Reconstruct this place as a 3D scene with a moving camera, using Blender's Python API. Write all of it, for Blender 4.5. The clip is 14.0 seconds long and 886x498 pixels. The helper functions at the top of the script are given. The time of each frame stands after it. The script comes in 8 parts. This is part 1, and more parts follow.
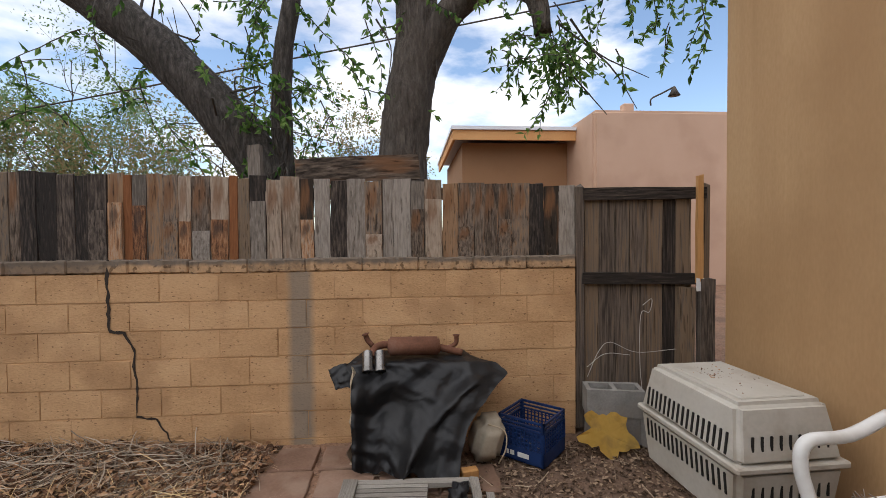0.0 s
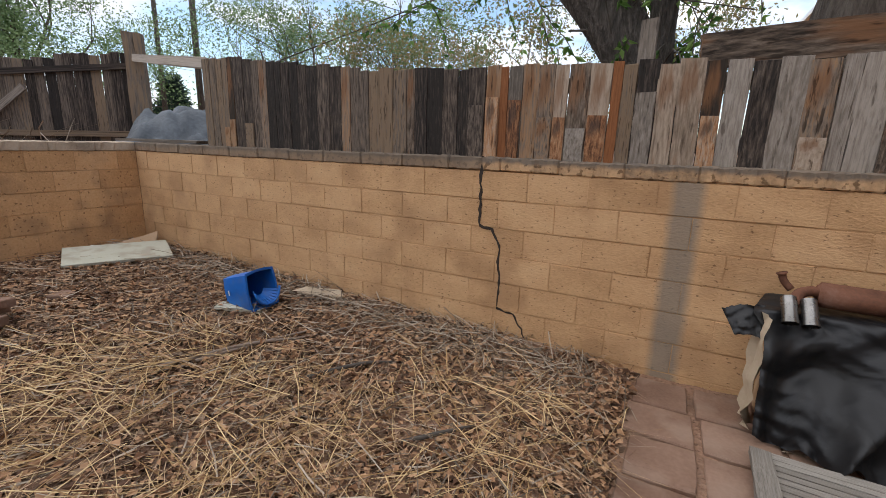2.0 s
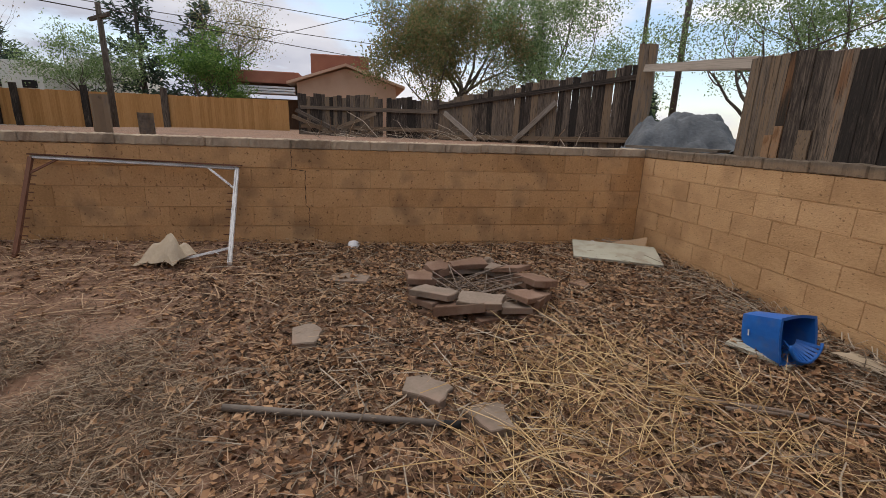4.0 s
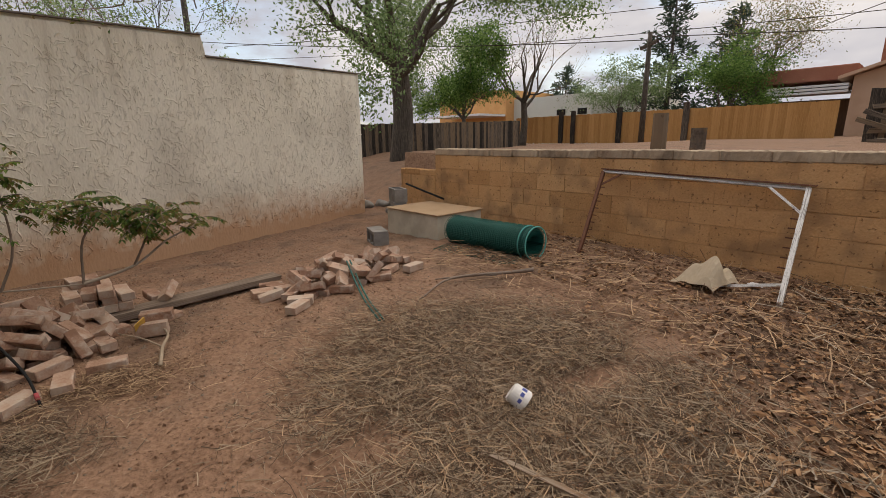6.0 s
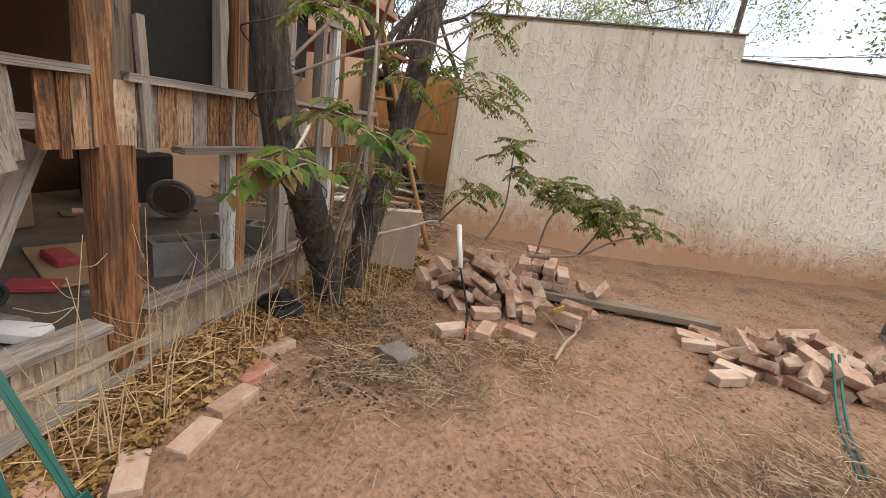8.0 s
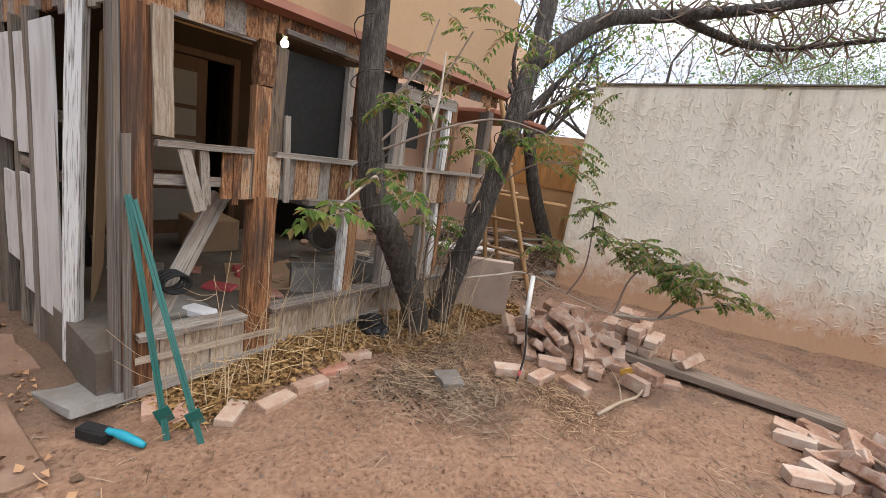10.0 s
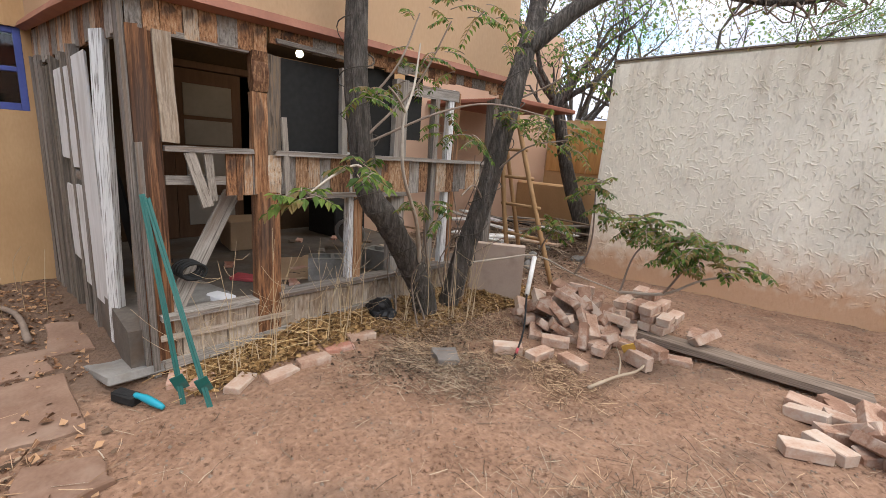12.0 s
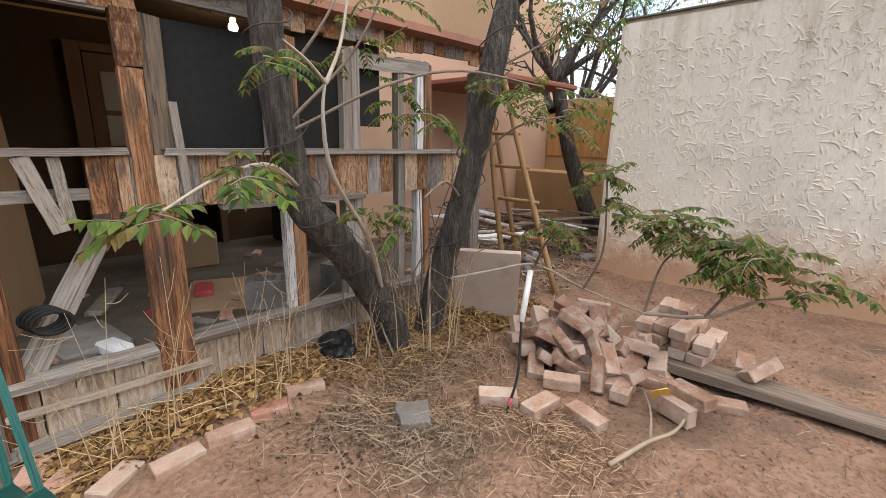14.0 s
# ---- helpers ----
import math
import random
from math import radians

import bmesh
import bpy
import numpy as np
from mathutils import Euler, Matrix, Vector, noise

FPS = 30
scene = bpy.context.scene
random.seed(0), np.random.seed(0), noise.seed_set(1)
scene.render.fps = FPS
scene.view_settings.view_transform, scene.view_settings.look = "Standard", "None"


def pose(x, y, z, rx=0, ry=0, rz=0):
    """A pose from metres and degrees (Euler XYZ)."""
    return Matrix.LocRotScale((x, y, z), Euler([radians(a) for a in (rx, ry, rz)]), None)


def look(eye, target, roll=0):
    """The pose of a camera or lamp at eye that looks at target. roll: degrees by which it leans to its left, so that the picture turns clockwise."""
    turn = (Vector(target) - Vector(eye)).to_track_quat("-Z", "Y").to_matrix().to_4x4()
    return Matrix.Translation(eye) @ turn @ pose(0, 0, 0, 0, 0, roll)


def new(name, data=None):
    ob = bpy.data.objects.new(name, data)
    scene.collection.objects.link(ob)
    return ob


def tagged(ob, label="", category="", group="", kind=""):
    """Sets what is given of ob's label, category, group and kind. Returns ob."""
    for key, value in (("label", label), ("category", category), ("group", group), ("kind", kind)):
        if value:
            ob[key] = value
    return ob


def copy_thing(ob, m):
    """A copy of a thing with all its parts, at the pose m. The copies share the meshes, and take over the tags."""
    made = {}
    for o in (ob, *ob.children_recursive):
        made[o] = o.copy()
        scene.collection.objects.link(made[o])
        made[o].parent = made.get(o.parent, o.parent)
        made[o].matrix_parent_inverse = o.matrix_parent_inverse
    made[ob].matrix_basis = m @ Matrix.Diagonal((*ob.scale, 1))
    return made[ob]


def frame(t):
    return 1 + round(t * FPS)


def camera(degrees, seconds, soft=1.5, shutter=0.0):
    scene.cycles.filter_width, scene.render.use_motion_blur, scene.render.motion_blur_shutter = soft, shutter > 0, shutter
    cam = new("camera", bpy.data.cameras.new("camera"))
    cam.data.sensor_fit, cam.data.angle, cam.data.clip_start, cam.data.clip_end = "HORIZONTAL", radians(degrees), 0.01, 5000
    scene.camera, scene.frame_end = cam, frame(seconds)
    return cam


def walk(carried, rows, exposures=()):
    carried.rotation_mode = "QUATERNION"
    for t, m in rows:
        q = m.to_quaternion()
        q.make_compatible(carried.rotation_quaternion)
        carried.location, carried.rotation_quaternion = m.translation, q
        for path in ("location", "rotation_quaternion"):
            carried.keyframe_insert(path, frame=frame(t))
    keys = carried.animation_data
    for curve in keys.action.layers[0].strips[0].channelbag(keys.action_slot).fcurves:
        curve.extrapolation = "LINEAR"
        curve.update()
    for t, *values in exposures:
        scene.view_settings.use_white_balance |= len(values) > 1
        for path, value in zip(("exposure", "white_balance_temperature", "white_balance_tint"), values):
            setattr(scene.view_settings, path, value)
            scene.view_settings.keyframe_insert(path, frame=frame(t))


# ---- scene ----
cam = camera(90.4, 14.0, soft=0.6)
PATH = [
    (0, (0.609, 0.551, 1.472), (0.76, 2.545, 1.421), -0.5),
    (0.5, (0.504, 0.679, 1.442), (0.183, 2.636, 1.185), 0.1),
    (1, (0.282, 0.698, 1.412), (-0.261, 2.582, 1.016), 0.3),
    (1.5, (-0.02, 0.713, 1.41), (-0.758, 2.523, 0.983), -0.4),
    (2, (-0.252, 0.819, 1.413), (-1.144, 2.549, 0.95), 1.7),
    (2.5, (-0.462, 0.81, 1.433), (-1.686, 2.316, 0.948), 4.4),
    (3, (-0.669, 0.676, 1.445), (-2.278, 1.746, 0.928), 1.6),
    (3.2, (-0.731, 0.608, 1.441), (-2.434, 1.521, 0.926), 1.1),
    (5.3, (-1.086, 0.133, 1.449), (-2.888, -0.558, 0.923), 0.3),
    (5.5, (-1.075, 0.038, 1.459), (-2.782, -0.869, 0.946), -1.1),
    (6, (-1.089, -0.135, 1.463), (-2.395, -1.572, 0.983), -0.9),
    (6.5, (-1.177, -0.289, 1.466), (-2.101, -2.002, 1.006), 0.8),
    (7, (-1.182, -0.42, 1.429), (-1.669, -2.304, 0.967), 0.6),
    (7.5, (-1.18, -0.569, 1.412), (-1.205, -2.511, 0.935), 1.3),
    (8, (-1.244, -0.629, 1.397), (-0.81, -2.504, 0.854), 8.5),
    (8.5, (-1.416, -0.654, 1.473), (-0.63, -2.395, 0.879), 9.3),
    (9, (-1.525, -0.585, 1.527), (-0.664, -2.349, 1.145), 10.3),
    (9.2, (-1.591, -0.51, 1.532), (-0.667, -2.241, 1.146), 10.4),
    (11.3, (-2.51, -0.561, 1.509), (-1.188, -2.004, 1.1), 4.3),
    (11.5, (-2.518, -0.566, 1.509), (-1.191, -2.002, 1.088), 4.2),
    (12, (-2.437, -0.721, 1.493), (-1.076, -2.119, 1.052), 4.0),
    (12.5, (-2.309, -0.945, 1.502), (-0.91, -2.3, 1.047), 3.2),
    (13, (-2.162, -1.081, 1.493), (-0.755, -2.428, 1.037), 2.6),
    (13.5, (-2.066, -1.232, 1.486), (-0.666, -2.582, 1.018), 0.5),
    (14, (-2.045, -1.45, 1.482), (-0.67, -2.818, 0.996), 1.2),
]
walk(cam, [(t, look(eye, target, roll)) for t, eye, target, roll in PATH],
     [(0, 0.54, 6550, 10), (0.5, 0.15, 6450, 10), (1.0, 0.36, 6450, 10), (1.5, 0.62, 6450, 10), (2, 0.66, 6450, 10), (2.5, 0.5, 6600, 11), (3, 0.3, 6550, 12), (5.5, 0.42, 8000, 12), (6.0, 0.38, 7900, 12), (6.5, 0.42, 7850, 12), (7, 0.72, 7800, 11), (7.5, 1.06, 7650, 11), (9, 1.34, 6950, 11), (11.5, 1.38, 6750, 10), (14, 1.4, 6750, 10)])

# ---- world and sun ----
SUN_EL, SUN_AZ = radians(62), radians(235)
world = bpy.data.worlds.new("sky")
scene.world = world
world.use_nodes = True
wn, wl = world.node_tree.nodes, world.node_tree.links
wn.clear()
w_out = wn.new("ShaderNodeOutputWorld")
w_bg = wn.new("ShaderNodeBackground")
w_sky = wn.new("ShaderNodeTexSky")
w_sky.sky_type, w_sky.sun_disc = "NISHITA", False
w_sky.sun_elevation, w_sky.sun_rotation = SUN_EL, SUN_AZ
w_sky.air_density, w_sky.dust_density = 1.0, 0.6
w_tc = wn.new("ShaderNodeTexCoord")
w_map = wn.new("ShaderNodeMapping")
w_map.inputs["Scale"].default_value = (1.0, 1.0, 2.6)
w_noise = wn.new("ShaderNodeTexNoise")
w_noise.inputs["Scale"].default_value = 2.3
w_noise.inputs["Detail"].default_value = 9
w_noise.inputs["Roughness"].default_value = 0.55
w_ramp = wn.new("ShaderNodeValToRGB")
w_ramp.color_ramp.elements[0].position, w_ramp.color_ramp.elements[1].position = 0.43, 0.56
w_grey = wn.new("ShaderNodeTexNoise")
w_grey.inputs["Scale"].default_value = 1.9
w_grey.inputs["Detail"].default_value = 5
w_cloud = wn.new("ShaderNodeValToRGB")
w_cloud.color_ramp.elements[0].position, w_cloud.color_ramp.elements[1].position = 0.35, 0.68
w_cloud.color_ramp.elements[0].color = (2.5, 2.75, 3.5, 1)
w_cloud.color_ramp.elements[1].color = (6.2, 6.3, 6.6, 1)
w_mix = wn.new("ShaderNodeMix")
w_mix.data_type = "RGBA"
wl.new(w_tc.outputs["Generated"], w_map.inputs["Vector"])
wl.new(w_map.outputs["Vector"], w_noise.inputs["Vector"])
wl.new(w_map.outputs["Vector"], w_grey.inputs["Vector"])
w_cov, w_cov2 = wn.new("ShaderNodeMath"), wn.new("ShaderNodeMath")
w_cov.operation = w_cov2.operation = "MULTIPLY_ADD"
w_cov.inputs[1].default_value, w_cov2.inputs[1].default_value = -0.05, -0.02
wl.new(w_noise.outputs["Fac"], w_cov.inputs[2])
wl.new(w_cov.outputs[0], w_cov2.inputs[2])
wl.new(w_cov2.outputs[0], w_ramp.inputs["Fac"])
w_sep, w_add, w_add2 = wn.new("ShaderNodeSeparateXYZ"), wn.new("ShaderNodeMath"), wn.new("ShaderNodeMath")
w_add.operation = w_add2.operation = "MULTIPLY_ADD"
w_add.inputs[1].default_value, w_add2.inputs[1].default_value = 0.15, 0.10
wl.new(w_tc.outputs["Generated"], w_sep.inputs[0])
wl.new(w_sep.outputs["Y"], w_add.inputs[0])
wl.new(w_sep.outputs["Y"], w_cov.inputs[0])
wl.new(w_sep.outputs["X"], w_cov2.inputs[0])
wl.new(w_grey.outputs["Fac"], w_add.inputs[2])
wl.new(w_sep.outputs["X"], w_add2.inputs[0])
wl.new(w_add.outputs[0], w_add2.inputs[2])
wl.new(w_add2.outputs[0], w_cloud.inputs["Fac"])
wl.new(w_ramp.outputs["Color"], w_mix.inputs["Factor"])
wl.new(w_sky.outputs["Color"], w_mix.inputs["A"])
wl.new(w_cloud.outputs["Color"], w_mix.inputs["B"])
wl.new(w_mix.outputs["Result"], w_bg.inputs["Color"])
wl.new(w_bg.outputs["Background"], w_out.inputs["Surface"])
w_bg.inputs["Strength"].default_value = 0.15
sun_data = bpy.data.lights.new("sun", "SUN")
sun_data.energy, sun_data.angle, sun_data.color = 1.75, radians(110), (1.0, 0.95, 0.87)
sun = new("sun", sun_data)
sun.rotation_euler = (radians(90) - SUN_EL, 0, radians(180) - SUN_AZ)
scene.view_settings.exposure = 0.0


# ---- materials ----
def surface(name, colors, scale=6.0, fine=70.0, rough=0.85, bump=0.25, stretch=(1, 1, 1), metal=0.0, vary=0.0,
            coords="Object", island=False, detail=6, blend=0.35, spots=None, spot_scale=2.5, spot_amount=0.55, bump_dist=0.01, pits=0.0, pit_scale=40.0, pit_edge=0.6, checks=0.0):
    """A grained surface: two scales of noise over a colour ramp, spots of dirt, relief, and a shift from piece to piece."""
    m = bpy.data.materials.new(name)
    m.use_nodes = True
    n, l = m.node_tree.nodes, m.node_tree.links
    b = n["Principled BSDF"]
    if coords == "World":
        vec = n.new("ShaderNodeNewGeometry").outputs["Position"]
    else:
        vec = n.new("ShaderNodeTexCoord").outputs[coords]
    if island:
        rnd = n.new("ShaderNodeNewGeometry").outputs["Random Per Island"]
    else:
        rnd = n.new("ShaderNodeObjectInfo").outputs["Random"]
    mp = n.new("ShaderNodeMapping")
    mp.inputs["Scale"].default_value = stretch
    l.new(vec, mp.inputs["Vector"])
    add = n.new("ShaderNodeVectorMath")
    add.operation = "ADD"
    l.new(mp.outputs["Vector"], add.inputs[0])
    if coords != "World":
        mul = n.new("ShaderNodeMath")
        mul.operation = "MULTIPLY"
        mul.inputs[1].default_value = 37.0
        l.new(rnd, mul.inputs[0])
        l.new(mul.outputs[0], add.inputs[1])
    big = n.new("ShaderNodeTexNoise")
    big.inputs["Scale"].default_value, big.inputs["Detail"].default_value = scale, detail
    small = n.new("ShaderNodeTexNoise")
    small.inputs["Scale"].default_value, small.inputs["Detail"].default_value = fine, 4
    l.new(add.outputs[0], big.inputs["Vector"])
    l.new(add.outputs[0], small.inputs["Vector"])
    mixf = n.new("ShaderNodeMix")
    mixf.inputs["Factor"].default_value = blend
    l.new(big.outputs["Fac"], mixf.inputs["A"])
    l.new(small.outputs["Fac"], mixf.inputs["B"])
    fac = mixf.outputs["Result"]
    if vary:
        sub = n.new("ShaderNodeMath")
        sub.operation = "SUBTRACT"
        sub.inputs[1].default_value = 0.5
        l.new(rnd, sub.inputs[0])
        mad = n.new("ShaderNodeMath")
        mad.operation = "MULTIPLY_ADD"
        mad.inputs[1].default_value = vary
        l.new(sub.outputs[0], mad.inputs[0])
        l.new(fac, mad.inputs[2])
        fac = mad.outputs[0]
    ramp = n.new("ShaderNodeValToRGB")
    e = ramp.color_ramp.elements
    while len(e) < len(colors):
        e.new(0.5)
    for i, c in enumerate(colors):
        e[i].position = 0.28 + 0.44 * i / max(1, len(colors) - 1)
        e[i].color = (*c, 1)
    l.new(fac, ramp.inputs["Fac"])
    col = ramp.outputs["Color"]
    if spots:
        sp = n.new("ShaderNodeTexNoise")
        sp.inputs["Scale"].default_value, sp.inputs["Detail"].default_value = spot_scale, 7
        l.new(vec, sp.inputs["Vector"])
        sr = n.new("ShaderNodeValToRGB")
        sr.color_ramp.elements[0].position, sr.color_ramp.elements[1].position = 0.5, 0.66
        sr.color_ramp.elements[0].color = (0, 0, 0, 1)
        sr.color_ramp.elements[1].color = (spot_amount,) * 3 + (1,)
        l.new(sp.outputs["Fac"], sr.inputs["Fac"])
        mx = n.new("ShaderNodeMix")
        mx.data_type = "RGBA"
        l.new(sr.outputs["Color"], mx.inputs["Factor"])
        l.new(col, mx.inputs["A"])
        mx.inputs["B"].default_value = (*spots, 1)
        col = mx.outputs["Result"]
    if pits:
        pn = n.new("ShaderNodeTexNoise")
        pn.inputs["Scale"].default_value, pn.inputs["Detail"].default_value = pit_scale, 3
        l.new(add.outputs[0], pn.inputs["Vector"])
        pr = n.new("ShaderNodeMapRange")
        pr.inputs["From Min"].default_value, pr.inputs["From Max"].default_value = pit_edge, pit_edge + 0.07
        pr.inputs["To Max"].default_value = pits
        l.new(pn.outputs["Fac"], pr.inputs["Value"])
        pm = n.new("ShaderNodeMix")
        pm.data_type, pm.blend_type = "RGBA", "MULTIPLY"
        l.new(pr.outputs["Result"], pm.inputs["Factor"])
        l.new(col, pm.inputs["A"])
        pm.inputs["B"].default_value = (0.28, 0.25, 0.22, 1)
        col = pm.outputs["Result"]
    if checks:
        cm = n.new("ShaderNodeMapping")
        cm.inputs["Scale"].default_value = (4.2, 4.2, 0.55)
        l.new(add.outputs[0], cm.inputs["Vector"])
        cn = n.new("ShaderNodeTexNoise")
        cn.inputs["Scale"].default_value, cn.inputs["Detail"].default_value = 0.8, 5
        l.new(cm.outputs["Vector"], cn.inputs["Vector"])
        cr = n.new("ShaderNodeMapRange")
        cr.inputs["From Min"].default_value, cr.inputs["From Max"].default_value = 0.52, 0.72
        cr.inputs["To Max"].default_value = checks
        l.new(cn.outputs["Fac"], cr.inputs["Value"])
        ck = n.new("ShaderNodeMix")
        ck.data_type, ck.blend_type = "RGBA", "MULTIPLY"
        l.new(cr.outputs["Result"], ck.inputs["Factor"])
        l.new(col, ck.inputs["A"])
        ck.inputs["B"].default_value = (0.2, 0.165, 0.14, 1)
        col = ck.outputs["Result"]
    l.new(col, b.inputs["Base Color"])
    rr = n.new("ShaderNodeMapRange")
    rr.inputs["To Min"].default_value, rr.inputs["To Max"].default_value = max(0.03, rough - 0.12), min(1, rough + 0.12)
    l.new(small.outputs["Fac"], rr.inputs["Value"])
    l.new(rr.outputs["Result"], b.inputs["Roughness"])
    b.inputs["Metallic"].default_value = metal
    b.inputs["Specular IOR Level"].default_value = 0.3
    if bump:
        bp = n.new("ShaderNodeBump")
        bp.inputs["Strength"].default_value, bp.inputs["Distance"].default_value = bump, bump_dist
        l.new(mixf.outputs["Result"], bp.inputs["Height"])
        l.new(bp.outputs["Normal"], b.inputs["Normal"])
    return m


def band(m, axis, lo, hi, color, amount, wobble=0.02, soft=0.02):
    """Blends an uneven strip of another colour over a material, between two world places along one axis."""
    n, l = m.node_tree.nodes, m.node_tree.links
    b = n["Principled BSDF"]
    old = b.inputs["Base Color"].links[0].from_socket
    geo, sep = n.new("ShaderNodeNewGeometry"), n.new("ShaderNodeSeparateXYZ")
    l.new(geo.outputs["Position"], sep.inputs[0])
    ns = n.new("ShaderNodeTexNoise")
    ns.inputs["Scale"].default_value, ns.inputs["Detail"].default_value = 9, 5
    l.new(geo.outputs["Position"], ns.inputs["Vector"])
    wob = n.new("ShaderNodeMath")
    wob.operation = "MULTIPLY_ADD"
    wob.inputs[1].default_value = wobble * 2
    l.new(ns.outputs["Fac"], wob.inputs[0])
    l.new(sep.outputs[axis], wob.inputs[2])
    out = None
    for a, c in ((lo, 1), (hi, -1)):
        r = n.new("ShaderNodeMapRange")
        r.inputs["From Min"].default_value, r.inputs["From Max"].default_value = a + wobble - c * soft, a + wobble + c * soft
        l.new(wob.outputs[0], r.inputs["Value"])
        if out is None:
            out = r.outputs["Result"]
        else:
            mu = n.new("ShaderNodeMath")
            mu.operation = "MULTIPLY"
            l.new(out, mu.inputs[0])
            l.new(r.outputs["Result"], mu.inputs[1])
            out = mu.outputs[0]
    am = n.new("ShaderNodeMath")
    am.operation = "MULTIPLY"
    am.inputs[1].default_value = amount
    l.new(out, am.inputs[0])
    mx = n.new("ShaderNodeMix")
    mx.data_type = "RGBA"
    l.new(am.outputs[0], mx.inputs["Factor"])
    l.new(old, mx.inputs["A"])
    mx.inputs["B"].default_value = (*color, 1)
    l.new(mx.outputs["Result"], b.inputs["Base Color"])
    return m


def runs_down(m, z0, z1, color, amount, scale=(7.0, 7.0, 0.35), edge=0.5):
    """Stains that have run down a wall from its top edge."""
    n, l = m.node_tree.nodes, m.node_tree.links
    b = n["Principled BSDF"]
    old = b.inputs["Base Color"].links[0].from_socket
    geo, sep, mp, ns = n.new("ShaderNodeNewGeometry"), n.new("ShaderNodeSeparateXYZ"), n.new("ShaderNodeMapping"), n.new("ShaderNodeTexNoise")
    l.new(geo.outputs["Position"], sep.inputs[0])
    l.new(geo.outputs["Position"], mp.inputs["Vector"])
    mp.inputs["Scale"].default_value = scale
    ns.inputs["Scale"].default_value, ns.inputs["Detail"].default_value = 1.0, 6
    l.new(mp.outputs["Vector"], ns.inputs["Vector"])
    r1, r2 = n.new("ShaderNodeMapRange"), n.new("ShaderNodeMapRange")
    r1.inputs["From Min"].default_value, r1.inputs["From Max"].default_value = z0, z1
    l.new(sep.outputs["Z"], r1.inputs["Value"])
    r2.inputs["From Min"].default_value, r2.inputs["From Max"].default_value, r2.inputs["To Max"].default_value = edge, edge + 0.14, amount
    l.new(ns.outputs["Fac"], r2.inputs["Value"])
    mu, mx = n.new("ShaderNodeMath"), n.new("ShaderNodeMix")
    mu.operation = "MULTIPLY"
    l.new(r1.outputs["Result"], mu.inputs[0])
    l.new(r2.outputs["Result"], mu.inputs[1])
    mx.data_type = "RGBA"
    l.new(mu.outputs[0], mx.inputs["Factor"])
    l.new(old, mx.inputs["A"])
    mx.inputs["B"].default_value = (*color, 1)
    l.new(mx.outputs["Result"], b.inputs["Base Color"])
    return m


def glass(name):
    m = bpy.data.materials.new(name)
    m.use_nodes = True
    b = m.node_tree.nodes["Principled BSDF"]
    b.inputs["Base Color"].default_value = (0.8, 0.85, 0.88, 1)
    b.inputs["Transmission Weight"].default_value = 1
    b.inputs["Roughness"].default_value = 0.03
    return m


M = {}
M["block"] = surface("painted_block", [(0.42, 0.245, 0.118), (0.55, 0.335, 0.17), (0.62, 0.395, 0.212)], 3, 55, 0.9, 0.8, vary=0.15, blend=0.45, pits=0.75, pit_scale=34, pit_edge=0.63,
                     coords="World", spots=(0.30, 0.165, 0.08), spot_scale=2.6, spot_amount=0.5, bump_dist=0.012, stretch=(1, 1, 2.0))
band(M["block"], "X", -0.25, -0.09, (0.20, 0.18, 0.15), 0.75, 0.015, 0.025)
M["block_west"] = surface("painted_block_west", [(0.43, 0.235, 0.10), (0.57, 0.325, 0.15), (0.65, 0.40, 0.20)], 3, 55, 0.9, 0.8, vary=0.26, blend=0.45, pits=0.75, pit_scale=30, pit_edge=0.62,
                          coords="World", spots=(0.17, 0.09, 0.045), spot_scale=3.0, spot_amount=0.55, bump_dist=0.012)
M["mortar"] = surface("painted_mortar", [(0.38, 0.22, 0.105), (0.52, 0.315, 0.16)], 5, 80, 0.95, 0.4, coords="World")
M["cap"] = surface("cap_block", [(0.20, 0.135, 0.085), (0.40, 0.255, 0.14), (0.55, 0.345, 0.185)], 7, 50, 0.95, 0.9, vary=0.12, blend=0.45, coords="World", pits=0.8, pit_scale=26, pit_edge=0.56)
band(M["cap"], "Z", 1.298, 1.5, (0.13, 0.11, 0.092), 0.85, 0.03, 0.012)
band(M["cap"], "X", -6.0, -1.46, (0.15, 0.115, 0.085), 0.7, 0.02, 0.02)
M["cap_west"] = surface("cap_west", [(0.28, 0.20, 0.135), (0.40, 0.31, 0.22), (0.48, 0.37, 0.26)], 5, 60, 0.95, 0.6, vary=0.2, coords="World",
                        spots=(0.13, 0.10, 0.07), spot_scale=3)
M["crack"] = surface("crack_shadow", [(0.03, 0.022, 0.017), (0.05, 0.038, 0.03)], 20, 90, 1, 0)
M["fence"] = surface("weathered_fence_wood", [(0.034, 0.025, 0.018), (0.105, 0.077, 0.056), (0.20, 0.155, 0.118), (0.30, 0.18, 0.10)], 2.6, 14, 0.9, 0.5,
                     stretch=(3.4, 3.4, 2.2), vary=0.62, spots=(0.2, 0.095, 0.042), spot_scale=1.6, spot_amount=0.75, pits=0.85, pit_scale=1.9, pit_edge=0.6, blend=0.22, checks=0.45)
M["fence_dark"] = surface("dark_fence_wood", [(0.025, 0.02, 0.017), (0.07, 0.053, 0.042), (0.145, 0.115, 0.09), (0.2, 0.14, 0.09)], 2.6, 14, 0.92, 0.5,
                          stretch=(3.4, 3.4, 2.2), vary=0.55, pits=0.8, pit_scale=1.9, pit_edge=0.6, blend=0.22, checks=0.4)
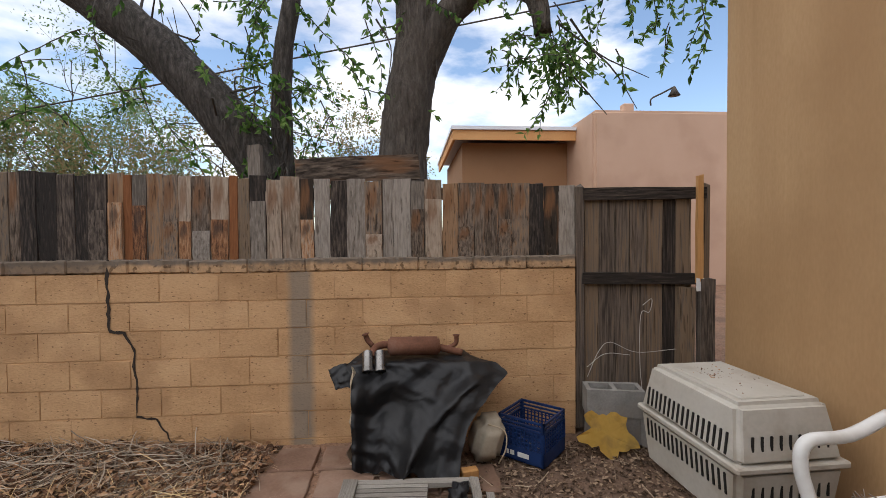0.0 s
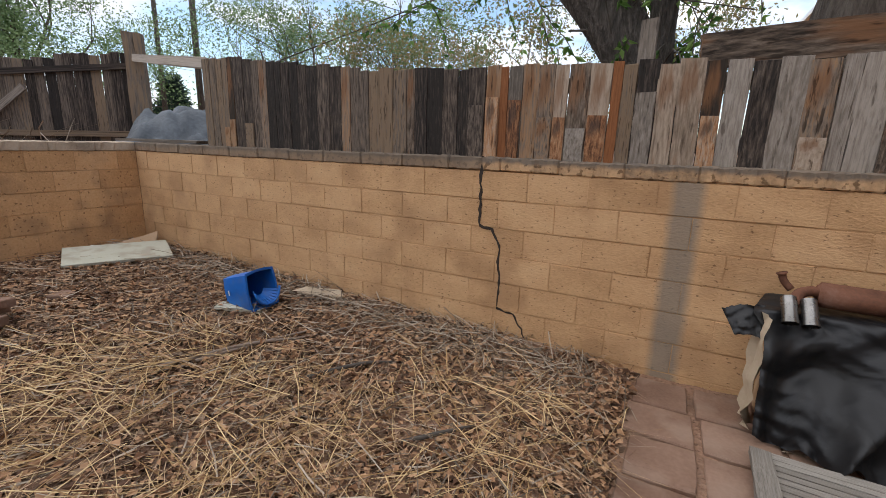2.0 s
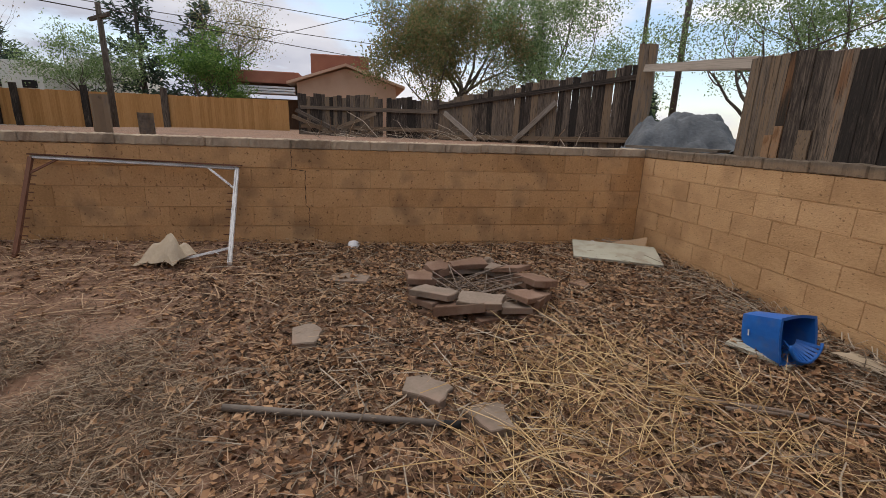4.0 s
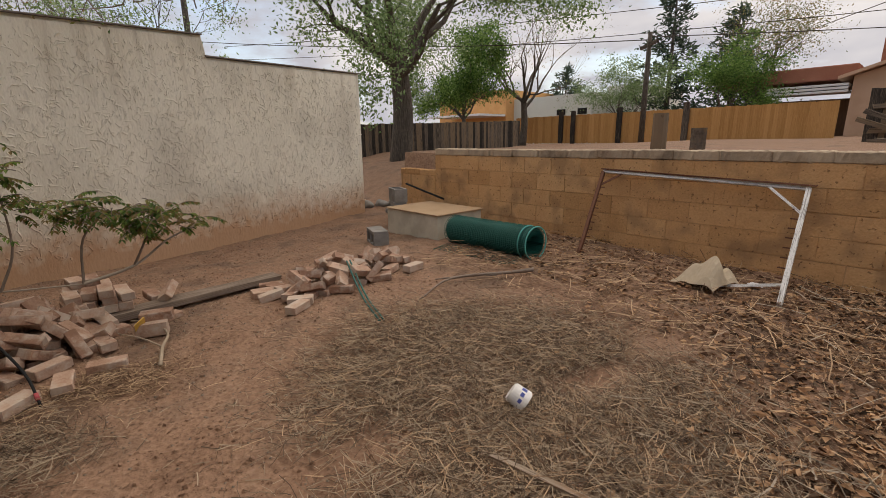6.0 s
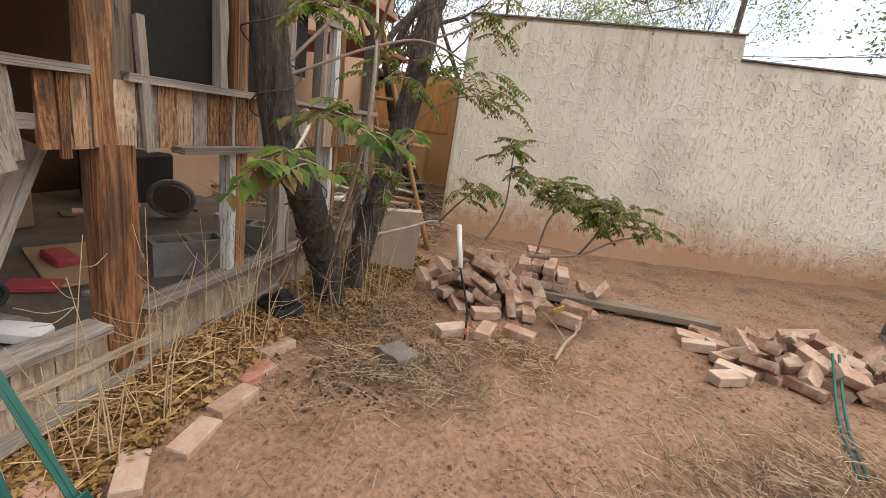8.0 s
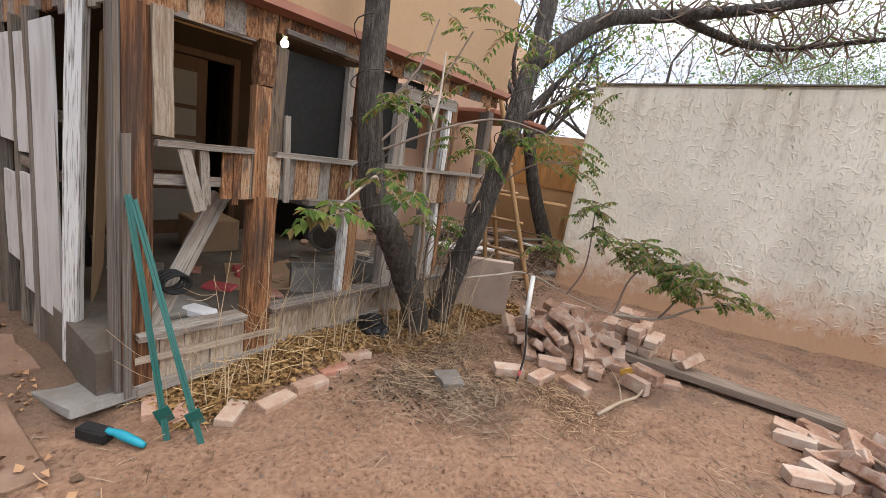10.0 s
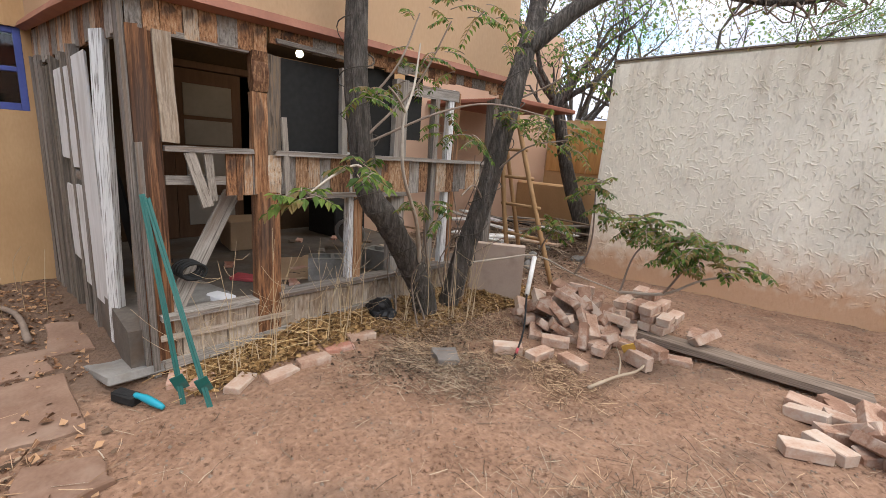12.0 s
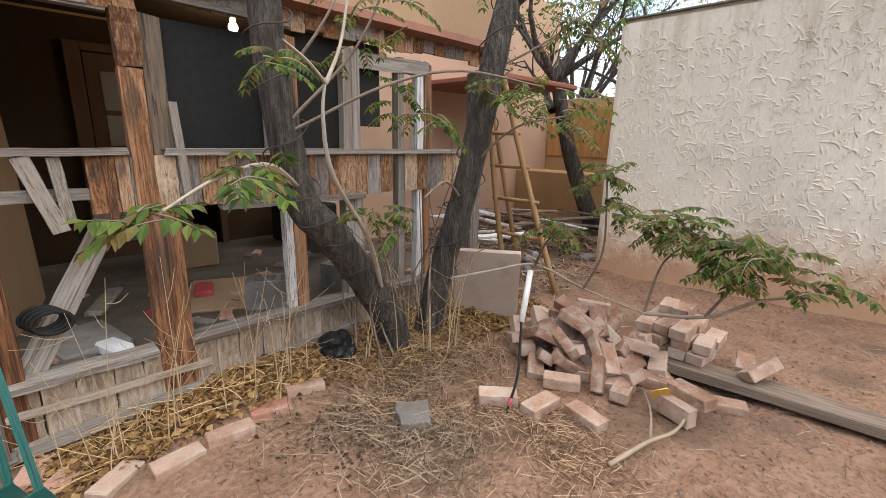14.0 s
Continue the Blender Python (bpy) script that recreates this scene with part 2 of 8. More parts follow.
M["fence_orange"] = surface("orange_brown_wood", [(0.19, 0.07, 0.025), (0.32, 0.13, 0.05)], 2.6, 14, 0.85, 0.4, stretch=(3.4, 3.4, 2.2), vary=0.2, checks=0.5)
M["fence_grey"] = surface("silver_grey_wood", [(0.11, 0.092, 0.075), (0.22, 0.185, 0.152), (0.34, 0.295, 0.25)], 2.6, 14, 0.9, 0.5, stretch=(3.4, 3.4, 2.2), vary=0.4, pits=0.7, pit_scale=1.7, pit_edge=0.62, blend=0.22, checks=0.4)
M["fence_pale"] = surface("pale_brown_fence_wood", [(0.17, 0.125, 0.088), (0.32, 0.245, 0.18), (0.43, 0.345, 0.265)], 2.6, 14, 0.9, 0.5, stretch=(3.4, 3.4, 2.2), vary=0.35, spots=(0.2, 0.1, 0.05), spot_scale=1.6, spot_amount=0.7, pits=0.7, pit_scale=1.7, pit_edge=0.62, blend=0.22, checks=0.4)
M["cedar"] = surface("new_cedar_fence", [(0.32, 0.155, 0.05), (0.45, 0.23, 0.08), (0.55, 0.30, 0.12)], 2.6, 14, 0.8, 0.2, stretch=(4, 4, 0.6), vary=0.25)
M["porch"] = surface("porch_wood", [(0.09, 0.04, 0.02), (0.28, 0.13, 0.06), (0.42, 0.235, 0.125), (0.42, 0.33, 0.245)], 2.4, 13, 0.85, 0.5,
                     stretch=(3.4, 3.4, 1.8), vary=0.4, spots=(0.055, 0.04, 0.033), spot_scale=1.7, spot_amount=0.7, checks=0.85)
M["porch_warm"] = surface("warm_porch_wood", [(0.12, 0.055, 0.028), (0.30, 0.165, 0.085), (0.46, 0.30, 0.185), (0.52, 0.43, 0.33)], 2.4, 13, 0.85, 0.5, stretch=(3.4, 3.4, 1.6), vary=0.45, checks=0.8)
M["porch_grey"] = surface("grey_porch_wood", [(0.14, 0.12, 0.105), (0.27, 0.24, 0.21), (0.40, 0.365, 0.325)], 2.4, 13, 0.88, 0.5, stretch=(3.4, 3.4, 1.8), vary=0.3,
                          spots=(0.16, 0.09, 0.05), spot_scale=1.4, spot_amount=0.5, checks=0.75)
M["porch_pale"] = surface("pale_base_boards", [(0.24, 0.185, 0.135), (0.40, 0.32, 0.245), (0.54, 0.455, 0.37)], 2.4, 13, 0.88, 0.4, stretch=(3.4, 3.4, 1.8), vary=0.25,
                          spots=(0.22, 0.14, 0.085), spot_scale=3, checks=0.5)
M["plank_brown"] = surface("weathered_brown_plank", [(0.11, 0.078, 0.058), (0.20, 0.15, 0.115), (0.30, 0.235, 0.185)], 2.4, 13, 0.9, 0.4, stretch=(3.4, 3.4, 1.8), vary=0.1, blend=0.25, checks=0.4)
M["white_wood"] = surface("peeling_white_paint", [(0.5, 0.49, 0.47), (0.7, 0.69, 0.67), (0.76, 0.75, 0.73)], 3, 20, 0.7, 0.4, stretch=(4, 4, 1), vary=0.15,
                          spots=(0.12, 0.09, 0.07), spot_scale=9, spot_amount=0.9)
# white brought down so the panels look shaded
M["white_panel"] = surface("shade_dimmed_white_board", [(0.42, 0.41, 0.40), (0.55, 0.54, 0.53), (0.62, 0.61, 0.60)], 2.4, 13, 0.8, 0.1, stretch=(2, 2, 1), vary=0.1, spots=(0.3, 0.26, 0.22), spot_scale=3, spot_amount=0.4)
M["house"] = surface("house_stucco", [(0.40, 0.24, 0.115), (0.48, 0.30, 0.15), (0.55, 0.355, 0.19)], 0.9, 60, 0.92, 0.35, coords="World", stretch=(1, 1, 0.35),
                     spots=(0.33, 0.185, 0.085), spot_scale=0.8, spot_amount=0.45, bump_dist=0.008)
runs_down(M["house"], -1.0, 3.0, (0.33, 0.185, 0.085), 0.4, (3.0, 3.0, 0.22), 0.44)
M["porch_stucco"] = surface("parapet_stucco", [(0.35, 0.222, 0.126), (0.415, 0.272, 0.161), (0.47, 0.318, 0.196)], 0.9, 60, 0.92, 0.35, coords="World", stretch=(1, 1, 0.5),
                            spots=(0.42, 0.27, 0.16), spot_scale=1.1, spot_amount=0.4, bump_dist=0.008)
M["peach"] = surface("peach_stucco", [(0.50, 0.325, 0.225), (0.58, 0.39, 0.28)], 1.2, 60, 0.92, 0.3, coords="World", spots=(0.4, 0.25, 0.17), spot_scale=1, spot_amount=0.4)
M["cream"] = surface("cream_stucco", [(0.66, 0.60, 0.485), (0.78, 0.715, 0.59), (0.83, 0.77, 0.65)], 1.0, 45, 0.92, 1.0, pits=0.2, pit_scale=24, pit_edge=0.6, coords="World", stretch=(1, 1, 0.4),
                     spots=(0.44, 0.39, 0.31), spot_scale=0.9, spot_amount=0.5, bump_dist=0.012)
band(M["cream"], "Z", -0.6, 0.55, (0.45, 0.235, 0.115), 0.85, 0.30, 0.26)
n, l = M["cream"].node_tree.nodes, M["cream"].node_tree.links
mus, geo, stretch_map, mm = n.new("ShaderNodeTexNoise"), n.new("ShaderNodeNewGeometry"), n.new("ShaderNodeMapping"), n.new("ShaderNodeMath")
mus.noise_type = "RIDGED_MULTIFRACTAL"
mus.inputs["Scale"].default_value, mus.inputs["Detail"].default_value = 7.0, 3
stretch_map.inputs["Scale"].default_value = (1.0, 1.0, 0.7)
l.new(geo.outputs["Position"], stretch_map.inputs["Vector"])
l.new(stretch_map.outputs["Vector"], mus.inputs["Vector"])
mm.operation = "MULTIPLY_ADD"
mm.inputs[1].default_value = 0.22
l.new(mus.outputs["Fac"], mm.inputs[0])
l.new(n["Bump"].inputs["Height"].links[0].from_socket, mm.inputs[2])
l.new(mm.outputs[0], n["Bump"].inputs["Height"])
n["Bump"].inputs["Distance"].default_value = 0.02
runs_down(M["cream"], 1.75, 2.75, (0.40, 0.32, 0.22), 0.6, edge=0.49)
M["cream_far"] = surface("far_cream_stucco", [(0.55, 0.56, 0.5), (0.65, 0.66, 0.6)], 0.5, 10, 0.9, 0.1, coords="World")
M["red_trim"] = surface("red_metal_edge", [(0.22, 0.09, 0.06), (0.32, 0.14, 0.09)], 6, 40, 0.7, 0.2, coords="World")
M["orange_trim"] = surface("orange_fascia", [(0.55, 0.27, 0.10), (0.66, 0.36, 0.15)], 2, 30, 0.8, 0.1, coords="World")
M["brown_wall"] = surface("brown_stucco", [(0.27, 0.145, 0.07), (0.34, 0.19, 0.1)], 1, 30, 0.9, 0.2, coords="World")
M["roof_red"] = surface("red_brown_roof", [(0.24, 0.09, 0.06), (0.34, 0.14, 0.09)], 1, 20, 0.9, 0.2, coords="World")
M["white_metal"] = surface("white_metal", [(0.65, 0.65, 0.66), (0.75, 0.75, 0.76)], 2, 20, 0.5, 0.05)
# ochre inner wall taken near black: the porch's shade is in this colour
M["inside"] = surface("shade_dark_inner_wall", [(0.03, 0.017, 0.009), (0.055, 0.031, 0.015), (0.08, 0.046, 0.023)], 1.5, 30, 0.9, 0.2, coords="World")
M["steel_dull"] = surface("dull_brown_flashing", [(0.12, 0.10, 0.085), (0.22, 0.185, 0.155)], 8, 60, 0.7, 0.1, coords="World")
# near-black colour put in for the darkness of unlit rooms and openings
M["dark"] = surface("unlit_black", [(0.012, 0.011, 0.01), (0.02, 0.018, 0.016)], 3, 20, 0.95, 0)
M["concrete"] = surface("grey_concrete", [(0.15, 0.142, 0.13), (0.225, 0.213, 0.196), (0.29, 0.275, 0.255)], 8, 70, 0.95, 0.5, vary=0.15, spots=(0.2, 0.17, 0.14), spot_scale=6)
M["concrete_dark"] = surface("dark_grey_tile", [(0.12, 0.105, 0.095), (0.17, 0.15, 0.135), (0.21, 0.19, 0.17)], 6, 60, 0.9, 0.3)
M["paver"] = surface("red_flagstone", [(0.14, 0.08, 0.052), (0.20, 0.12, 0.082), (0.265, 0.17, 0.122)], 4, 60, 0.92, 0.4, vary=0.25, spots=(0.28, 0.2, 0.15), spot_scale=5,
                      spot_amount=0.5)
M["flag"] = surface("grey_flagstone", [(0.15, 0.115, 0.088), (0.22, 0.17, 0.13), (0.28, 0.22, 0.172)], 5, 60, 0.92, 0.4, vary=0.25, spots=(0.3, 0.2, 0.15), spot_scale=6)
M["brick"] = surface("old_clay_brick", [(0.24, 0.132, 0.088), (0.34, 0.205, 0.142), (0.43, 0.29, 0.215), (0.47, 0.365, 0.29)], 9, 80, 0.93, 0.5, vary=0.4,
                     spots=(0.52, 0.45, 0.38), spot_scale=14, spot_amount=0.5)
M["brick_red"] = surface("red_edging_brick", [(0.33, 0.13, 0.085), (0.45, 0.23, 0.165), (0.52, 0.34, 0.26)], 9, 80, 0.93, 0.5, vary=0.35, spots=(0.5, 0.4, 0.33), spot_scale=14)
M["bark"] = surface("dark_rough_bark", [(0.022, 0.019, 0.017), (0.09, 0.077, 0.066), (0.21, 0.18, 0.155)], 5, 22, 0.95, 1.0, stretch=(7, 7, 1.3), coords="World", bump_dist=0.09)
M["bark_grey"] = surface("grey_brown_bark", [(0.045, 0.036, 0.03), (0.12, 0.098, 0.08), (0.21, 0.175, 0.145)], 5, 22, 0.95, 1.0, stretch=(7, 7, 1.2), coords="World", bump_dist=0.09)
M["twig"] = surface("twig_bark", [(0.16, 0.12, 0.095), (0.28, 0.22, 0.175)], 10, 60, 0.9, 0.2)
M["twig_pale"] = surface("pale_bare_bark", [(0.30, 0.25, 0.2), (0.46, 0.40, 0.33)], 10, 60, 0.9, 0.2)
M["twig_dark"] = surface("dark_twig_bark", [(0.05, 0.042, 0.035), (0.10, 0.085, 0.07)], 10, 60, 0.9, 0.2)


def leaf_mat(name, colors, vary=0.9):
    m = surface(name, colors, 3, 20, 0.6, 0, vary=vary, island=True)
    n, l = m.node_tree.nodes, m.node_tree.links
    b = n["Principled BSDF"]
    tr, mx = n.new("ShaderNodeBsdfTranslucent"), n.new("ShaderNodeMixShader")
    l.new(b.inputs["Base Color"].links[0].from_socket, tr.inputs["Color"])
    mx.inputs[0].default_value = 0.55
    l.new(b.outputs[0], mx.inputs[1])
    l.new(tr.outputs[0], mx.inputs[2])
    l.new(mx.outputs[0], n["Material Output"].inputs["Surface"])
    return m


M["leaf"] = leaf_mat("green_leaf", [(0.06, 0.13, 0.03), (0.12, 0.23, 0.05), (0.20, 0.32, 0.085)])
M["leaf_far"] = leaf_mat("far_green_leaf", [(0.12, 0.19, 0.075), (0.20, 0.30, 0.12), (0.29, 0.39, 0.20)])
M["leaf_bronze"] = leaf_mat("bronze_leaf", [(0.15, 0.19, 0.08), (0.23, 0.23, 0.10), (0.30, 0.23, 0.11)])
M["leaf_sumac"] = leaf_mat("pinnate_green_leaf", [(0.06, 0.11, 0.022), (0.115, 0.195, 0.038), (0.20, 0.28, 0.06), (0.22, 0.16, 0.06)])
M["needle"] = leaf_mat("dark_needle", [(0.03, 0.055, 0.038), (0.055, 0.09, 0.06), (0.085, 0.12, 0.085)])
M["dryleaf"] = surface("dry_leaf", [(0.085, 0.042, 0.022), (0.20, 0.10, 0.05), (0.31, 0.165, 0.085), (0.41, 0.245, 0.135)], 3, 30, 0.85, 0, vary=0.9, island=True)
M["dryleaf_old"] = surface("rotted_dark_leaf", [(0.05, 0.03, 0.018), (0.11, 0.068, 0.042), (0.19, 0.125, 0.08), (0.30, 0.21, 0.14)], 3, 30, 0.9, 0, vary=0.9, island=True)
M["goldleaf"] = surface("golden_dry_leaf", [(0.14, 0.072, 0.026), (0.26, 0.145, 0.055), (0.38, 0.235, 0.10)], 3, 30, 0.85, 0, vary=0.9, island=True)
M["straw"] = surface("dry_straw", [(0.10, 0.055, 0.03), (0.25, 0.15, 0.088), (0.46, 0.315, 0.195)], 3, 30, 0.85, 0, vary=0.9, island=True)
M["straw_grey"] = surface("grey_straw", [(0.12, 0.092, 0.066), (0.235, 0.185, 0.135), (0.38, 0.315, 0.24)], 3, 30, 0.85, 0, vary=0.9, island=True)
M["straw_brown"] = surface("brown_straw", [(0.085, 0.055, 0.036), (0.19, 0.135, 0.09), (0.35, 0.265, 0.185)], 3, 30, 0.85, 0, vary=0.9, island=True)
M["straw_gold"] = surface("golden_grass", [(0.25, 0.145, 0.06), (0.42, 0.27, 0.12), (0.58, 0.42, 0.22)], 3, 30, 0.8, 0, vary=0.9, island=True)
M["soil"] = surface("bare_red_soil", [(0.136, 0.073, 0.044), (0.265, 0.155, 0.10), (0.39, 0.255, 0.178)], 2.2, 34, 0.97, 1.0, coords="World", detail=12, blend=0.48, pits=0.6, pit_scale=42, pit_edge=0.6,
                    spots=(0.12, 0.072, 0.047), spot_scale=2.2, spot_amount=0.75, bump_dist=0.05)
# soil is darker between x 0.32 and 3.2
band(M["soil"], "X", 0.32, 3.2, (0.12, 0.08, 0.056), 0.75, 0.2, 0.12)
M["glass"] = glass("window_glass")


# ---- helpers for building ----
def S(u):
    u = max(0.0, min(1.0, u))
    return u * u * (3 - 2 * u)


def part(name, bm, material, parent=None, label="", smooth=False):
    me = bpy.data.meshes.new(name)
    bm.normal_update()
    bm.to_mesh(me)
    bm.free()
    me.materials.append(material)
    if smooth:
        for p in me.polygons:
            p.use_smooth = True
    ob = new(name, me)
    ob.parent = parent
    return tagged(ob, label)


def piece(name, me, parent, matrix, label=""):
    ob = new(name, me)
    ob.parent = parent
    ob.matrix_basis = matrix
    return tagged(ob, label)


def thing(name, label, category, matrix=None, group="", kind=""):
    ob = new(name)
    if matrix is not None:
        ob.matrix_basis = matrix
    return tagged(ob, label, category, group, kind)


def box(bm, x0, x1, y0, y1, z0, z1, bevel=0.0):
    r = bmesh.ops.create_cube(bm, size=1)
    for v in r["verts"]:
        v.co = Vector(((x0 + x1) / 2 + v.co.x * (x1 - x0), (y0 + y1) / 2 + v.co.y * (y1 - y0), (z0 + z1) / 2 + v.co.z * (z1 - z0)))
    if bevel:
        es = {e for v in r["verts"] for e in v.link_edges}
        bmesh.ops.bevel(bm, geom=list(es), offset=bevel, segments=1, affect="EDGES")
    return bm


def boxes(*list_of_boxes, bevel=0.0):
    bm = bmesh.new()
    for b in list_of_boxes:
        box(bm, *b, bevel=bevel)
    return bm


def jitter(bm, amount, rng):
    for v in bm.verts:
        v.co += Vector((rng.uniform(-1, 1), rng.uniform(-1, 1), rng.uniform(-1, 1))) * amount
    return bm


def mesh_of(name, bm, material):
    me = bpy.data.meshes.new(name)
    bm.normal_update()
    bm.to_mesh(me)
    bm.free()
    me.materials.append(material)
    return me


class Tubes:
    """Collects round tapered runs of wood, wire or pipe into one mesh."""

    def __init__(self):
        self.v, self.f = [], []

    def add(self, pts, radii, seg=6, cap=True, rough=0.0, rng=None):
        pts = [Vector(p) for p in pts]
        if not hasattr(radii, "__len__"):
            radii = [radii] * len(pts)
        base = len(self.v)
        side = None
        for i, p in enumerate(pts):
            d = (pts[min(i + 1, len(pts) - 1)] - pts[max(i - 1, 0)]).normalized()
            if side is None:
                side = d.orthogonal().normalized()
            side = (side - d * side.dot(d)).normalized()
            up = d.cross(side)
            for k in range(seg):
                a = 2 * math.pi * k / seg
                r = radii[i] * (1 + (rng.uniform(-rough, rough) if rough else 0))
                self.v.append(tuple(p + (side * math.cos(a) + up * math.sin(a)) * r))
        for i in range(len(pts) - 1):
            for k in range(seg):
                a, b = base + i * seg + k, base + i * seg + (k + 1) % seg
                self.f.append((a, b, b + seg, a + seg))
        if cap:
            self.f.append(tuple(base + k for k in reversed(range(seg))))
            self.f.append(tuple(base + (len(pts) - 1) * seg + k for k in range(seg)))
        return self

    def make(self, name, material, parent=None, label="", smooth=True):
        me = bpy.data.meshes.new(name)
        me.from_pydata(self.v, [], self.f)
        me.materials.append(material)
        if smooth:
            me.polygons.foreach_set("use_smooth", [True] * len(me.polygons))
        ob = new(name, me)
        ob.parent = parent
        return tagged(ob, label)


def bend(points, steps=5):
    """A smooth run through a few points."""
    P = [Vector(p) for p in points]
    P = [2 * P[0] - P[1]] + P + [2 * P[-1] - P[-2]]
    out = []
    for i in range(1, len(P) - 2):
        for k in range(steps):
            t = k / steps
            a, b, c, d = P[i - 1], P[i], P[i + 1], P[i + 2]
            out.append(0.5 * (2 * b + (c - a) * t + (2 * a - 5 * b + 4 * c - d) * t * t + (3 * b - a - 3 * c + d) * t ** 3))
    out.append(P[-2])
    return out


def taper(n, a, b, power=1.0):
    return [a + (b - a) * (i / max(1, n - 1)) ** power for i in range(n)]


class Leaves:
    """Collects small folded pointed leaves into one mesh."""

    def __init__(self):
        self.v, self.f = [], []

    def add(self, p, d, up, length, width, fold=0.25):
        d = d.normalized()
        s = d.cross(up)
        s = s.normalized() if s.length > 1e-4 else d.orthogonal().normalized()
        n = s.cross(d)
        m = p + d * length * 0.42 + n * width * fold
        b = len(self.v)
        self.v += [tuple(p), tuple(m + s * width * 0.5), tuple(p + d * length - n * length * 0.12), tuple(m - s * width * 0.5)]
        self.f += [(b, b + 2, b + 1), (b, b + 3, b + 2)]

    def make(self, name, material, parent=None, label="", kind=""):
        me = bpy.data.meshes.new(name)
        me.from_pydata(self.v, [], self.f)
        me.materials.append(material)
        ob = new(name, me)
        ob.parent = parent
        return tagged(ob, label, kind=kind)


def rand_dir(rng, flat=0.0):
    a, z = rng.uniform(0, 2 * math.pi), rng.uniform(-1, 1) * (1 - flat)
    r = math.sqrt(max(0, 1 - z * z))
    return Vector((r * math.cos(a), r * math.sin(a), z))


# unit planks: length along z, width along x, thickness along y
PLANK_RNG = random.Random(5)


def unit_plank(material):
    bm = boxes((-0.5, 0.5, -0.5, 0.5, -0.5, 0.5))
    bmesh.ops.subdivide_edges(bm, edges=[e for e in bm.edges if abs(e.verts[0].co.z - e.verts[1].co.z) > 0.5], cuts=3)
    for v in bm.verts:
        v.co.x += PLANK_RNG.uniform(-0.035, 0.035)
        v.co.y += PLANK_RNG.uniform(-0.12, 0.12)
        if abs(v.co.z) > 0.45:
            v.co.z += PLANK_RNG.uniform(-0.012, 0.008)
    return mesh_of("plank", bm, material)


PLANKS = {}


def plank(name, parent, p0, p1, width, thick, facing, material, label=""):
    """A board from p0 to p1; its broad face looks towards facing."""
    if material not in PLANKS:
        PLANKS[material] = [unit_plank(M[material]) for _ in range(4)]
    p0, p1 = Vector(p0), Vector(p1)
    z = (p1 - p0).normalized()
    y = Vector(facing)
    y = (y - z * y.dot(z)).normalized()
    x = y.cross(z)
    m = Matrix((x, y, z)).transposed().to_4x4()
    m.translation = (p0 + p1) / 2
    me = PLANKS[material][PLANK_RNG.randrange(4)]
    return piece(name, me, parent, m @ Matrix.Diagonal((width, thick, (p1 - p0).length, 1)), label)


# ---- the ground ----
def ground_z(x, y):
    """Height of the yard's soil: it climbs to the west and towards the porch bed; a terrace lies behind the west wall."""
    z = 0.2 * max(0, min(1, -x / 5.5)) + 0.1 * S((1.5 - y) / 4) - 0.1 * S((-3 - y) / 3) * S(-x / 3)
    z += 0.08 * S((x + 0.35) / 0.5) * S((-1.4 - y) / 0.8) * S((2.9 - x) / 0.3)
    z += 0.02 * (noise.noise(Vector((x * 1.3, y * 1.3, 0))) + 0.5 * noise.noise(Vector((x * 3.7, y * 3.7, 4)))) + 0.011 * noise.noise(Vector((x * 9.0, y * 9.0, 8)))
    z -= 0.06 * max(0.0, noise.noise(Vector((x * 4.6, y * 4.6, 21))) - 0.18) * S((1.0 - y) / 0.8)
    if y > -6.35 and y < 3.9:
        if x < -5.83:
            z = 1.27 + 0.004 * (-x - 5.8)
    elif x < -3.5 and y <= -6.35:
        k = S((-5.3 - x) / 4.5)
        z = z * (1 - k) + k * 1.1
    if y >= 3.9:
        z = 0.35 + 0.9 * S((-x - 4.0) / 2.0)
    return z


def ground_sheet():
    fine_x = [-7 + 0.05 * i for i in range(220)]
    fine_y = [-7.6 + 0.05 * i for i in range(240)]
    far = [8, 10, 14, 20, 30, 50, 90, 180, 400, 1000, 2500]
    xs = sorted([-v for v in far] + [-5.84, -5.82] + fine_x + far)
    ys = sorted([-v for v in far] + [3.895, 3.905] + fine_y + far)
    v = [(x, y, ground_z(x, y)) for y in ys for x in xs]
    n = len(xs)
    f = [(j * n + i, j * n + i + 1, (j + 1) * n + i + 1, (j + 1) * n + i) for j in range(len(ys) - 1) for i in range(n - 1)]
    me = bpy.data.meshes.new("ground")
    me.from_pydata(v, [], f)
    me.materials.append(M["soil"])
    me.polygons.foreach_set("use_smooth", [True] * len(me.polygons))
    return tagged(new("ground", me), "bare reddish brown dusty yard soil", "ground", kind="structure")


ground = ground_sheet()


# ---- block walls ----
def unit_block(material, rng, l=0.3985, h=0.1968, d=0.08):
    bm = boxes((-l / 2, l / 2, 0, d, -h / 2, h / 2))
    face_edges = [e for e in bm.edges if e.verts[0].co.y + e.verts[1].co.y < 0.01]
    bmesh.ops.bevel(bm, geom=face_edges, offset=0.0035, segments=2, affect="EDGES")
    return mesh_of("block", jitter(bm, 0.0008, rng), material)


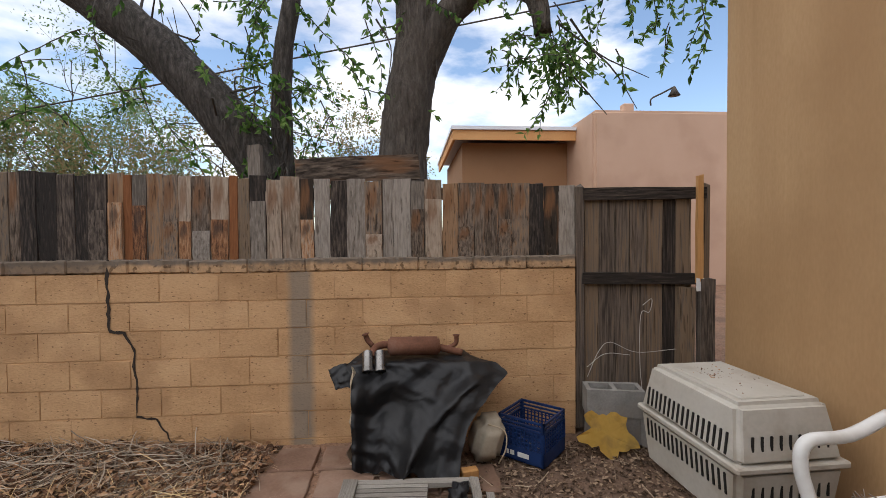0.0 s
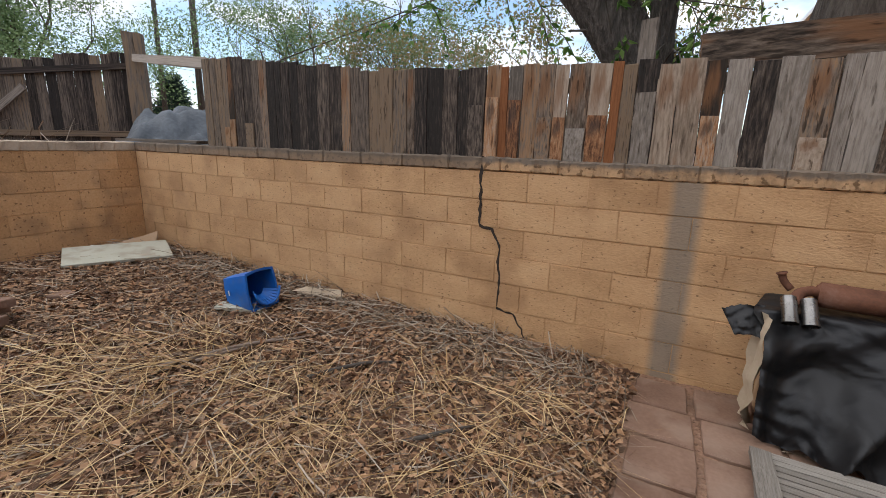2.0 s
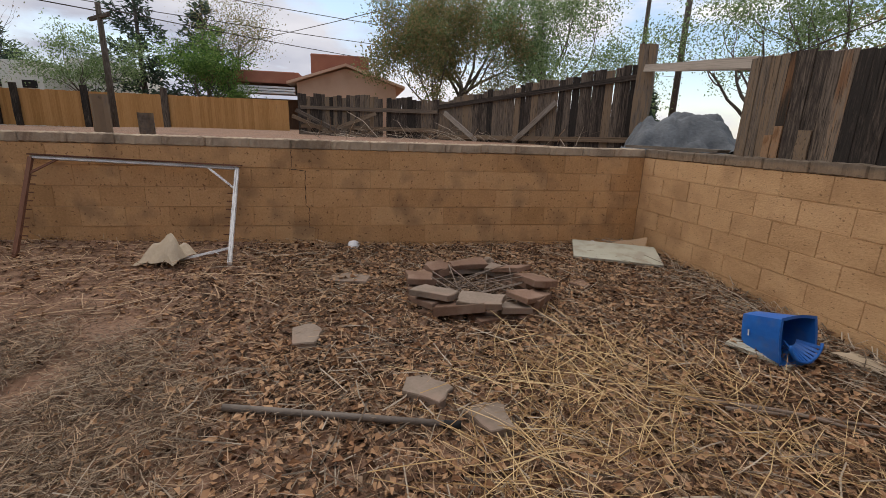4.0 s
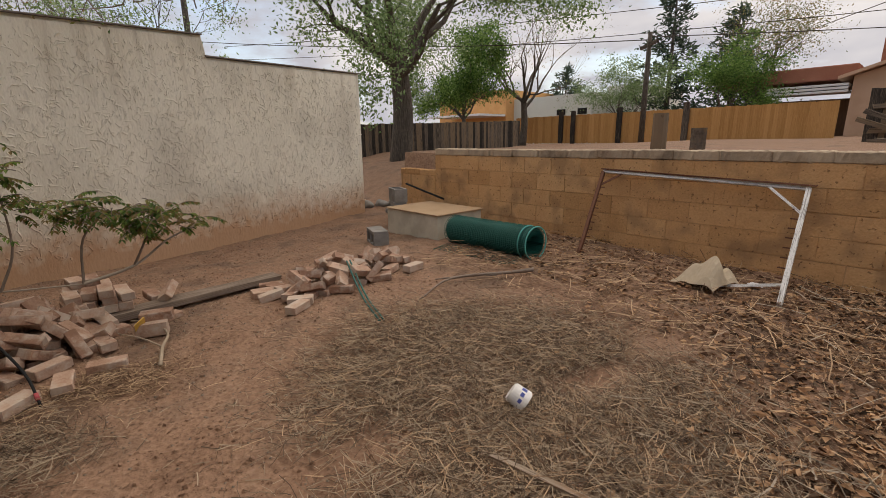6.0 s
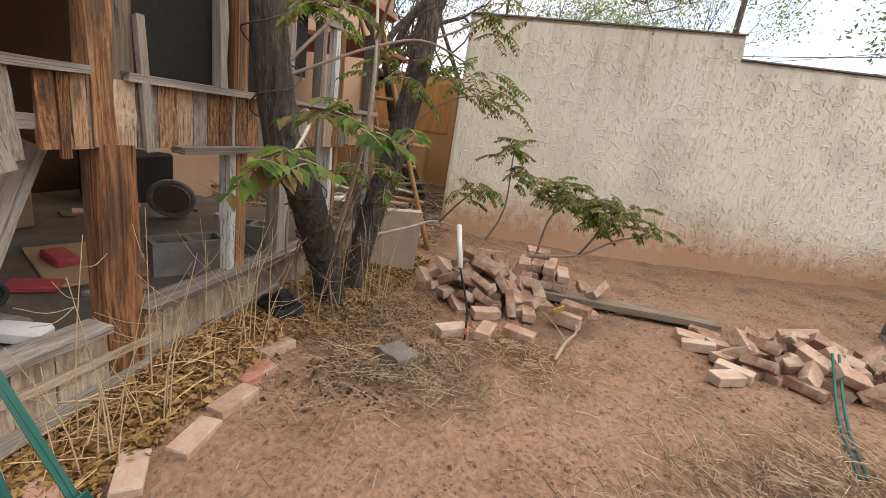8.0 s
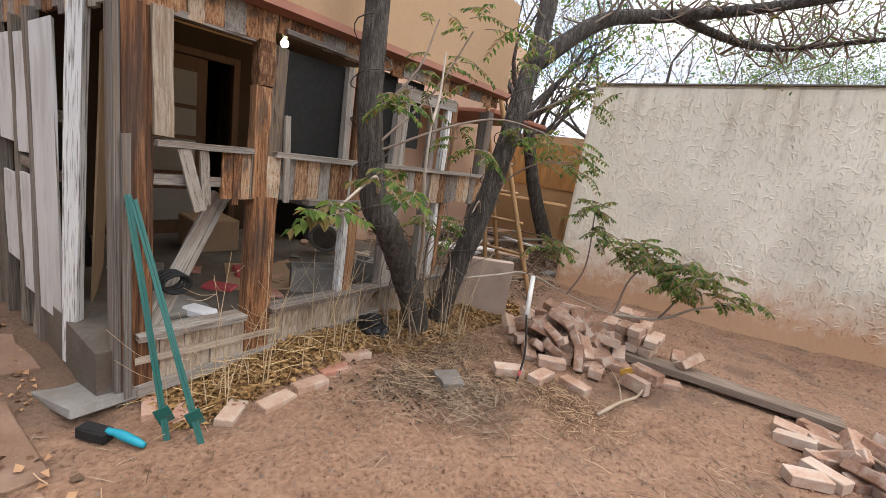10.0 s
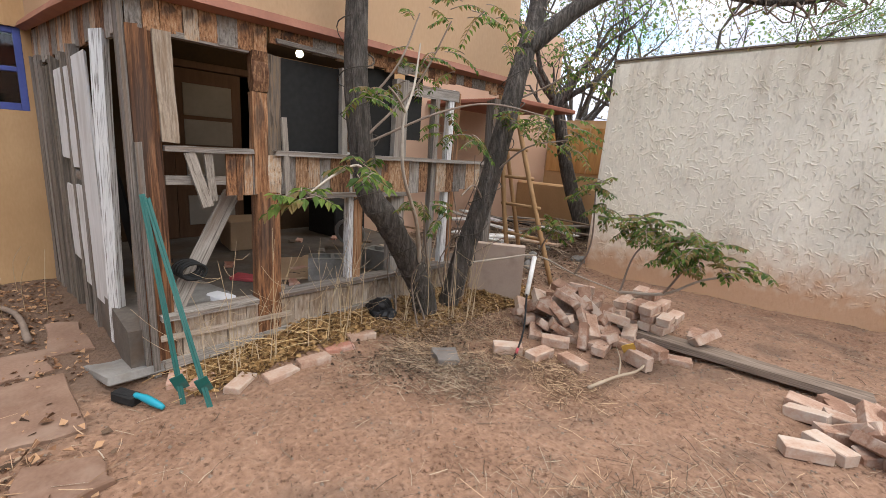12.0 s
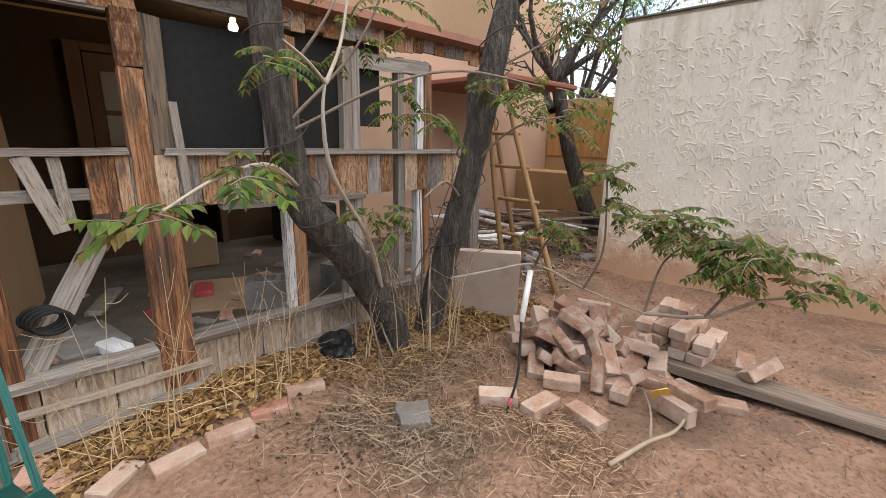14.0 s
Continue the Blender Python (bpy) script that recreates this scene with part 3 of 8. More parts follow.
def block_wall(name, label, origin, along, inward, length, courses, top, end_steps=(), block="block", cap="cap", cap_bulge=0.006, seed=3):
    """A wall of running-bond blocks. origin: the face's corner at z 0; along: the face's direction; inward: into the wall."""
    rng = random.Random(seed)
    wall = thing(name, label, "wall", kind="structure")
    a, i = Vector(along), Vector(inward)
    rot = Matrix((a, i, Vector((0, 0, 1)))).transposed().to_4x4()
    o = Vector(origin)
    core = part("core", boxes((0.004, length - 0.004, 0.0045, 0.195, -0.4, top - 0.004)), M["mortar"], wall)
    core.matrix_basis = Matrix.Translation(o) @ rot
    meshes = [unit_block(M[block], rng) for _ in range(4)]
    halves = [unit_block(M[block], rng, 0.1985) for _ in range(2)]
    for c in range(courses):
        z = top - 0.1 - 0.2 * c
        s = 0.0 if c % 2 else -0.2
        k = s
        while k < length - 0.02:
            lo, hi = max(0, k), min(length, k + 0.4)
            if hi - lo > 0.3:
                me, mid = meshes[rng.randrange(4)], k + 0.2
            else:
                me, mid = halves[rng.randrange(2)], (lo + hi) / 2
            sx = min(1.0, (hi - lo) / (0.4 if hi - lo > 0.3 else 0.2))
            p = o + a * ((lo + hi) / 2 if sx < 1 else mid) + i * rng.uniform(-0.003, 0.002)
            piece("block", me, wall, Matrix.Translation((p.x, p.y, z)) @ rot @ Matrix.Diagonal((sx, 1, 1, 1)))
            k += 0.4
    k, cm = 0.0, []
    for _ in range(4):
        bm = boxes((-0.1998, 0.1998, -cap_bulge, 0.21, -0.05, 0.046), bevel=0.01)
        bmesh.ops.subdivide_edges(bm, edges=[e for e in bm.edges if e.calc_length() > 0.3], cuts=14)
        for v in bm.verts:
            if abs(v.co.x) < 0.19:
                v.co += Vector((0, rng.uniform(-0.005, 0.005), rng.uniform(-0.006, 0.003)))
        cm.append(mesh_of("cap_block", bm, M[cap]))
    while k < length - 0.05:
        hi = min(length, k + 0.4)
        p = o + a * ((k + hi) / 2)
        piece("cap_block", cm[rng.randrange(4)], wall, Matrix.Translation((p.x, p.y, top + 0.05 + rng.uniform(-0.004, 0.004))) @ rot @ Matrix.Diagonal(((hi - k) / 0.4, 1, 1, 1)))
        k += 0.4
    return wall


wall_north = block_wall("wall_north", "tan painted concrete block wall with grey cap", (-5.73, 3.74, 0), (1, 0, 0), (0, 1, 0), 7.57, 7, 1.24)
wall_west = block_wall("wall_west", "tan painted block retaining wall with stained face", (-5.73, 3.74, 0), (0, -1, 0), (-1, 0, 0), 9.13, 6, 1.24, block="block_west", cap="cap_west", seed=8)
wall_return = block_wall("wall_return", "lower stepped end of the tan block wall", (-5.73, -5.39, 0), (0, -1, 0), (-1, 0, 0), 0.9, 5, 0.92, block="block_west", cap="block_west", cap_bulge=0.0, seed=9)


def crack_line(name, wall, pts, width, seed, west=False):
    rng = random.Random(seed)
    bm, row = bmesh.new(), []
    fine = []
    for (x0, z0), (x1, z1) in zip(pts[:-1], pts[1:]):
        n = max(2, int(math.hypot(x1 - x0, z1 - z0) / 0.03))
        fine += [(x0 + (x1 - x0) * k / n, z0 + (z1 - z0) * k / n) for k in range(n)]
    fine.append(pts[-1])
    for i, (x, z) in enumerate(fine):
        j = min(i + 1, len(fine) - 1)
        dx, dz = fine[j][0] - fine[j - 1][0], fine[j][1] - fine[j - 1][1]
        d = math.hypot(dx, dz)
        nx, nz = -dz / d, dx / d
        w = width * rng.uniform(0.5, 1.35) * (1 - 0.45 * i / len(fine))
        sh = rng.uniform(-0.006, 0.006)
        row.append((bm.verts.new((x + nx * (w + sh), 3.7355, z + nz * (w + sh))), bm.verts.new((x - nx * (w - sh), 3.7355, z - nz * (w - sh)))))
    for p, q in zip(row[:-1], row[1:]):
        bm.faces.new((p[0], p[1], q[1], q[0]))
    if west:
        for v in bm.verts:
            v.co = Vector((-5.7265, v.co.x, v.co.z))
    return part(name, bm, M["crack"], wall, "dark jagged settlement crack")


crack_line("crack", wall_north, [(-1.455, 1.34), (-1.47, 1.24), (-1.462, 0.845), (-1.37, 0.83), (-1.30, 0.72), (-1.305, 0.6), (-1.285, 0.44), (-1.30, 0.24), (-1.17, 0.22), (-1.10, 0.12), (-1.04, 0.0)], 0.0115, 4)

crack_line("crack", wall_west, [(-0.26, 1.23), (-0.27, 1.03), (-0.13, 1.02), (-0.14, 0.66), (-0.10, 0.63), (-0.11, 0.42), (-0.02, 0.40), (-0.03, 0.25)], 0.0035, 6, west=True)


# ---- plank fence on the north wall ----
def north_fence():
    rng = random.Random(12)
    fence = thing("plank_fence", "weathered mixed plank fence standing on the block wall", "fence")
    x = -4.5
    while x < 1.88:
        w = rng.uniform(0.075, 0.135)
        w = min(w, 1.91 - x)
        top = 2.15 - 0.085 * S((x + 4.5) / 2.4) * 2.4 - 0.035 * (x + 2.1) * (x > -2.1) * 0.6 + rng.uniform(-0.014, 0.014)
        u = rng.random()
        if x < -1.6:
            mat = "fence_dark" if u < 0.78 else "fence"
        else:
            mat = "fence" if u < 0.42 else "fence_grey" if u < 0.72 else "fence_pale" if u < 0.84 else "fence_dark"
        if abs(x + 1.42) < 0.05 or abs(x + 0.68) < 0.05:
            mat, w = "fence_orange", 0.06
        plank("plank", fence, (x + w / 2, 3.80 + rng.uniform(-0.008, 0.008), 1.325), (x + w / 2 + rng.uniform(-0.006, 0.006), 3.80, top), w - 0.003, 0.018, (0, -1, 0), mat)
        if rng.random() < (0.5 if x > -1.6 else 0.2):
            z = rng.uniform(1.5, 1.78)
            plank("patch_board", fence, (x + w / 2, 3.786, 1.33), (x + w / 2, 3.786, z), w * 0.9, 0.014, (0, -1, 0), rng.choice(("fence_grey", "fence_pale", "fence", "porch") if x > -1.6 else ("fence", "fence_dark")))
        x += w
    for z in (1.45, 1.8):
        plank("rail", fence, (-4.45, 3.83, z), (1.88, 3.83, z), 0.09, 0.035, (0, -1, 0), "fence_dark")
    plank("top_board", fence, (-0.22, 3.86, 1.965), (0.69, 3.86, 2.005), 0.185, 0.03, (0, -1, 0), "fence", "wide grey board above the planks")
    plank("stake", fence, (-0.49, 3.84, 1.5), (-0.5, 3.84, 2.15), 0.09, 0.05, (0, -1, 0), "fence_grey")
    return fence


north_fence()


def side_gate():
    """The dark plank gate between the wall's end and the house."""
    rng = random.Random(21)
    gate = thing("gate", "dark weathered plank gate with two rails", "gate")
    x = 1.93
    while x < 2.72:
        w = rng.uniform(0.1, 0.15)
        plank("board", gate, (x + w / 2, 3.80, 0.05), (x + w / 2, 3.80, 1.83 + rng.uniform(-0.01, 0.01)), w - 0.004, 0.02, (0, -1, 0), "fence_dark")
        x += w
    plank("rail", gate, (1.9, 3.77, 1.79), (2.88, 3.77, 1.80), 0.09, 0.04, (0, -1, 0), "fence_dark")
    plank("rail", gate, (1.9, 3.77, 1.16), (2.8, 3.77, 1.14), 0.085, 0.04, (0, -1, 0), "fence_dark")
    plank("stile", gate, (2.72, 3.77, 0.05), (2.72, 3.77, 1.08), 0.12, 0.04, (0, -1, 0), "fence_dark")
    plank("post", gate, (1.88, 3.79, 0.02), (1.88, 3.79, 1.86), 0.06, 0.06, (0, -1, 0), "fence_dark")
    plank("post", gate, (2.86, 3.74, 0.02), (2.86, 3.74, 1.14), 0.11, 0.06, (0, -1, 0), "fence_dark")
    plank("post", gate, (2.88, 3.80, 0.02), (2.88, 3.80, 1.88), 0.06, 0.05, (0, -1, 0), "fence_dark")
    plank("yellow_batten", gate, (2.80, 3.73, 1.12), (2.80, 3.73, 1.93), 0.045, 0.03, (0, -1, 0), "cedar", "fresh yellow pine batten")
    hinge = boxes((2.77, 2.83, 3.715, 3.722, 1.05, 1.15), bevel=0.002)
    part("hinge", hinge, M["white_metal"], gate, "galvanised hinge plate")
    return gate


side_gate()


# ---- the house ----
def stucco_box(name, parent, material, x0, x1, y0, y1, z0, z1, bevel=0.06, label=""):
    bm = boxes((x0, x1, y0, y1, z0, z1))
    bmesh.ops.bevel(bm, geom=[e for e in bm.edges], offset=bevel, segments=3, affect="EDGES", profile=0.5)
    return part(name, bm, material, parent, label, smooth=False)


house = thing("house", "ochre stucco adobe style house with blue framed window", "house", kind="structure")
# west wall with real openings: a blue window north of the porch, a door and a window inside the porch
HX = 2.9


def wall_strip(y0, y1, z0, z1, mat="house"):
    return part("wall", boxes((HX, HX + 0.25, y0, y1, z0, z1)), M[mat], house)


wall_strip(-0.99, 3.58, -0.2, 1.57)
wall_strip(-0.99, 3.58, 2.24, 3.9)
wall_strip(-0.2, 3.58, 1.57, 2.24)
wall_strip(-1.06, -0.99, -0.2, 3.9)
# strips inside the porch take the shade-dark wall colour
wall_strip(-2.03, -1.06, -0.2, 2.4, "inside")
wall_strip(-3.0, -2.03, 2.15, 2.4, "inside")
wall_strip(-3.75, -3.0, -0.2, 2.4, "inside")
wall_strip(-5.2, -3.75, -0.2, 1.3, "peach")
wall_strip(-5.2, -4.35, 1.3, 2.4, "peach")
wall_strip(-4.35, -3.75, 2.1, 2.4, "peach")
wall_strip(-5.2, -1.06, 2.4, 3.9)
part("wall", boxes((HX + 0.25, 8, 3.33, 3.58, -0.2, 3.9)), M["house"], house)
part("wall", boxes((HX + 0.25, 8, -5.2, -4.95, -0.2, 3.9)), M["house"], house)
part("roof", boxes((HX + 0.25, 8, -4.95, 3.33, 3.5, 3.7)), M["roof_red"], house)
# added black sheet and floor give the doorway its darkness
part("partition", boxes((HX + 1.6, HX + 1.7, -4.95, 3.33, -0.2, 3.5)), M["dark"], house, "near-black partition put in for the unlit room")
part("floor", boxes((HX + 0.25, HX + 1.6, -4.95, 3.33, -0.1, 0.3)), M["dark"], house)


def sash_window(name, y0, y1, z0, z1, mat, parent):
    win = thing(name, "double hung sash window with painted frame", "window", kind="structure")
    for b in ((y0 - 0.0, y0 + 0.05, z0, z1), (y1 - 0.05, y1, z0, z1), (y0 + 0.05, y1 - 0.05, z1 - 0.05, z1), (y0 + 0.05, y1 - 0.05, z0, z0 + 0.06), (y0 + 0.05, y1 - 0.05, (z0 + z1) / 2 - 0.02, (z0 + z1) / 2 + 0.02)):
        part("window_frame", boxes((HX + 0.03, HX + 0.09, *b), bevel=0.004), mat, win)
    pane = part("pane", boxes((HX + 0.055, HX + 0.061, y0 + 0.045, y1 - 0.045, z0 + 0.05, z1 - 0.045)), M["glass"], win)
    pane.visible_shadow = False
    return win


M["blue"] = surface("blue_paint", [(0.05, 0.07, 0.25), (0.09, 0.12, 0.36)], 4, 40, 0.6, 0.1)
sash_window("window_1", -0.99, -0.2, 1.57, 2.24, M["blue"], house)
sash_window("window_2", -4.35, -3.75, 1.3, 2.1, M["white_metal"], house)
inner_door = thing("door_1", "brown panelled door standing half open inside the porch", "door", kind="structure")
M["door"] = surface("dark_brown_door", [(0.09, 0.045, 0.025), (0.15, 0.08, 0.045)], 3, 20, 0.7, 0.2, stretch=(5, 5, 1))
M["door_panel"] = surface("grey_door_panel", [(0.24, 0.21, 0.18), (0.32, 0.28, 0.24)], 3, 20, 0.7, 0.1)
part("door_leaf", boxes((HX - 0.05, HX - 0.005, -2.74, -2.06, 0.362, 2.12)), M["door"], inner_door)
for z0, z1 in ((0.5, 0.82), (1.0, 1.32), (1.36, 1.62), (1.66, 1.98)):
    part("door_panel", boxes((HX - 0.06, HX - 0.05, -2.64, -2.16, z0, z1), bevel=0.004), M["door_panel"], inner_door)
for b in ((-3.07, -3.0, 0.362, 2.2), (-2.05, -1.94, 0.362, 2.2), (-3.0, -2.05, 2.13, 2.2)):
    part("door_frame", boxes((HX - 0.07, HX - 0.002, *b), bevel=0.005), M["door"], inner_door)

# concrete tone lowered here to carry the shade under the porch roof
M["porch_floor"] = surface("shade_dark_porch_floor", [(0.07, 0.058, 0.048), (0.12, 0.10, 0.083), (0.18, 0.155, 0.13)], 4, 40, 0.95, 0.4, coords="World", spots=(0.12, 0.075, 0.045), spot_scale=3)
# ---- the porch ----
porch = thing("porch", "derelict timber porch with stripped weathered planks", "porch", kind="structure")
PX, PY0, PY1 = 0.39, -1.25, -4.32
NB = Vector((2.9, -1.06, 0))


def porch_front():
    rng = random.Random(31)

    def run(y0, y1, z0, z1, mat, x=PX, w0=0.075, w1=0.12, gaps=0.0, jag=0.0):
        y = y0
        while y > y1 + 0.02:
            w = min(rng.uniform(w0, w1), y - y1)
            if rng.random() >= gaps:
                m = mat if not isinstance(mat, tuple) else mat[rng.randrange(len(mat))]
                plank("board", porch, (x, y - w / 2, z0 - rng.uniform(0, jag)), (x, y - w / 2, z1), w - 0.004, 0.02, (-1, 0, 0), m)
            y -= w

    # plank fascia under the parapet, apron under the window openings, base boards
    run(PY0, -1.98, 1.99, 2.14, ("porch", "porch_grey", "porch"), jag=0.03)
    run(-1.98, PY1, 2.06, 2.15, ("porch", "porch_grey", "porch"), jag=0.03)
    run(-1.70, -1.86, 1.13, 1.38, ("porch",))
    run(-1.86, -2.60, 1.13, 1.38, ("porch_grey", "porch_warm", "porch_grey"))
    run(-2.60, -4.30, 1.14, 1.38, ("porch_warm", "porch_grey", "porch_warm", "porch"), gaps=0.05, jag=0.03)
    run(-1.28, -4.30, 0.02, 0.40, ("porch_pale",), w0=0.09, w1=0.14)
    # tops and ledges
    plank("top_rail", porch, (PX - 0.01, -1.38, 1.395), (PX - 0.01, -1.86, 1.40), 0.07, 0.028, (0, 0, 1), "porch_grey")
    plank("top_rail", porch, (PX - 0.01, -2.0, 1.395), (PX - 0.01, -4.3, 1.39), 0.06, 0.03, (0, 0, 1), "porch_grey")
    plank("post", porch, (PX - 0.005, -1.265, 0.02), (PX - 0.005, -1.262, 1.42), 0.035, 0.06, (-1, 0, 0), "porch_grey")
    plank("cross_rail", porch, (PX + 0.02, -1.38, 1.22), (PX + 0.02, -1.86, 1.215), 0.05, 0.03, (-1, 0, 0), "porch_grey")
    plank("loose_board", porch, (PX - 0.03, -1.50, 1.38), (PX - 0.03, -1.585, 1.07), 0.06, 0.018, (-1, 0, 0.02), "fence_grey", "hanging loose grey board")
    plank("loose_board", porch, (PX - 0.02, -1.60, 1.38), (PX - 0.02, -1.62, 1.1), 0.045, 0.016, (-1, 0, 0), "fence_grey")
    plank("lath", porch, (PX - 0.01, -1.775, 1.38), (PX - 0.01, -1.775, 1.10), 0.03, 0.02, (-1, 0, 0), "porch")
    plank("ledge", porch, (PX - 0.03, -2.22, 1.12), (PX - 0.03, -3.1, 1.115), 0.07, 0.03, (0, 0, 1), "porch_grey")
    plank("sill", porch, (PX - 0.0, -1.3, 0.43), (PX - 0.0, -1.86, 0.43), 0.13, 0.03, (0, 0, 1), "porch_grey")
    plank("sill", porch, (PX - 0.0, -2.02, 0.44), (PX - 0.0, -4.3, 0.44), 0.13, 0.03, (0, 0, 1), "porch_grey")
    plank("base_rail", porch, (PX - 0.025, -1.3, 0.30), (PX - 0.025, -2.1, 0.29), 0.035, 0.02, (-1, 0, 0), "porch_pale")
    plank("base_rail", porch, (PX - 0.025, -1.3, 0.13), (PX - 0.025, -3.0, 0.22), 0.06, 0.025, (-1, 0, 0), "porch_grey")
    # posts
    for y, z0, z1, w, t, m in ((-1.31, 0.0, 2.0, 0.13, 0.09, "porch"), (-1.232, 0.0, 2.14, 0.03, 0.10, "porch_grey"), (-2.005, 1.1, 1.99, 0.085, 0.07, "fence_dark"),
                               (-2.53, 1.38, 2.0, 0.05, 0.06, "porch_grey"), (-2.60, 0.42, 1.14, 0.045, 0.06, "white_wood"), (-2.66, 0.42, 2.0, 0.07, 0.07, "porch"),
                               (-3.05, 0.42, 2.0, 0.13, 0.08, "porch_grey"), (-3.45, 0.42, 2.0, 0.06, 0.06, "porch_grey"), (-3.62, 0.2, 2.0, 0.06, 0.06, "white_wood"), (-3.70, 0.2, 2.0, 0.06, 0.06, "porch"),
                               (-4.24, 0.1, 2.0, 0.11, 0.09, "porch_grey")):
        plank("post", porch, (PX + 0.035, y, z0), (PX + 0.035, y, z1), w, t, (-1, 0, 0), m)
    plank("post", porch, (PX + 0.02, -1.945, 0.02), (PX + 0.02, -1.955, 1.14), 0.15, 0.08, (-1, 0, 0), "porch", "split orange brown post patched from several boards")
    plank("post", porch, (PX + 0.02, -1.915, 1.14), (PX + 0.02, -1.912, 1.76), 0.09, 0.08, (-1, 0, 0), "porch")
    plank("post", porch, (PX + 0.015, -1.918, 1.76), (PX + 0.015, -1.915, 1.99), 0.095, 0.08, (-1, 0, 0), "porch_warm")
    plank("hanging_board", porch, (PX - 0.02, -1.415, 1.43), (PX - 0.02, -1.40, 1.99), 0.085, 0.025, (-1, 0, 0), "porch_pale", "split pale board hanging beside the opening")
    plank("lath", porch, (PX - 0.03, -2.08, 1.12), (PX - 0.03, -2.055, 1.62), 0.035, 0.02, (-1, 0, 0), "fence_grey")
    plank("lintel", porch, (PX + 0.02, -1.38, 1.99), (PX + 0.02, -1.86, 1.985), 0.03, 0.05, (-1, 0, 0), "porch_grey")
    plank("lintel", porch, (PX + 0.0, -2.02, 2.07), (PX + 0.0, -2.66, 2.055), 0.025, 0.06, (-1, 0, 0), "porch_grey")
    plank("lintel", porch, (PX + 0.02, -3.0, 1.95), (PX + 0.02, -3.7, 1.95), 0.035, 0.1, (0, 0, 1), "porch_grey")
    # dark insect screen in the second opening
    scr = boxes((PX + 0.05, PX + 0.054, -2.51, -2.03, 1.40, 1.99))
    part("screen", scr, M["screen"], porch, "torn dark insect screen")
    part("screen", boxes((PX + 0.05, PX + 0.054, -3.0, -2.70, 1.40, 2.05)), M["screen"], porch)
    part("screen", boxes((PX + 0.05, PX + 0.054, -3.30, -3.11, 1.55, 2.05)), M["screen"], porch)


M["screen"] = surface("dark_screen", [(0.012, 0.012, 0.011), (0.022, 0.021, 0.02)], 30, 200, 0.8, 0.0)
porch_front()


def porch_side():
    """North side of the porch: jamb, peeling door casing and planks back to the house."""
    rng = random.Random(44)
    a, b = Vector((PX, PY0, 0)), NB
    d = (b - a).normalized()
    L = (b - a).length
    f = Vector((-d.y, d.x, 0))

    def at(s, z, off=0.0):
        p = a + d * s + f * off
        return (p.x, p.y, z)

    for s0, s1, z0, z1, mats in ((0.05, L, 1.98, 2.22, ("porch_grey", "porch")), (1.65, L, 0.0, 1.0, ("porch_grey", "fence_grey"))):
        s = s0
        while s < s1:
            w = rng.uniform(0.07, 0.12)
            plank("board", porch, at(s + w / 2, z0 - rng.uniform(0, 0.05)), at(s + w / 2, z1), w - 0.004, 0.02, f, mats[rng.randrange(2)])
            s += w
    for s, z0, z1, w, m in ((1.02, 0.05, 1.98, 0.07, "porch_grey"), (1.28, 0.1, 1.95, 0.06, "fence_grey"), (1.62, 0.0, 1.95, 0.07, "fence_grey"), (1.98, 0.0, 1.9, 0.06, "fence_grey"), (2.2, 0.0, 2.0, 0.09, "porch_grey"), (2.4, 0.0, 2.0, 0.1, "fence_grey")):
        plank("post", porch, at(s, z0, 0.02), at(s, z1, 0.02), w, 0.06, f, m)
    plank("door_jamb", porch, at(0.55, 0.10, 0.03), at(0.35, 2.0, 0.03), 0.075, 0.05, f - d * 0.7, "white_wood", "leaning jamb with flaking white paint")
    plank("door_stop", porch, at(0.62, 0.12, 0.01), at(0.43, 2.0, 0.01), 0.04, 0.06, f, "porch")
    for s0, s1, z0, z1 in ((0.66, 0.98, 0.3, 1.92), (1.06, 1.25, 0.35, 1.08), (1.06, 1.25, 1.2, 1.86), (1.32, 1.58, 1.25, 1.86), (1.34, 1.57, 0.5, 1.05)):
        plank("white_panel", porch, at((s0 + s1) / 2, z0, 0.035), at((s0 + s1) / 2, z1, 0.035), s1 - s0, 0.014, f, "white_panel", "chalky white inner panel dimmed for shade")
    for z in (1.12, 1.44):
        plank("brace", porch, at(0.72, z, 0.01), at(1.3, z + 0.03, 0.01), 0.06, 0.05, f, "porch_grey")
    for s0, z0, s1, z1 in ((1.7, 0.1, 1.85, 1.9), (1.85, 0.05, 1.8, 1.2), (2.08, 0.1, 2.1, 1.95), (1.15, 0.0, 1.0, 0.5)):
        plank("loose_board", porch, at(s0, z0, 0.03), at(s1, z1, 0.03), 0.08, 0.02, f, "fence_grey")


porch_side()
part("parapet_front", boxes((PX - 0.03, PX + 0.2, -4.42, -1.22, 2.20, 3.0)), M["porch_stucco"], porch, "ochre stucco parapet above the porch")
bm = bmesh.new()
vs = [bm.verts.new(p) for p in ((PX - 0.03, -1.22, 2.2), (2.9, -1.03, 2.28), (2.9, -1.03, 3.0), (PX - 0.03, -1.22, 3.0), (PX + 0.2, -1.42, 2.2), (2.9, -1.25, 2.28), (2.9, -1.25, 3.0), (PX + 0.2, -1.42, 3.0))]
for q in ((0, 1, 2, 3), (7, 6, 5, 4), (0, 4, 5, 1), (3, 2, 6, 7), (0, 3, 7, 4), (1, 5, 6, 2)):
    bm.faces.new([vs[k] for k in q])
part("parapet_side", bm, M["porch_stucco"], porch)
plank("drip_edge", porch, (PX - 0.05, -1.2, 2.17), (PX - 0.05, -4.42, 2.17), 0.05, 0.07, (-1, 0, 0.3), "red_trim", "rust red metal drip edge")
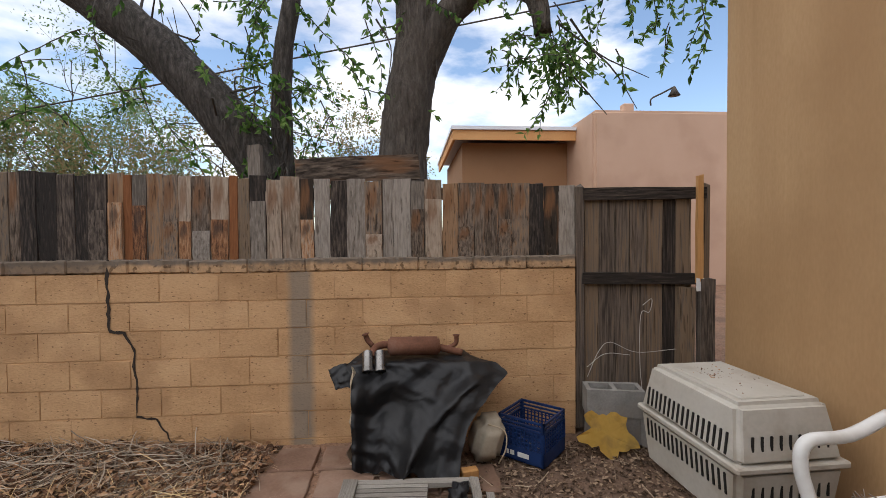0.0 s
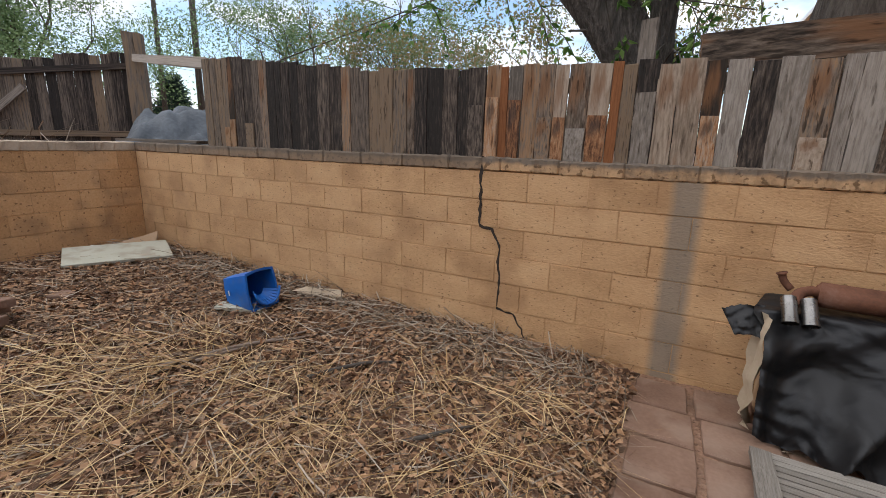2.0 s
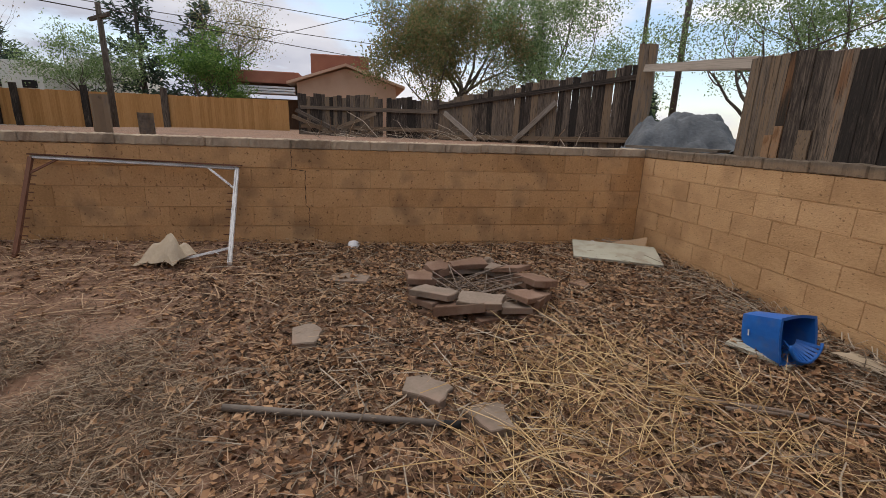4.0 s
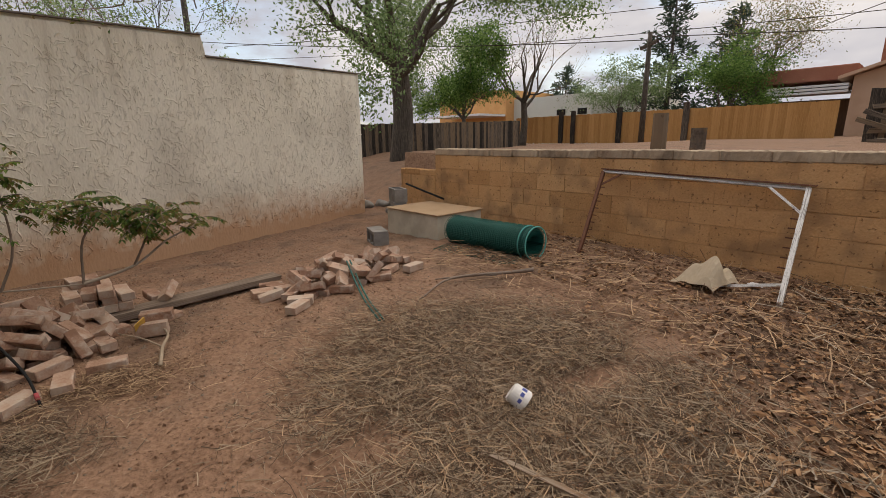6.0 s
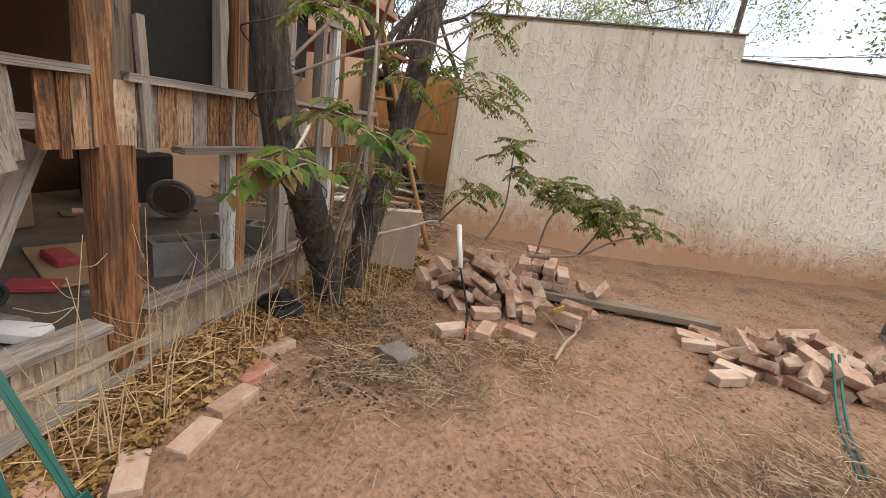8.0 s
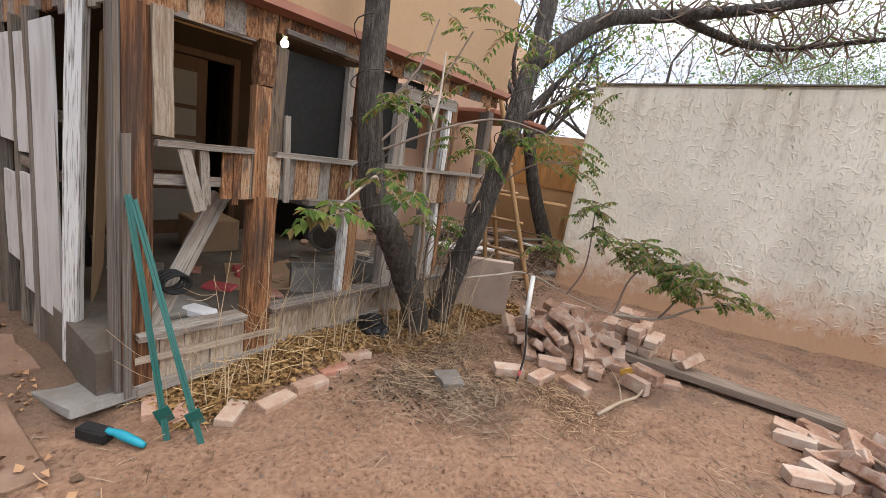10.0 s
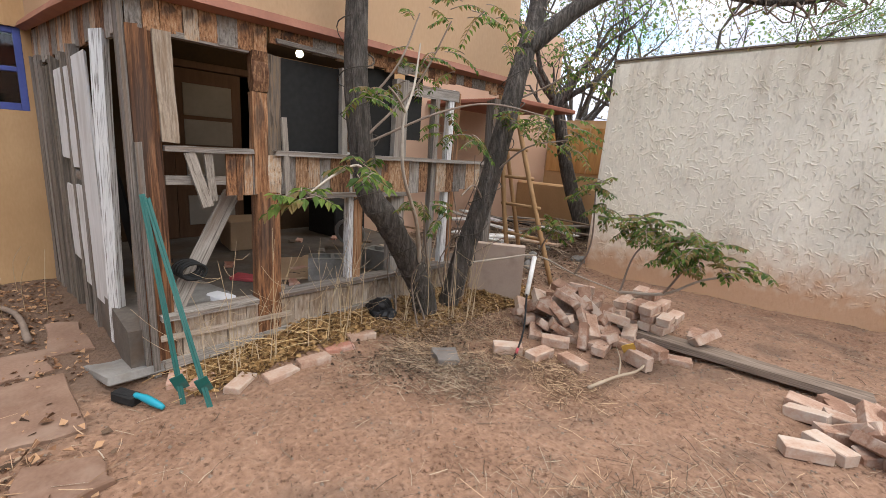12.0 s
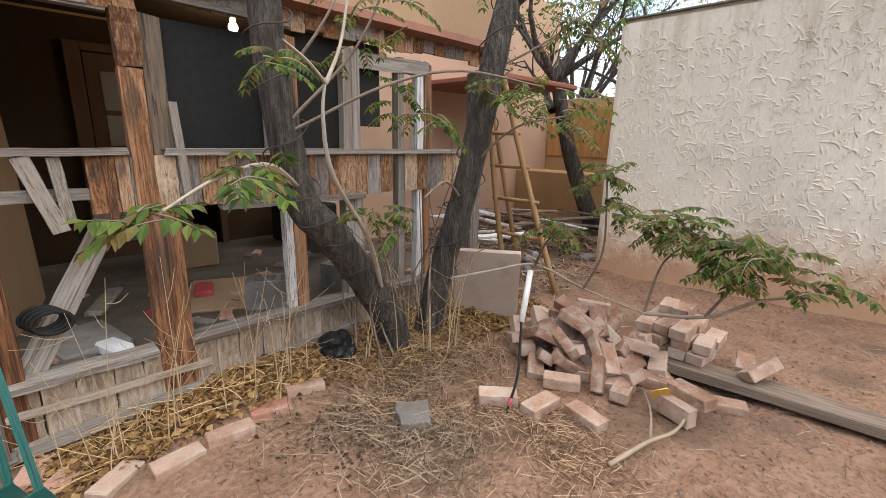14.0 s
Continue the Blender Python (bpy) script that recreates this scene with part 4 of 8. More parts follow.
plank("drip_edge", porch, (PX - 0.05, -1.2, 2.17), (2.9, -1.0, 2.25), 0.05, 0.07, (0, 1, 0.3), "red_trim")
# ceiling shares the colour that carries the porch shade
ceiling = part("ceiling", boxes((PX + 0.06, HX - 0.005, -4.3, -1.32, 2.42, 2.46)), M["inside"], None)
tagged(ceiling, "porch ceiling boards coloured dark for shade", "ceiling", kind="structure")
part("porch_roof", boxes((PX + 0.2, HX - 0.005, -4.42, -1.25, 2.80, 2.86)), M["roof_red"], porch)
porch_floor = part("floor", boxes((PX + 0.03, HX - 0.005, -4.25, -1.15, -0.1, 0.36)), M["porch_floor"], None)
tagged(porch_floor, "dusty grey concrete porch floor darkened for shade", "floor", kind="structure")

# ---- cream stucco shed ----
shed = thing("stucco_building", "cream rough stucco building with stepped parapet", "building", kind="structure")
SHED = Matrix.Translation((0.03, -5.85, 0)) @ Matrix.Rotation(math.atan2(-1.2, -5.52), 4, "Z")
bm = bmesh.new()
prof = [(-0.03, -0.3), (0.0, 2.60), (2.99, 2.77), (3.03, 2.52), (5.65, 2.585), (5.63, -0.3)]
fr = [bm.verts.new((x, 0, z)) for x, z in prof]
bk = [bm.verts.new((x, 4.5, z)) for x, z in prof]
bm.faces.new(fr)
bm.faces.new(bk[::-1])
for k in range(6):
    bm.faces.new((fr[k], fr[k - 1], bk[k - 1], bk[k]))
bmesh.ops.recalc_face_normals(bm, faces=bm.faces)
bmesh.ops.bevel(bm, geom=[e for e in bm.edges if abs(e.verts[0].co.y - e.verts[1].co.y) < 0.1 and e.verts[0].co.y < 1], offset=0.035, segments=2, affect="EDGES")
part("wall", bm, M["cream"], shed).matrix_basis = SHED


def trowel_ridges():
    """Short raised trowel strokes of the rough stucco."""
    rng = random.Random(77)
    v, f = [], []
    for _ in range(5600):
        x, z = rng.uniform(0.06, 5.55), rng.uniform(0.3, 2.7)
        if z > 2.43 + 0.06 * x or (x > 2.95 and z > 2.42):
            continue
        a, l, w, h = rng.choice((0.0, 1.57, 1.57)) + rng.gauss(0, 0.45), rng.uniform(0.010, 0.032), rng.uniform(0.006, 0.013), rng.uniform(0.005, 0.011)
        curl = rng.gauss(0, 0.5)
        b, n = len(v), rng.randrange(3, 6)
        for k in range(n):
            c, s = math.cos(a), math.sin(a)
            q = w * (1.0 if 0 < k < n - 1 else 0.25)
            v += [(x - s * q, 0.0, z + c * q), (x + rng.uniform(-0.004, 0.004), -h * (1.0 if 0 < k < n - 1 else 0.2), z), (x + s * q * 0.7, 0.0, z - c * q * 0.7)]
            x, z, a = x + c * l, z + s * l, a + curl + rng.gauss(0, 0.25)
        for k in range(n - 1):
            d = b + 3 * k
            f += [(d, d + 3, d + 4, d + 1), (d + 1, d + 4, d + 5, d + 2)]
    me = bpy.data.meshes.new("trowel_texture")
    me.from_pydata(v, [], f)
    me.materials.append(M["cream"])
    ob = new("trowel_texture", me)
    ob.parent = shed
    ob.matrix_basis = SHED
    tagged(ob, "raised trowel strokes", kind="stuff")


trowel_ridges()
for x0, x1, z0, z1 in ((3.0, 5.67, 2.525, 2.59), (-0.01, 2.99, 2.60, 2.77)):
    bm = boxes((x0, x1, -0.012, 0.25, 0.0, 0.014))
    for v in bm.verts:
        v.co.z += z0 + (z1 - z0) * (v.co.x - x0) / (x1 - x0)
    part("coping", bm, M["steel_dull"], shed, "thin dark metal coping").matrix_basis = SHED


# ---- neighbouring fences and houses ----
def picket_run(name, label, a, b, za, zb, ta, tb, width, mat, facing, rails=(), seed=1, ragged=0.03, gap=0.0, thick=0.02):
    rng = random.Random(seed)
    fence = thing(name, label, "fence")
    a, b = Vector(a), Vector(b)
    L = (b - a).length
    d = (b - a) / L
    s = 0.0
    while s < L:
        w = width * rng.uniform(0.8, 1.15)
        if rng.random() >= gap:
            k = (s + w / 2) / L
            p = a + d * (s + w / 2)
            plank("picket", fence, (p.x, p.y, za + (zb - za) * k), (p.x + rng.uniform(-1, 1) * ragged * 0.4, p.y, ta + (tb - ta) * k + rng.uniform(-1, 1) * ragged), w * 0.97, thick, facing, mat)
        s += w
    for r in rails:
        za1, zb1 = za + (ta - za) * r, zb + (tb - zb) * r
        o = Vector(facing).normalized() * 0.04
        plank("rail", fence, (a.x + o.x, a.y + o.y, za1), (b.x + o.x, b.y + o.y, zb1), 0.09, 0.04, facing, mat)
    return fence


f1 = picket_run("old_fence", "sagging grey picket fence with ragged tops", (-8.4, 5.35, 0), (-11.6, 2.25, 0), 1.25, 1.25, 2.75, 2.16, 0.13, "fence_dark", (1, -1, 0), (0.12, 0.85), 51, 0.045, 0.01)
for s0, z0, s1, z1 in ((0.55, 1.3, 0.35, 2.1), (0.75, 1.3, 0.95, 1.9)):
    p, q = Vector((-8.4, 5.35, 0)).lerp(Vector((-11.6, 2.25, 0)), s0), Vector((-8.4, 5.35, 0)).lerp(Vector((-11.6, 2.25, 0)), s1)
    plank("brace", f1, (p.x + 0.06, p.y - 0.06, z0), (q.x + 0.06, q.y - 0.06, z1), 0.1, 0.04, (1, -1, 0), "fence_grey")
plank("post", f1, (-8.3, 5.3, 1.2), (-8.32, 5.3, 3.02), 0.26, 0.2, (1, -1, 0), "fence_dark")
plank("rail", f1, (-8.2, 5.2, 2.62), (-4.5, 3.84, 2.12), 0.11, 0.04, (0.4, -1, 0), "fence_grey")
f2 = picket_run("old_fence", "collapsing grey picket fence with leaning braces", (-11.6, 2.25, 0), (-13.6, -1.1, 0), 1.25, 1.25, 2.2, 2.3, 0.13, "fence_dark", (1, -0.6, 0), (0.25, 0.7), 52, 0.05, 0.02)
for p, q in (((-13.3, -1.2, 1.9), (-12.4, 0.1, 1.3)), ((-13.4, -1.3, 1.75), (-13.0, -0.3, 1.35)), ((-12.9, -0.6, 1.3), (-12.3, 0.8, 1.85))):
    plank("brace", f2, q, p, 0.09, 0.04, (1, -0.6, 0), "fence_dark")
plank("fallen_rail", f2, (-12.6, -1.0, 1.33), (-11.6, 0.8, 1.32), 0.1, 0.06, (0, 0, 1), "fence_dark")
cf = picket_run("cedar_fence", "new orange cedar board fence on the terrace", (-20.9, -2.5, 0), (-23.0, -17.4, 0), 1.25, 1.2, 2.54, 2.68, 0.15, "cedar", (1, 0, 0), (), 53, 0.012)
for y in (-7.4, -10.5, -13.2, -14.0):
    k = (y + 2.5) / -14.9
    plank("post", cf, (-20.8 - 2.1 * k, y, 1.2), (-20.8 - 2.1 * k, y, 2.85), 0.22, 0.12, (1, 0, 0), "fence_dark")
picket_run("dark_fence", "dark stained tall board fence beside a tree", (-8.6, -12.7, 0), (-18.3, -13.65, 0), 0.6, 1.15, 1.98, 2.3, 0.15, "fence_dark", (0, 1, 0), (), 54, 0.012)
stub = Tubes().add([(0, 0, 0), (0, 0, 0.22), (0.005, 0, 0.46)], [0.085, 0.08, 0.082], 10, rough=0.06, rng=random.Random(3)).make("post_stub", M["fence_dark"], None, smooth=False)
tagged(stub, "cut weathered round post stub on the terrace", "post", "post stubs")
stub.matrix_basis = pose(-6.58, -2.36, 1.27)
copy_thing(stub, pose(-6.72, -1.98, 1.27, 0, 0, 40) @ Matrix.Diagonal((1, 1, 0.62, 1)))


def gable_house():
    h = thing("gable_house", "peach stucco house with low gable and brown roof block", "house")
    bm = bmesh.new()
    prof = [(-3.1, 1.2), (-3.1, 3.95), (-0.36, 4.85), (2.5, 3.98), (2.5, 1.2)]
    f = [bm.verts.new((-28.5, y, z)) for y, z in prof]
    b = [bm.verts.new((-36, y, z)) for y, z in prof]
    bm.faces.new(f), bm.faces.new(b[::-1])
    for k in range(5):
        bm.faces.new((f[k], f[k - 1], b[k - 1], b[k]))
    bmesh.ops.recalc_face_normals(bm, faces=bm.faces)
    part("wall", bm, M["peach"], h)
    for p, q in (((-3.6, 3.82), (-0.36, 4.92)), ((3.0, 3.85), (-0.36, 4.92))):
        bm = bmesh.new()
        vs = [bm.verts.new((x, y, z + dz)) for x in (-28.1, -36.2) for (y, z) in (p, q) for dz in (0, 0.14)]
        for q4 in ((0, 2, 3, 1), (4, 5, 7, 6), (0, 1, 5, 4), (2, 6, 7, 3), (1, 3, 7, 5), (0, 4, 6, 2)):
            bm.faces.new([vs[k] for k in q4])
        bmesh.ops.recalc_face_normals(bm, faces=bm.faces)
        part("roof", bm, M["peach"], h)
    part("upper_block", boxes((-37, -31.6, -2.6, 1.0, 3.8, 6.0), bevel=0.05), M["roof_red"], h, "brown red upper roof block")
    part("wing", boxes((-36, -30.0, -8.5, -3.1, 1.2, 3.1)), M["door"], h)
    part("wing_roof", boxes((-36, -29.6, -8.6, -3.1, 3.95, 4.6), bevel=0.04), M["roof_red"], h)
    for k in range(3):
        part("awning_slat", boxes((-29.6, -28.2, -6.2, -3.2, 3.28 + 0.14 * k, 3.38 + 0.14 * k)), M["white_metal"], h, "white metal awning slat")


gable_house()


def north_house():
    h = thing("neighbour_house", "brown stucco house with flat roof and orange fascia", "house")
    part("wall", boxes((1.95, 4.65, 11.6, 16, 0.2, 3.85)), M["brown_wall"], h)
    part("fascia", boxes((1.72, 4.65, 11.0, 11.06, 3.80, 4.03)), M["orange_trim"], h, "orange painted roof fascia")
    part("fascia", boxes((1.66, 1.72, 11.0, 16.2, 3.80, 4.03)), M["orange_trim"], h)
    part("roof_edge", boxes((1.62, 4.65, 10.95, 16.2, 4.035, 4.12)), M["white_metal"], h, "pale metal roof edge")
    bm = boxes((4.66, 12, 10.0, 16, 0.2, 4.27))
    bmesh.ops.bevel(bm, geom=list(bm.edges), offset=0.08, segments=3, affect="EDGES")
    part("block_wall", bm, M["peach"], h, "pinkish stucco parapet wall")
    lamp = Tubes().add(bend([(5.97, 10.0, 4.36), (5.97, 9.98, 4.5), (6.2, 9.95, 4.62), (6.45, 9.92, 4.75)], 4), 0.018, 6)
    lamp.add([(6.45, 9.92, 4.76), (6.46, 9.92, 4.68), (6.46, 9.92, 4.56)], [0.03, 0.06, 0.13], 10)
    lamp.make("gooseneck_lamp", M["twig_dark"], h, "dark gooseneck barn lamp")
    part("vent", boxes((5.5, 5.75, 10.3, 10.5, 4.3, 4.5), bevel=0.02), M["peach"], h)


north_house()
cream = thing("cream_building", "pale cream flat roofed building beyond the fence", "building")
part("wall", boxes((-40, -30, -26, -16.6, 1.0, 4.5)), M["cream_far"], cream)
part("upper_wall", boxes((-40, -32.2, -16.6, -14.4, 1.0, 5.0)), M["cream_far"], cream)
for y in (-19.3, -17.6):
    # black slabs stand in for the dark of the panes
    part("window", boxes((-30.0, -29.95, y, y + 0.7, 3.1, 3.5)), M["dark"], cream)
orange_house = thing("orange_house", "orange stucco house behind the trees", "house")
part("wall", boxes((-36, -29, -31, -23.3, 1.0, 5.2)), M["orange_trim"], orange_house)
part("roof_edge", boxes((-28.95, -26, -29, -23.3, 3.2, 3.35)), M["white_metal"], orange_house)

# sheds beyond the gap between porch and stucco building
back_wall = thing("back_shed", "orange plywood shed wall above a low ochre wall", "shed")
part("wall", boxes((0.9, 6.5, -9.4, -9.2, 0, 2.25)), M["house"], back_wall)
for k in range(5):
    part("panel", boxes((1.0 + k * 0.95, 1.92 + k * 0.95, -9.2, -9.18, 1.2, 2.1), bevel=0.004), M["cedar"], back_wall, "weathered plywood panel")
part("low_wall", boxes((1.1, 6.0, -8.5, -8.25, 0, 0.98), bevel=0.03), M["house"], back_wall)
part("wall", boxes((2.9, 3.15, -9.4, -5.2, -0.2, 3.9)), M["peach"], house)
part("awning", boxes((1.2, 2.89, -7.2, -5.6, 2.16, 2.22), bevel=0.01), M["roof_red"], house, "small faded red awning")

tarp_heap = thing("covered_heap", "grey blue tarpaulin over a heap beside the fence", "tarpaulin")
M["tarp_blue"] = surface("faded_blue_tarp", [(0.03, 0.036, 0.042), (0.07, 0.08, 0.09), (0.13, 0.145, 0.16)], 3, 20, 0.6, 0.6, bump_dist=0.05)
bm = bmesh.new()
bmesh.ops.create_grid(bm, x_segments=44, y_segments=28, size=1)
for v in bm.verts:
    u = max(0, 1 - (abs(v.co.x) ** 3)) * max(0, 1 - abs(v.co.y) ** 4)
    v.co = Vector((v.co.x * 1.5, v.co.y * 0.8, 0.5 * u + 0.32 * abs(noise.noise(v.co * 2.3)) - 0.14 * abs(noise.noise(v.co * 5))))
part("cover", bm, M["tarp_blue"], tarp_heap, smooth=True)
tarp_heap.matrix_basis = pose(-7.6, 5.6, 1.25, 0, 0, -35)
gutter = thing("loose_gutter", "fallen white board lying on the wall cap", "board")
plank("board", gutter, (-6.3, 3.9, 1.36), (-4.7, 3.86, 1.36), 0.13, 0.03, (0, 0, 1), "fence_grey")

# poles and overhead lines
for n, (x, y, z0, z1, r) in enumerate(((-21.9, 13.9, 1, 11, 0.12), (-16.9, 12.3, 1, 9.5, 0.13), (-17.45, -7.4, 1.2, 4.95, 0.11), (-6.0, -19, 0.5, 10, 0.12))):
    up = thing("utility_pole", "weathered wooden utility pole", "pole", group="utility poles")
    Tubes().add([(x, y, z0), (x, y, z1)], [r, r * 0.7], 8).make("pole", M["bark_grey"], up)
    plank("crossarm", up, (x - 0.5, y - 0.5, z1 - 0.4), (x + 0.5, y + 0.5, z1 - 0.4), 0.1, 0.1, (1, -1, 0), "fence_dark")
lines = thing("overhead_lines", "thin black overhead cables", "cable")
for a, b, sag, r in (((-40, 30, 8), (-14, -40, 9), 1.0, 0.02), ((-40, 30, 7.2), (-14, -40, 8), 1.2, 0.02), ((-9.5, 8.4, 2.9), (9.5, 6.7, 6.35), 0.12, 0.013), ((-17.4, -7.4, 4.8), (-50, 20, 8), 0.6, 0.02),
                     ((-17.4, -7.4, 4.7), (-2, -40, 9), 0.7, 0.02), ((-21.9, 13.9, 10), (-20, -40, 10), 1.4, 0.02), ((-16.9, 12.3, 9), (-60, -30, 8), 1.2, 0.02), ((-16.9, 12.3, 8.6), (-10, 30, 8), 0.5, 0.02)):
    a, b = Vector(a), Vector(b)
    Tubes().add([a.lerp(b, k / 16) - Vector((0, 0, sag * 4 * (k / 16) * (1 - k / 16))) for k in range(17)], r, 4, cap=False).make("cable", M["twig_dark"], lines)


# ---- trees ----
def spread(tubes, tips, p, d, length, r, depth, rng, wander=0.3, lift=0.1, kids=3, seg=5, angle=0.75):
    n = 4
    pts, radii, q, dd = [p], [r], p.copy(), d.normalized()
    for k in range(n):
        dd = (dd + rand_dir(rng) * wander + Vector((0, 0, lift))).normalized()
        q = q + dd * (length / n)
        pts.append(q.copy())
        radii.append(r * (1 - 0.62 * (k + 1) / n))
    tubes.add(pts, radii, seg, cap=False)
    if depth == 0:
        tips += [(pts[k], (pts[k] - pts[k - 1]).normalized()) for k in range(1, n + 1)]
        return
    for k in range(kids):
        i = rng.randrange(1, n + 1) if k else n
        nd = ((pts[i] - pts[i - 1]).normalized() + rand_dir(rng) * angle).normalized()
        spread(tubes, tips, pts[i], nd, length * rng.uniform(0.55, 0.8), radii[i] * 0.72, depth - 1, rng, wander, lift, kids, max(3, seg - 1), angle)


def tree(name, label, x, y, z0, h, r, seed, leaves=4000, size=0.13, mat="leaf_far", bark="bark_grey", trunk_h=0.3, lean=(0, 0), clump=0.5, trunk_r=None, depth=4, lift=0.12):
    rng = random.Random(seed)
    t = thing(name, label, "tree")
    tubes, tips = Tubes(), []
    tr = trunk_r or 0.022 * h
    base, top = Vector((x, y, z0 - 0.1)), Vector((x + lean[0], y + lean[1], z0 + h * trunk_h))
    pts = bend([base, base.lerp(top, 0.5) + rand_dir(rng, 0.7) * 0.05 * h * trunk_h, top], 4)
    tubes.add(pts, taper(len(pts), tr * 1.25, tr * 0.85), 8)
    for k in range(6):
        a = 2 * math.pi * (k + rng.random() * 0.7) / 6
        d = Vector((math.cos(a) * r, math.sin(a) * r, h * (1 - trunk_h) * rng.uniform(0.45, 0.95)))
        spread(tubes, tips, top - Vector((0, 0, rng.uniform(0, 0.3) * h * trunk_h)), d, d.length * 0.52, tr * 0.55, depth - 1, rng, 0.28, lift)
    tubes.make("trunk", M[bark], t)
    if leaves:
        lv = Leaves()
        for k in range(int(leaves * 1.9)):
            p, d = tips[rng.randrange(len(tips))]
            o = Vector((rng.gauss(0, 1), rng.gauss(0, 1), rng.gauss(0, 0.8))) * clump
            s = 0.74 * size * rng.uniform(0.6, 1.3)
            lv.add(p + o, rand_dir(rng) + d * 0.4 + Vector((0, 0, -0.3)), rand_dir(rng), s, s * 0.5)
        lv.make("crown", M[mat], t)
    return t


tree("tree", "young light green tree beyond the north fence", -9.4, 10.6, 0.6, 5.2, 2.0, 1, 4500, 0.10, "leaf_far", clump=0.17)
tree("tree", "young light green tree beyond the north fence", -7.6, 12.6, 0.4, 6.0, 2.2, 2, 4500, 0.11, "leaf_far", clump=0.19)
tree("tree", "young light green tree beyond the north fence", -12.4, 11.4, 1.0, 5.0, 2.4, 3, 4500, 0.11, "leaf_far", clump=0.19)
tree("tree", "low bronze leaved tree behind the fence", -5.6, 8.6, 0.4, 3.3, 1.6, 4, 3000, 0.10, "leaf_bronze", clump=0.14, trunk_h=0.2)
tree("tree", "low bronze leaved tree behind the fence", -3.1, 10.8, 0.4, 4.2, 1.6, 5, 2400, 0.11, "leaf_bronze", clump=0.16)
tree("tree", "bronze and yellow leaved tree behind the fence", -0.3, 11.8, 0.4, 4.3, 1.5, 6, 2600, 0.11, "leaf_bronze", clump=0.16)
tree("tree", "bronze leaved tree behind the fence", -4.2, 9.0, 0.4, 3.2, 1.5, 61, 2200, 0.10, "leaf_bronze", clump=0.14, trunk_h=0.2)
tree("tree", "tall green elm beyond the houses", -24.5, 5.6, 1.2, 8.4, 3.8, 7, 9000, 0.17, "leaf_far", clump=0.34)
tree("tree", "tall green elm beyond the houses", -23.0, 9.5, 1.2, 7.6, 3.4, 8, 8000, 0.17, "leaf_far", clump=0.34)
tree("tree", "olive brown elm beyond the old fence", -20.5, 3.6, 1.2, 4.4, 3.0, 9, 15000, 0.16, "leaf_bronze", clump=0.28)
tree("tree", "green tree beyond the old fence", -17.0, 9.4, 1.2, 4.0, 2.4, 10, 3000, 0.13, "leaf_far", clump=0.22)
tree("tree", "large green elm with hanging branches beside dark fence", -8.95, -10.6, 0.7, 7.8, 4.3, 11, 20000, 0.14, "leaf_far", clump=0.34, trunk_r=0.27, trunk_h=0.42, lift=0.03)
tree("tree", "bare branched tree behind the cedar fence", -21.7, -16.0, 1.2, 8.0, 3.6, 12, 900, 0.12, "leaf_bronze", clump=0.4, depth=4)
tree("tree", "green tree beside the orange house", -18.5, -17.5, 1.2, 5.0, 2.8, 13, 14000, 0.17, "leaf", clump=0.28)
tree("tree", "green shrub tree behind the cedar fence", -27.5, -7.6, 1.2, 4.2, 2.4, 14, 6000, 0.16, "leaf", clump=0.28)
tree("tree", "brown twiggy tree beyond the fence", -32.0, -7.4, 1.2, 8.4, 3.2, 15, 3000, 0.15, "leaf_bronze", clump=0.6, depth=4)
tree("tree", "green tree beyond the fence", -26.0, -12.4, 1.2, 4.0, 2.0, 16, 4000, 0.15, "leaf_far", clump=0.22)
tree("tree", "green tree beyond the stucco building", -3.6, -16.5, 0.4, 7.0, 3.2, 17, 3000, 0.12, "leaf_far", clump=0.24)
tree("tree", "light green tree behind the stucco building", -1.2, -14.6, 0.4, 5.6, 2.6, 18, 1800, 0.11, "leaf_far", clump=0.22)
tree("tree", "bare twiggy tree behind the porch", 1.6, -12.5, 0.3, 6.4, 3.4, 19, 1500, 0.11, "leaf_bronze", bark="bark", clump=0.4, depth=4)
tree("tree", "bare twiggy tree behind the porch", 3.6, -11.6, 0.3, 6.2, 3.0, 20, 1500, 0.11, "leaf_bronze", bark="bark", clump=0.4, depth=4)
tree("tree", "dark leaning trunk beside the stucco building", 0.95, -7.7, 0.2, 4.6, 2.0, 22, 900, 0.11, "leaf", bark="bark", lean=(0.75, 0.3), trunk_h=0.5, trunk_r=0.11, clump=0.16)


def conifer(label, x, y, z0, h, r, seed):
    rng = random.Random(seed)
    t = thing("conifer", label, "tree")
    tb, lv = Tubes(), Leaves()
    tb.add([(x, y, z0), (x, y, z0 + h)], [0.02 * h, 0.02], 6)
    for k in range(90):
        u = (k + rng.random()) / 90
        z, a = z0 + h * (0.1 + 0.88 * u), rng.uniform(0, 6.283)
        l = r * (1 - u) ** 0.8 * rng.uniform(0.55, 1.15) + 0.15
        d = Vector((math.cos(a), math.sin(a), 0.15))
        p = Vector((x, y, z))
        tb.add([p, p + d * l], [0.03, 0.01], 3, cap=False)
        for _ in range(int(34 * l / r) + 10):
            q = p + d * l * rng.uniform(0.2, 1.05) + rand_dir(rng) * 0.22
            lv.add(q, rand_dir(rng) + d, rand_dir(rng), rng.uniform(0.2, 0.45), 0.12)
    tb.make("trunk", M["bark"], t)
    lv.make("crown", M["needle"], t)


conifer("tall dark green conifer beyond the fence", -31.0, -12.0, 1.2, 9.6, 2.4, 31)
conifer("dark green conifer beyond the fence", -34.0, -9.4, 1.2, 8.0, 3.0, 32)
conifer("dark conifer behind the cream building", -36, -22.5, 1.2, 6.2, 3.0, 33)
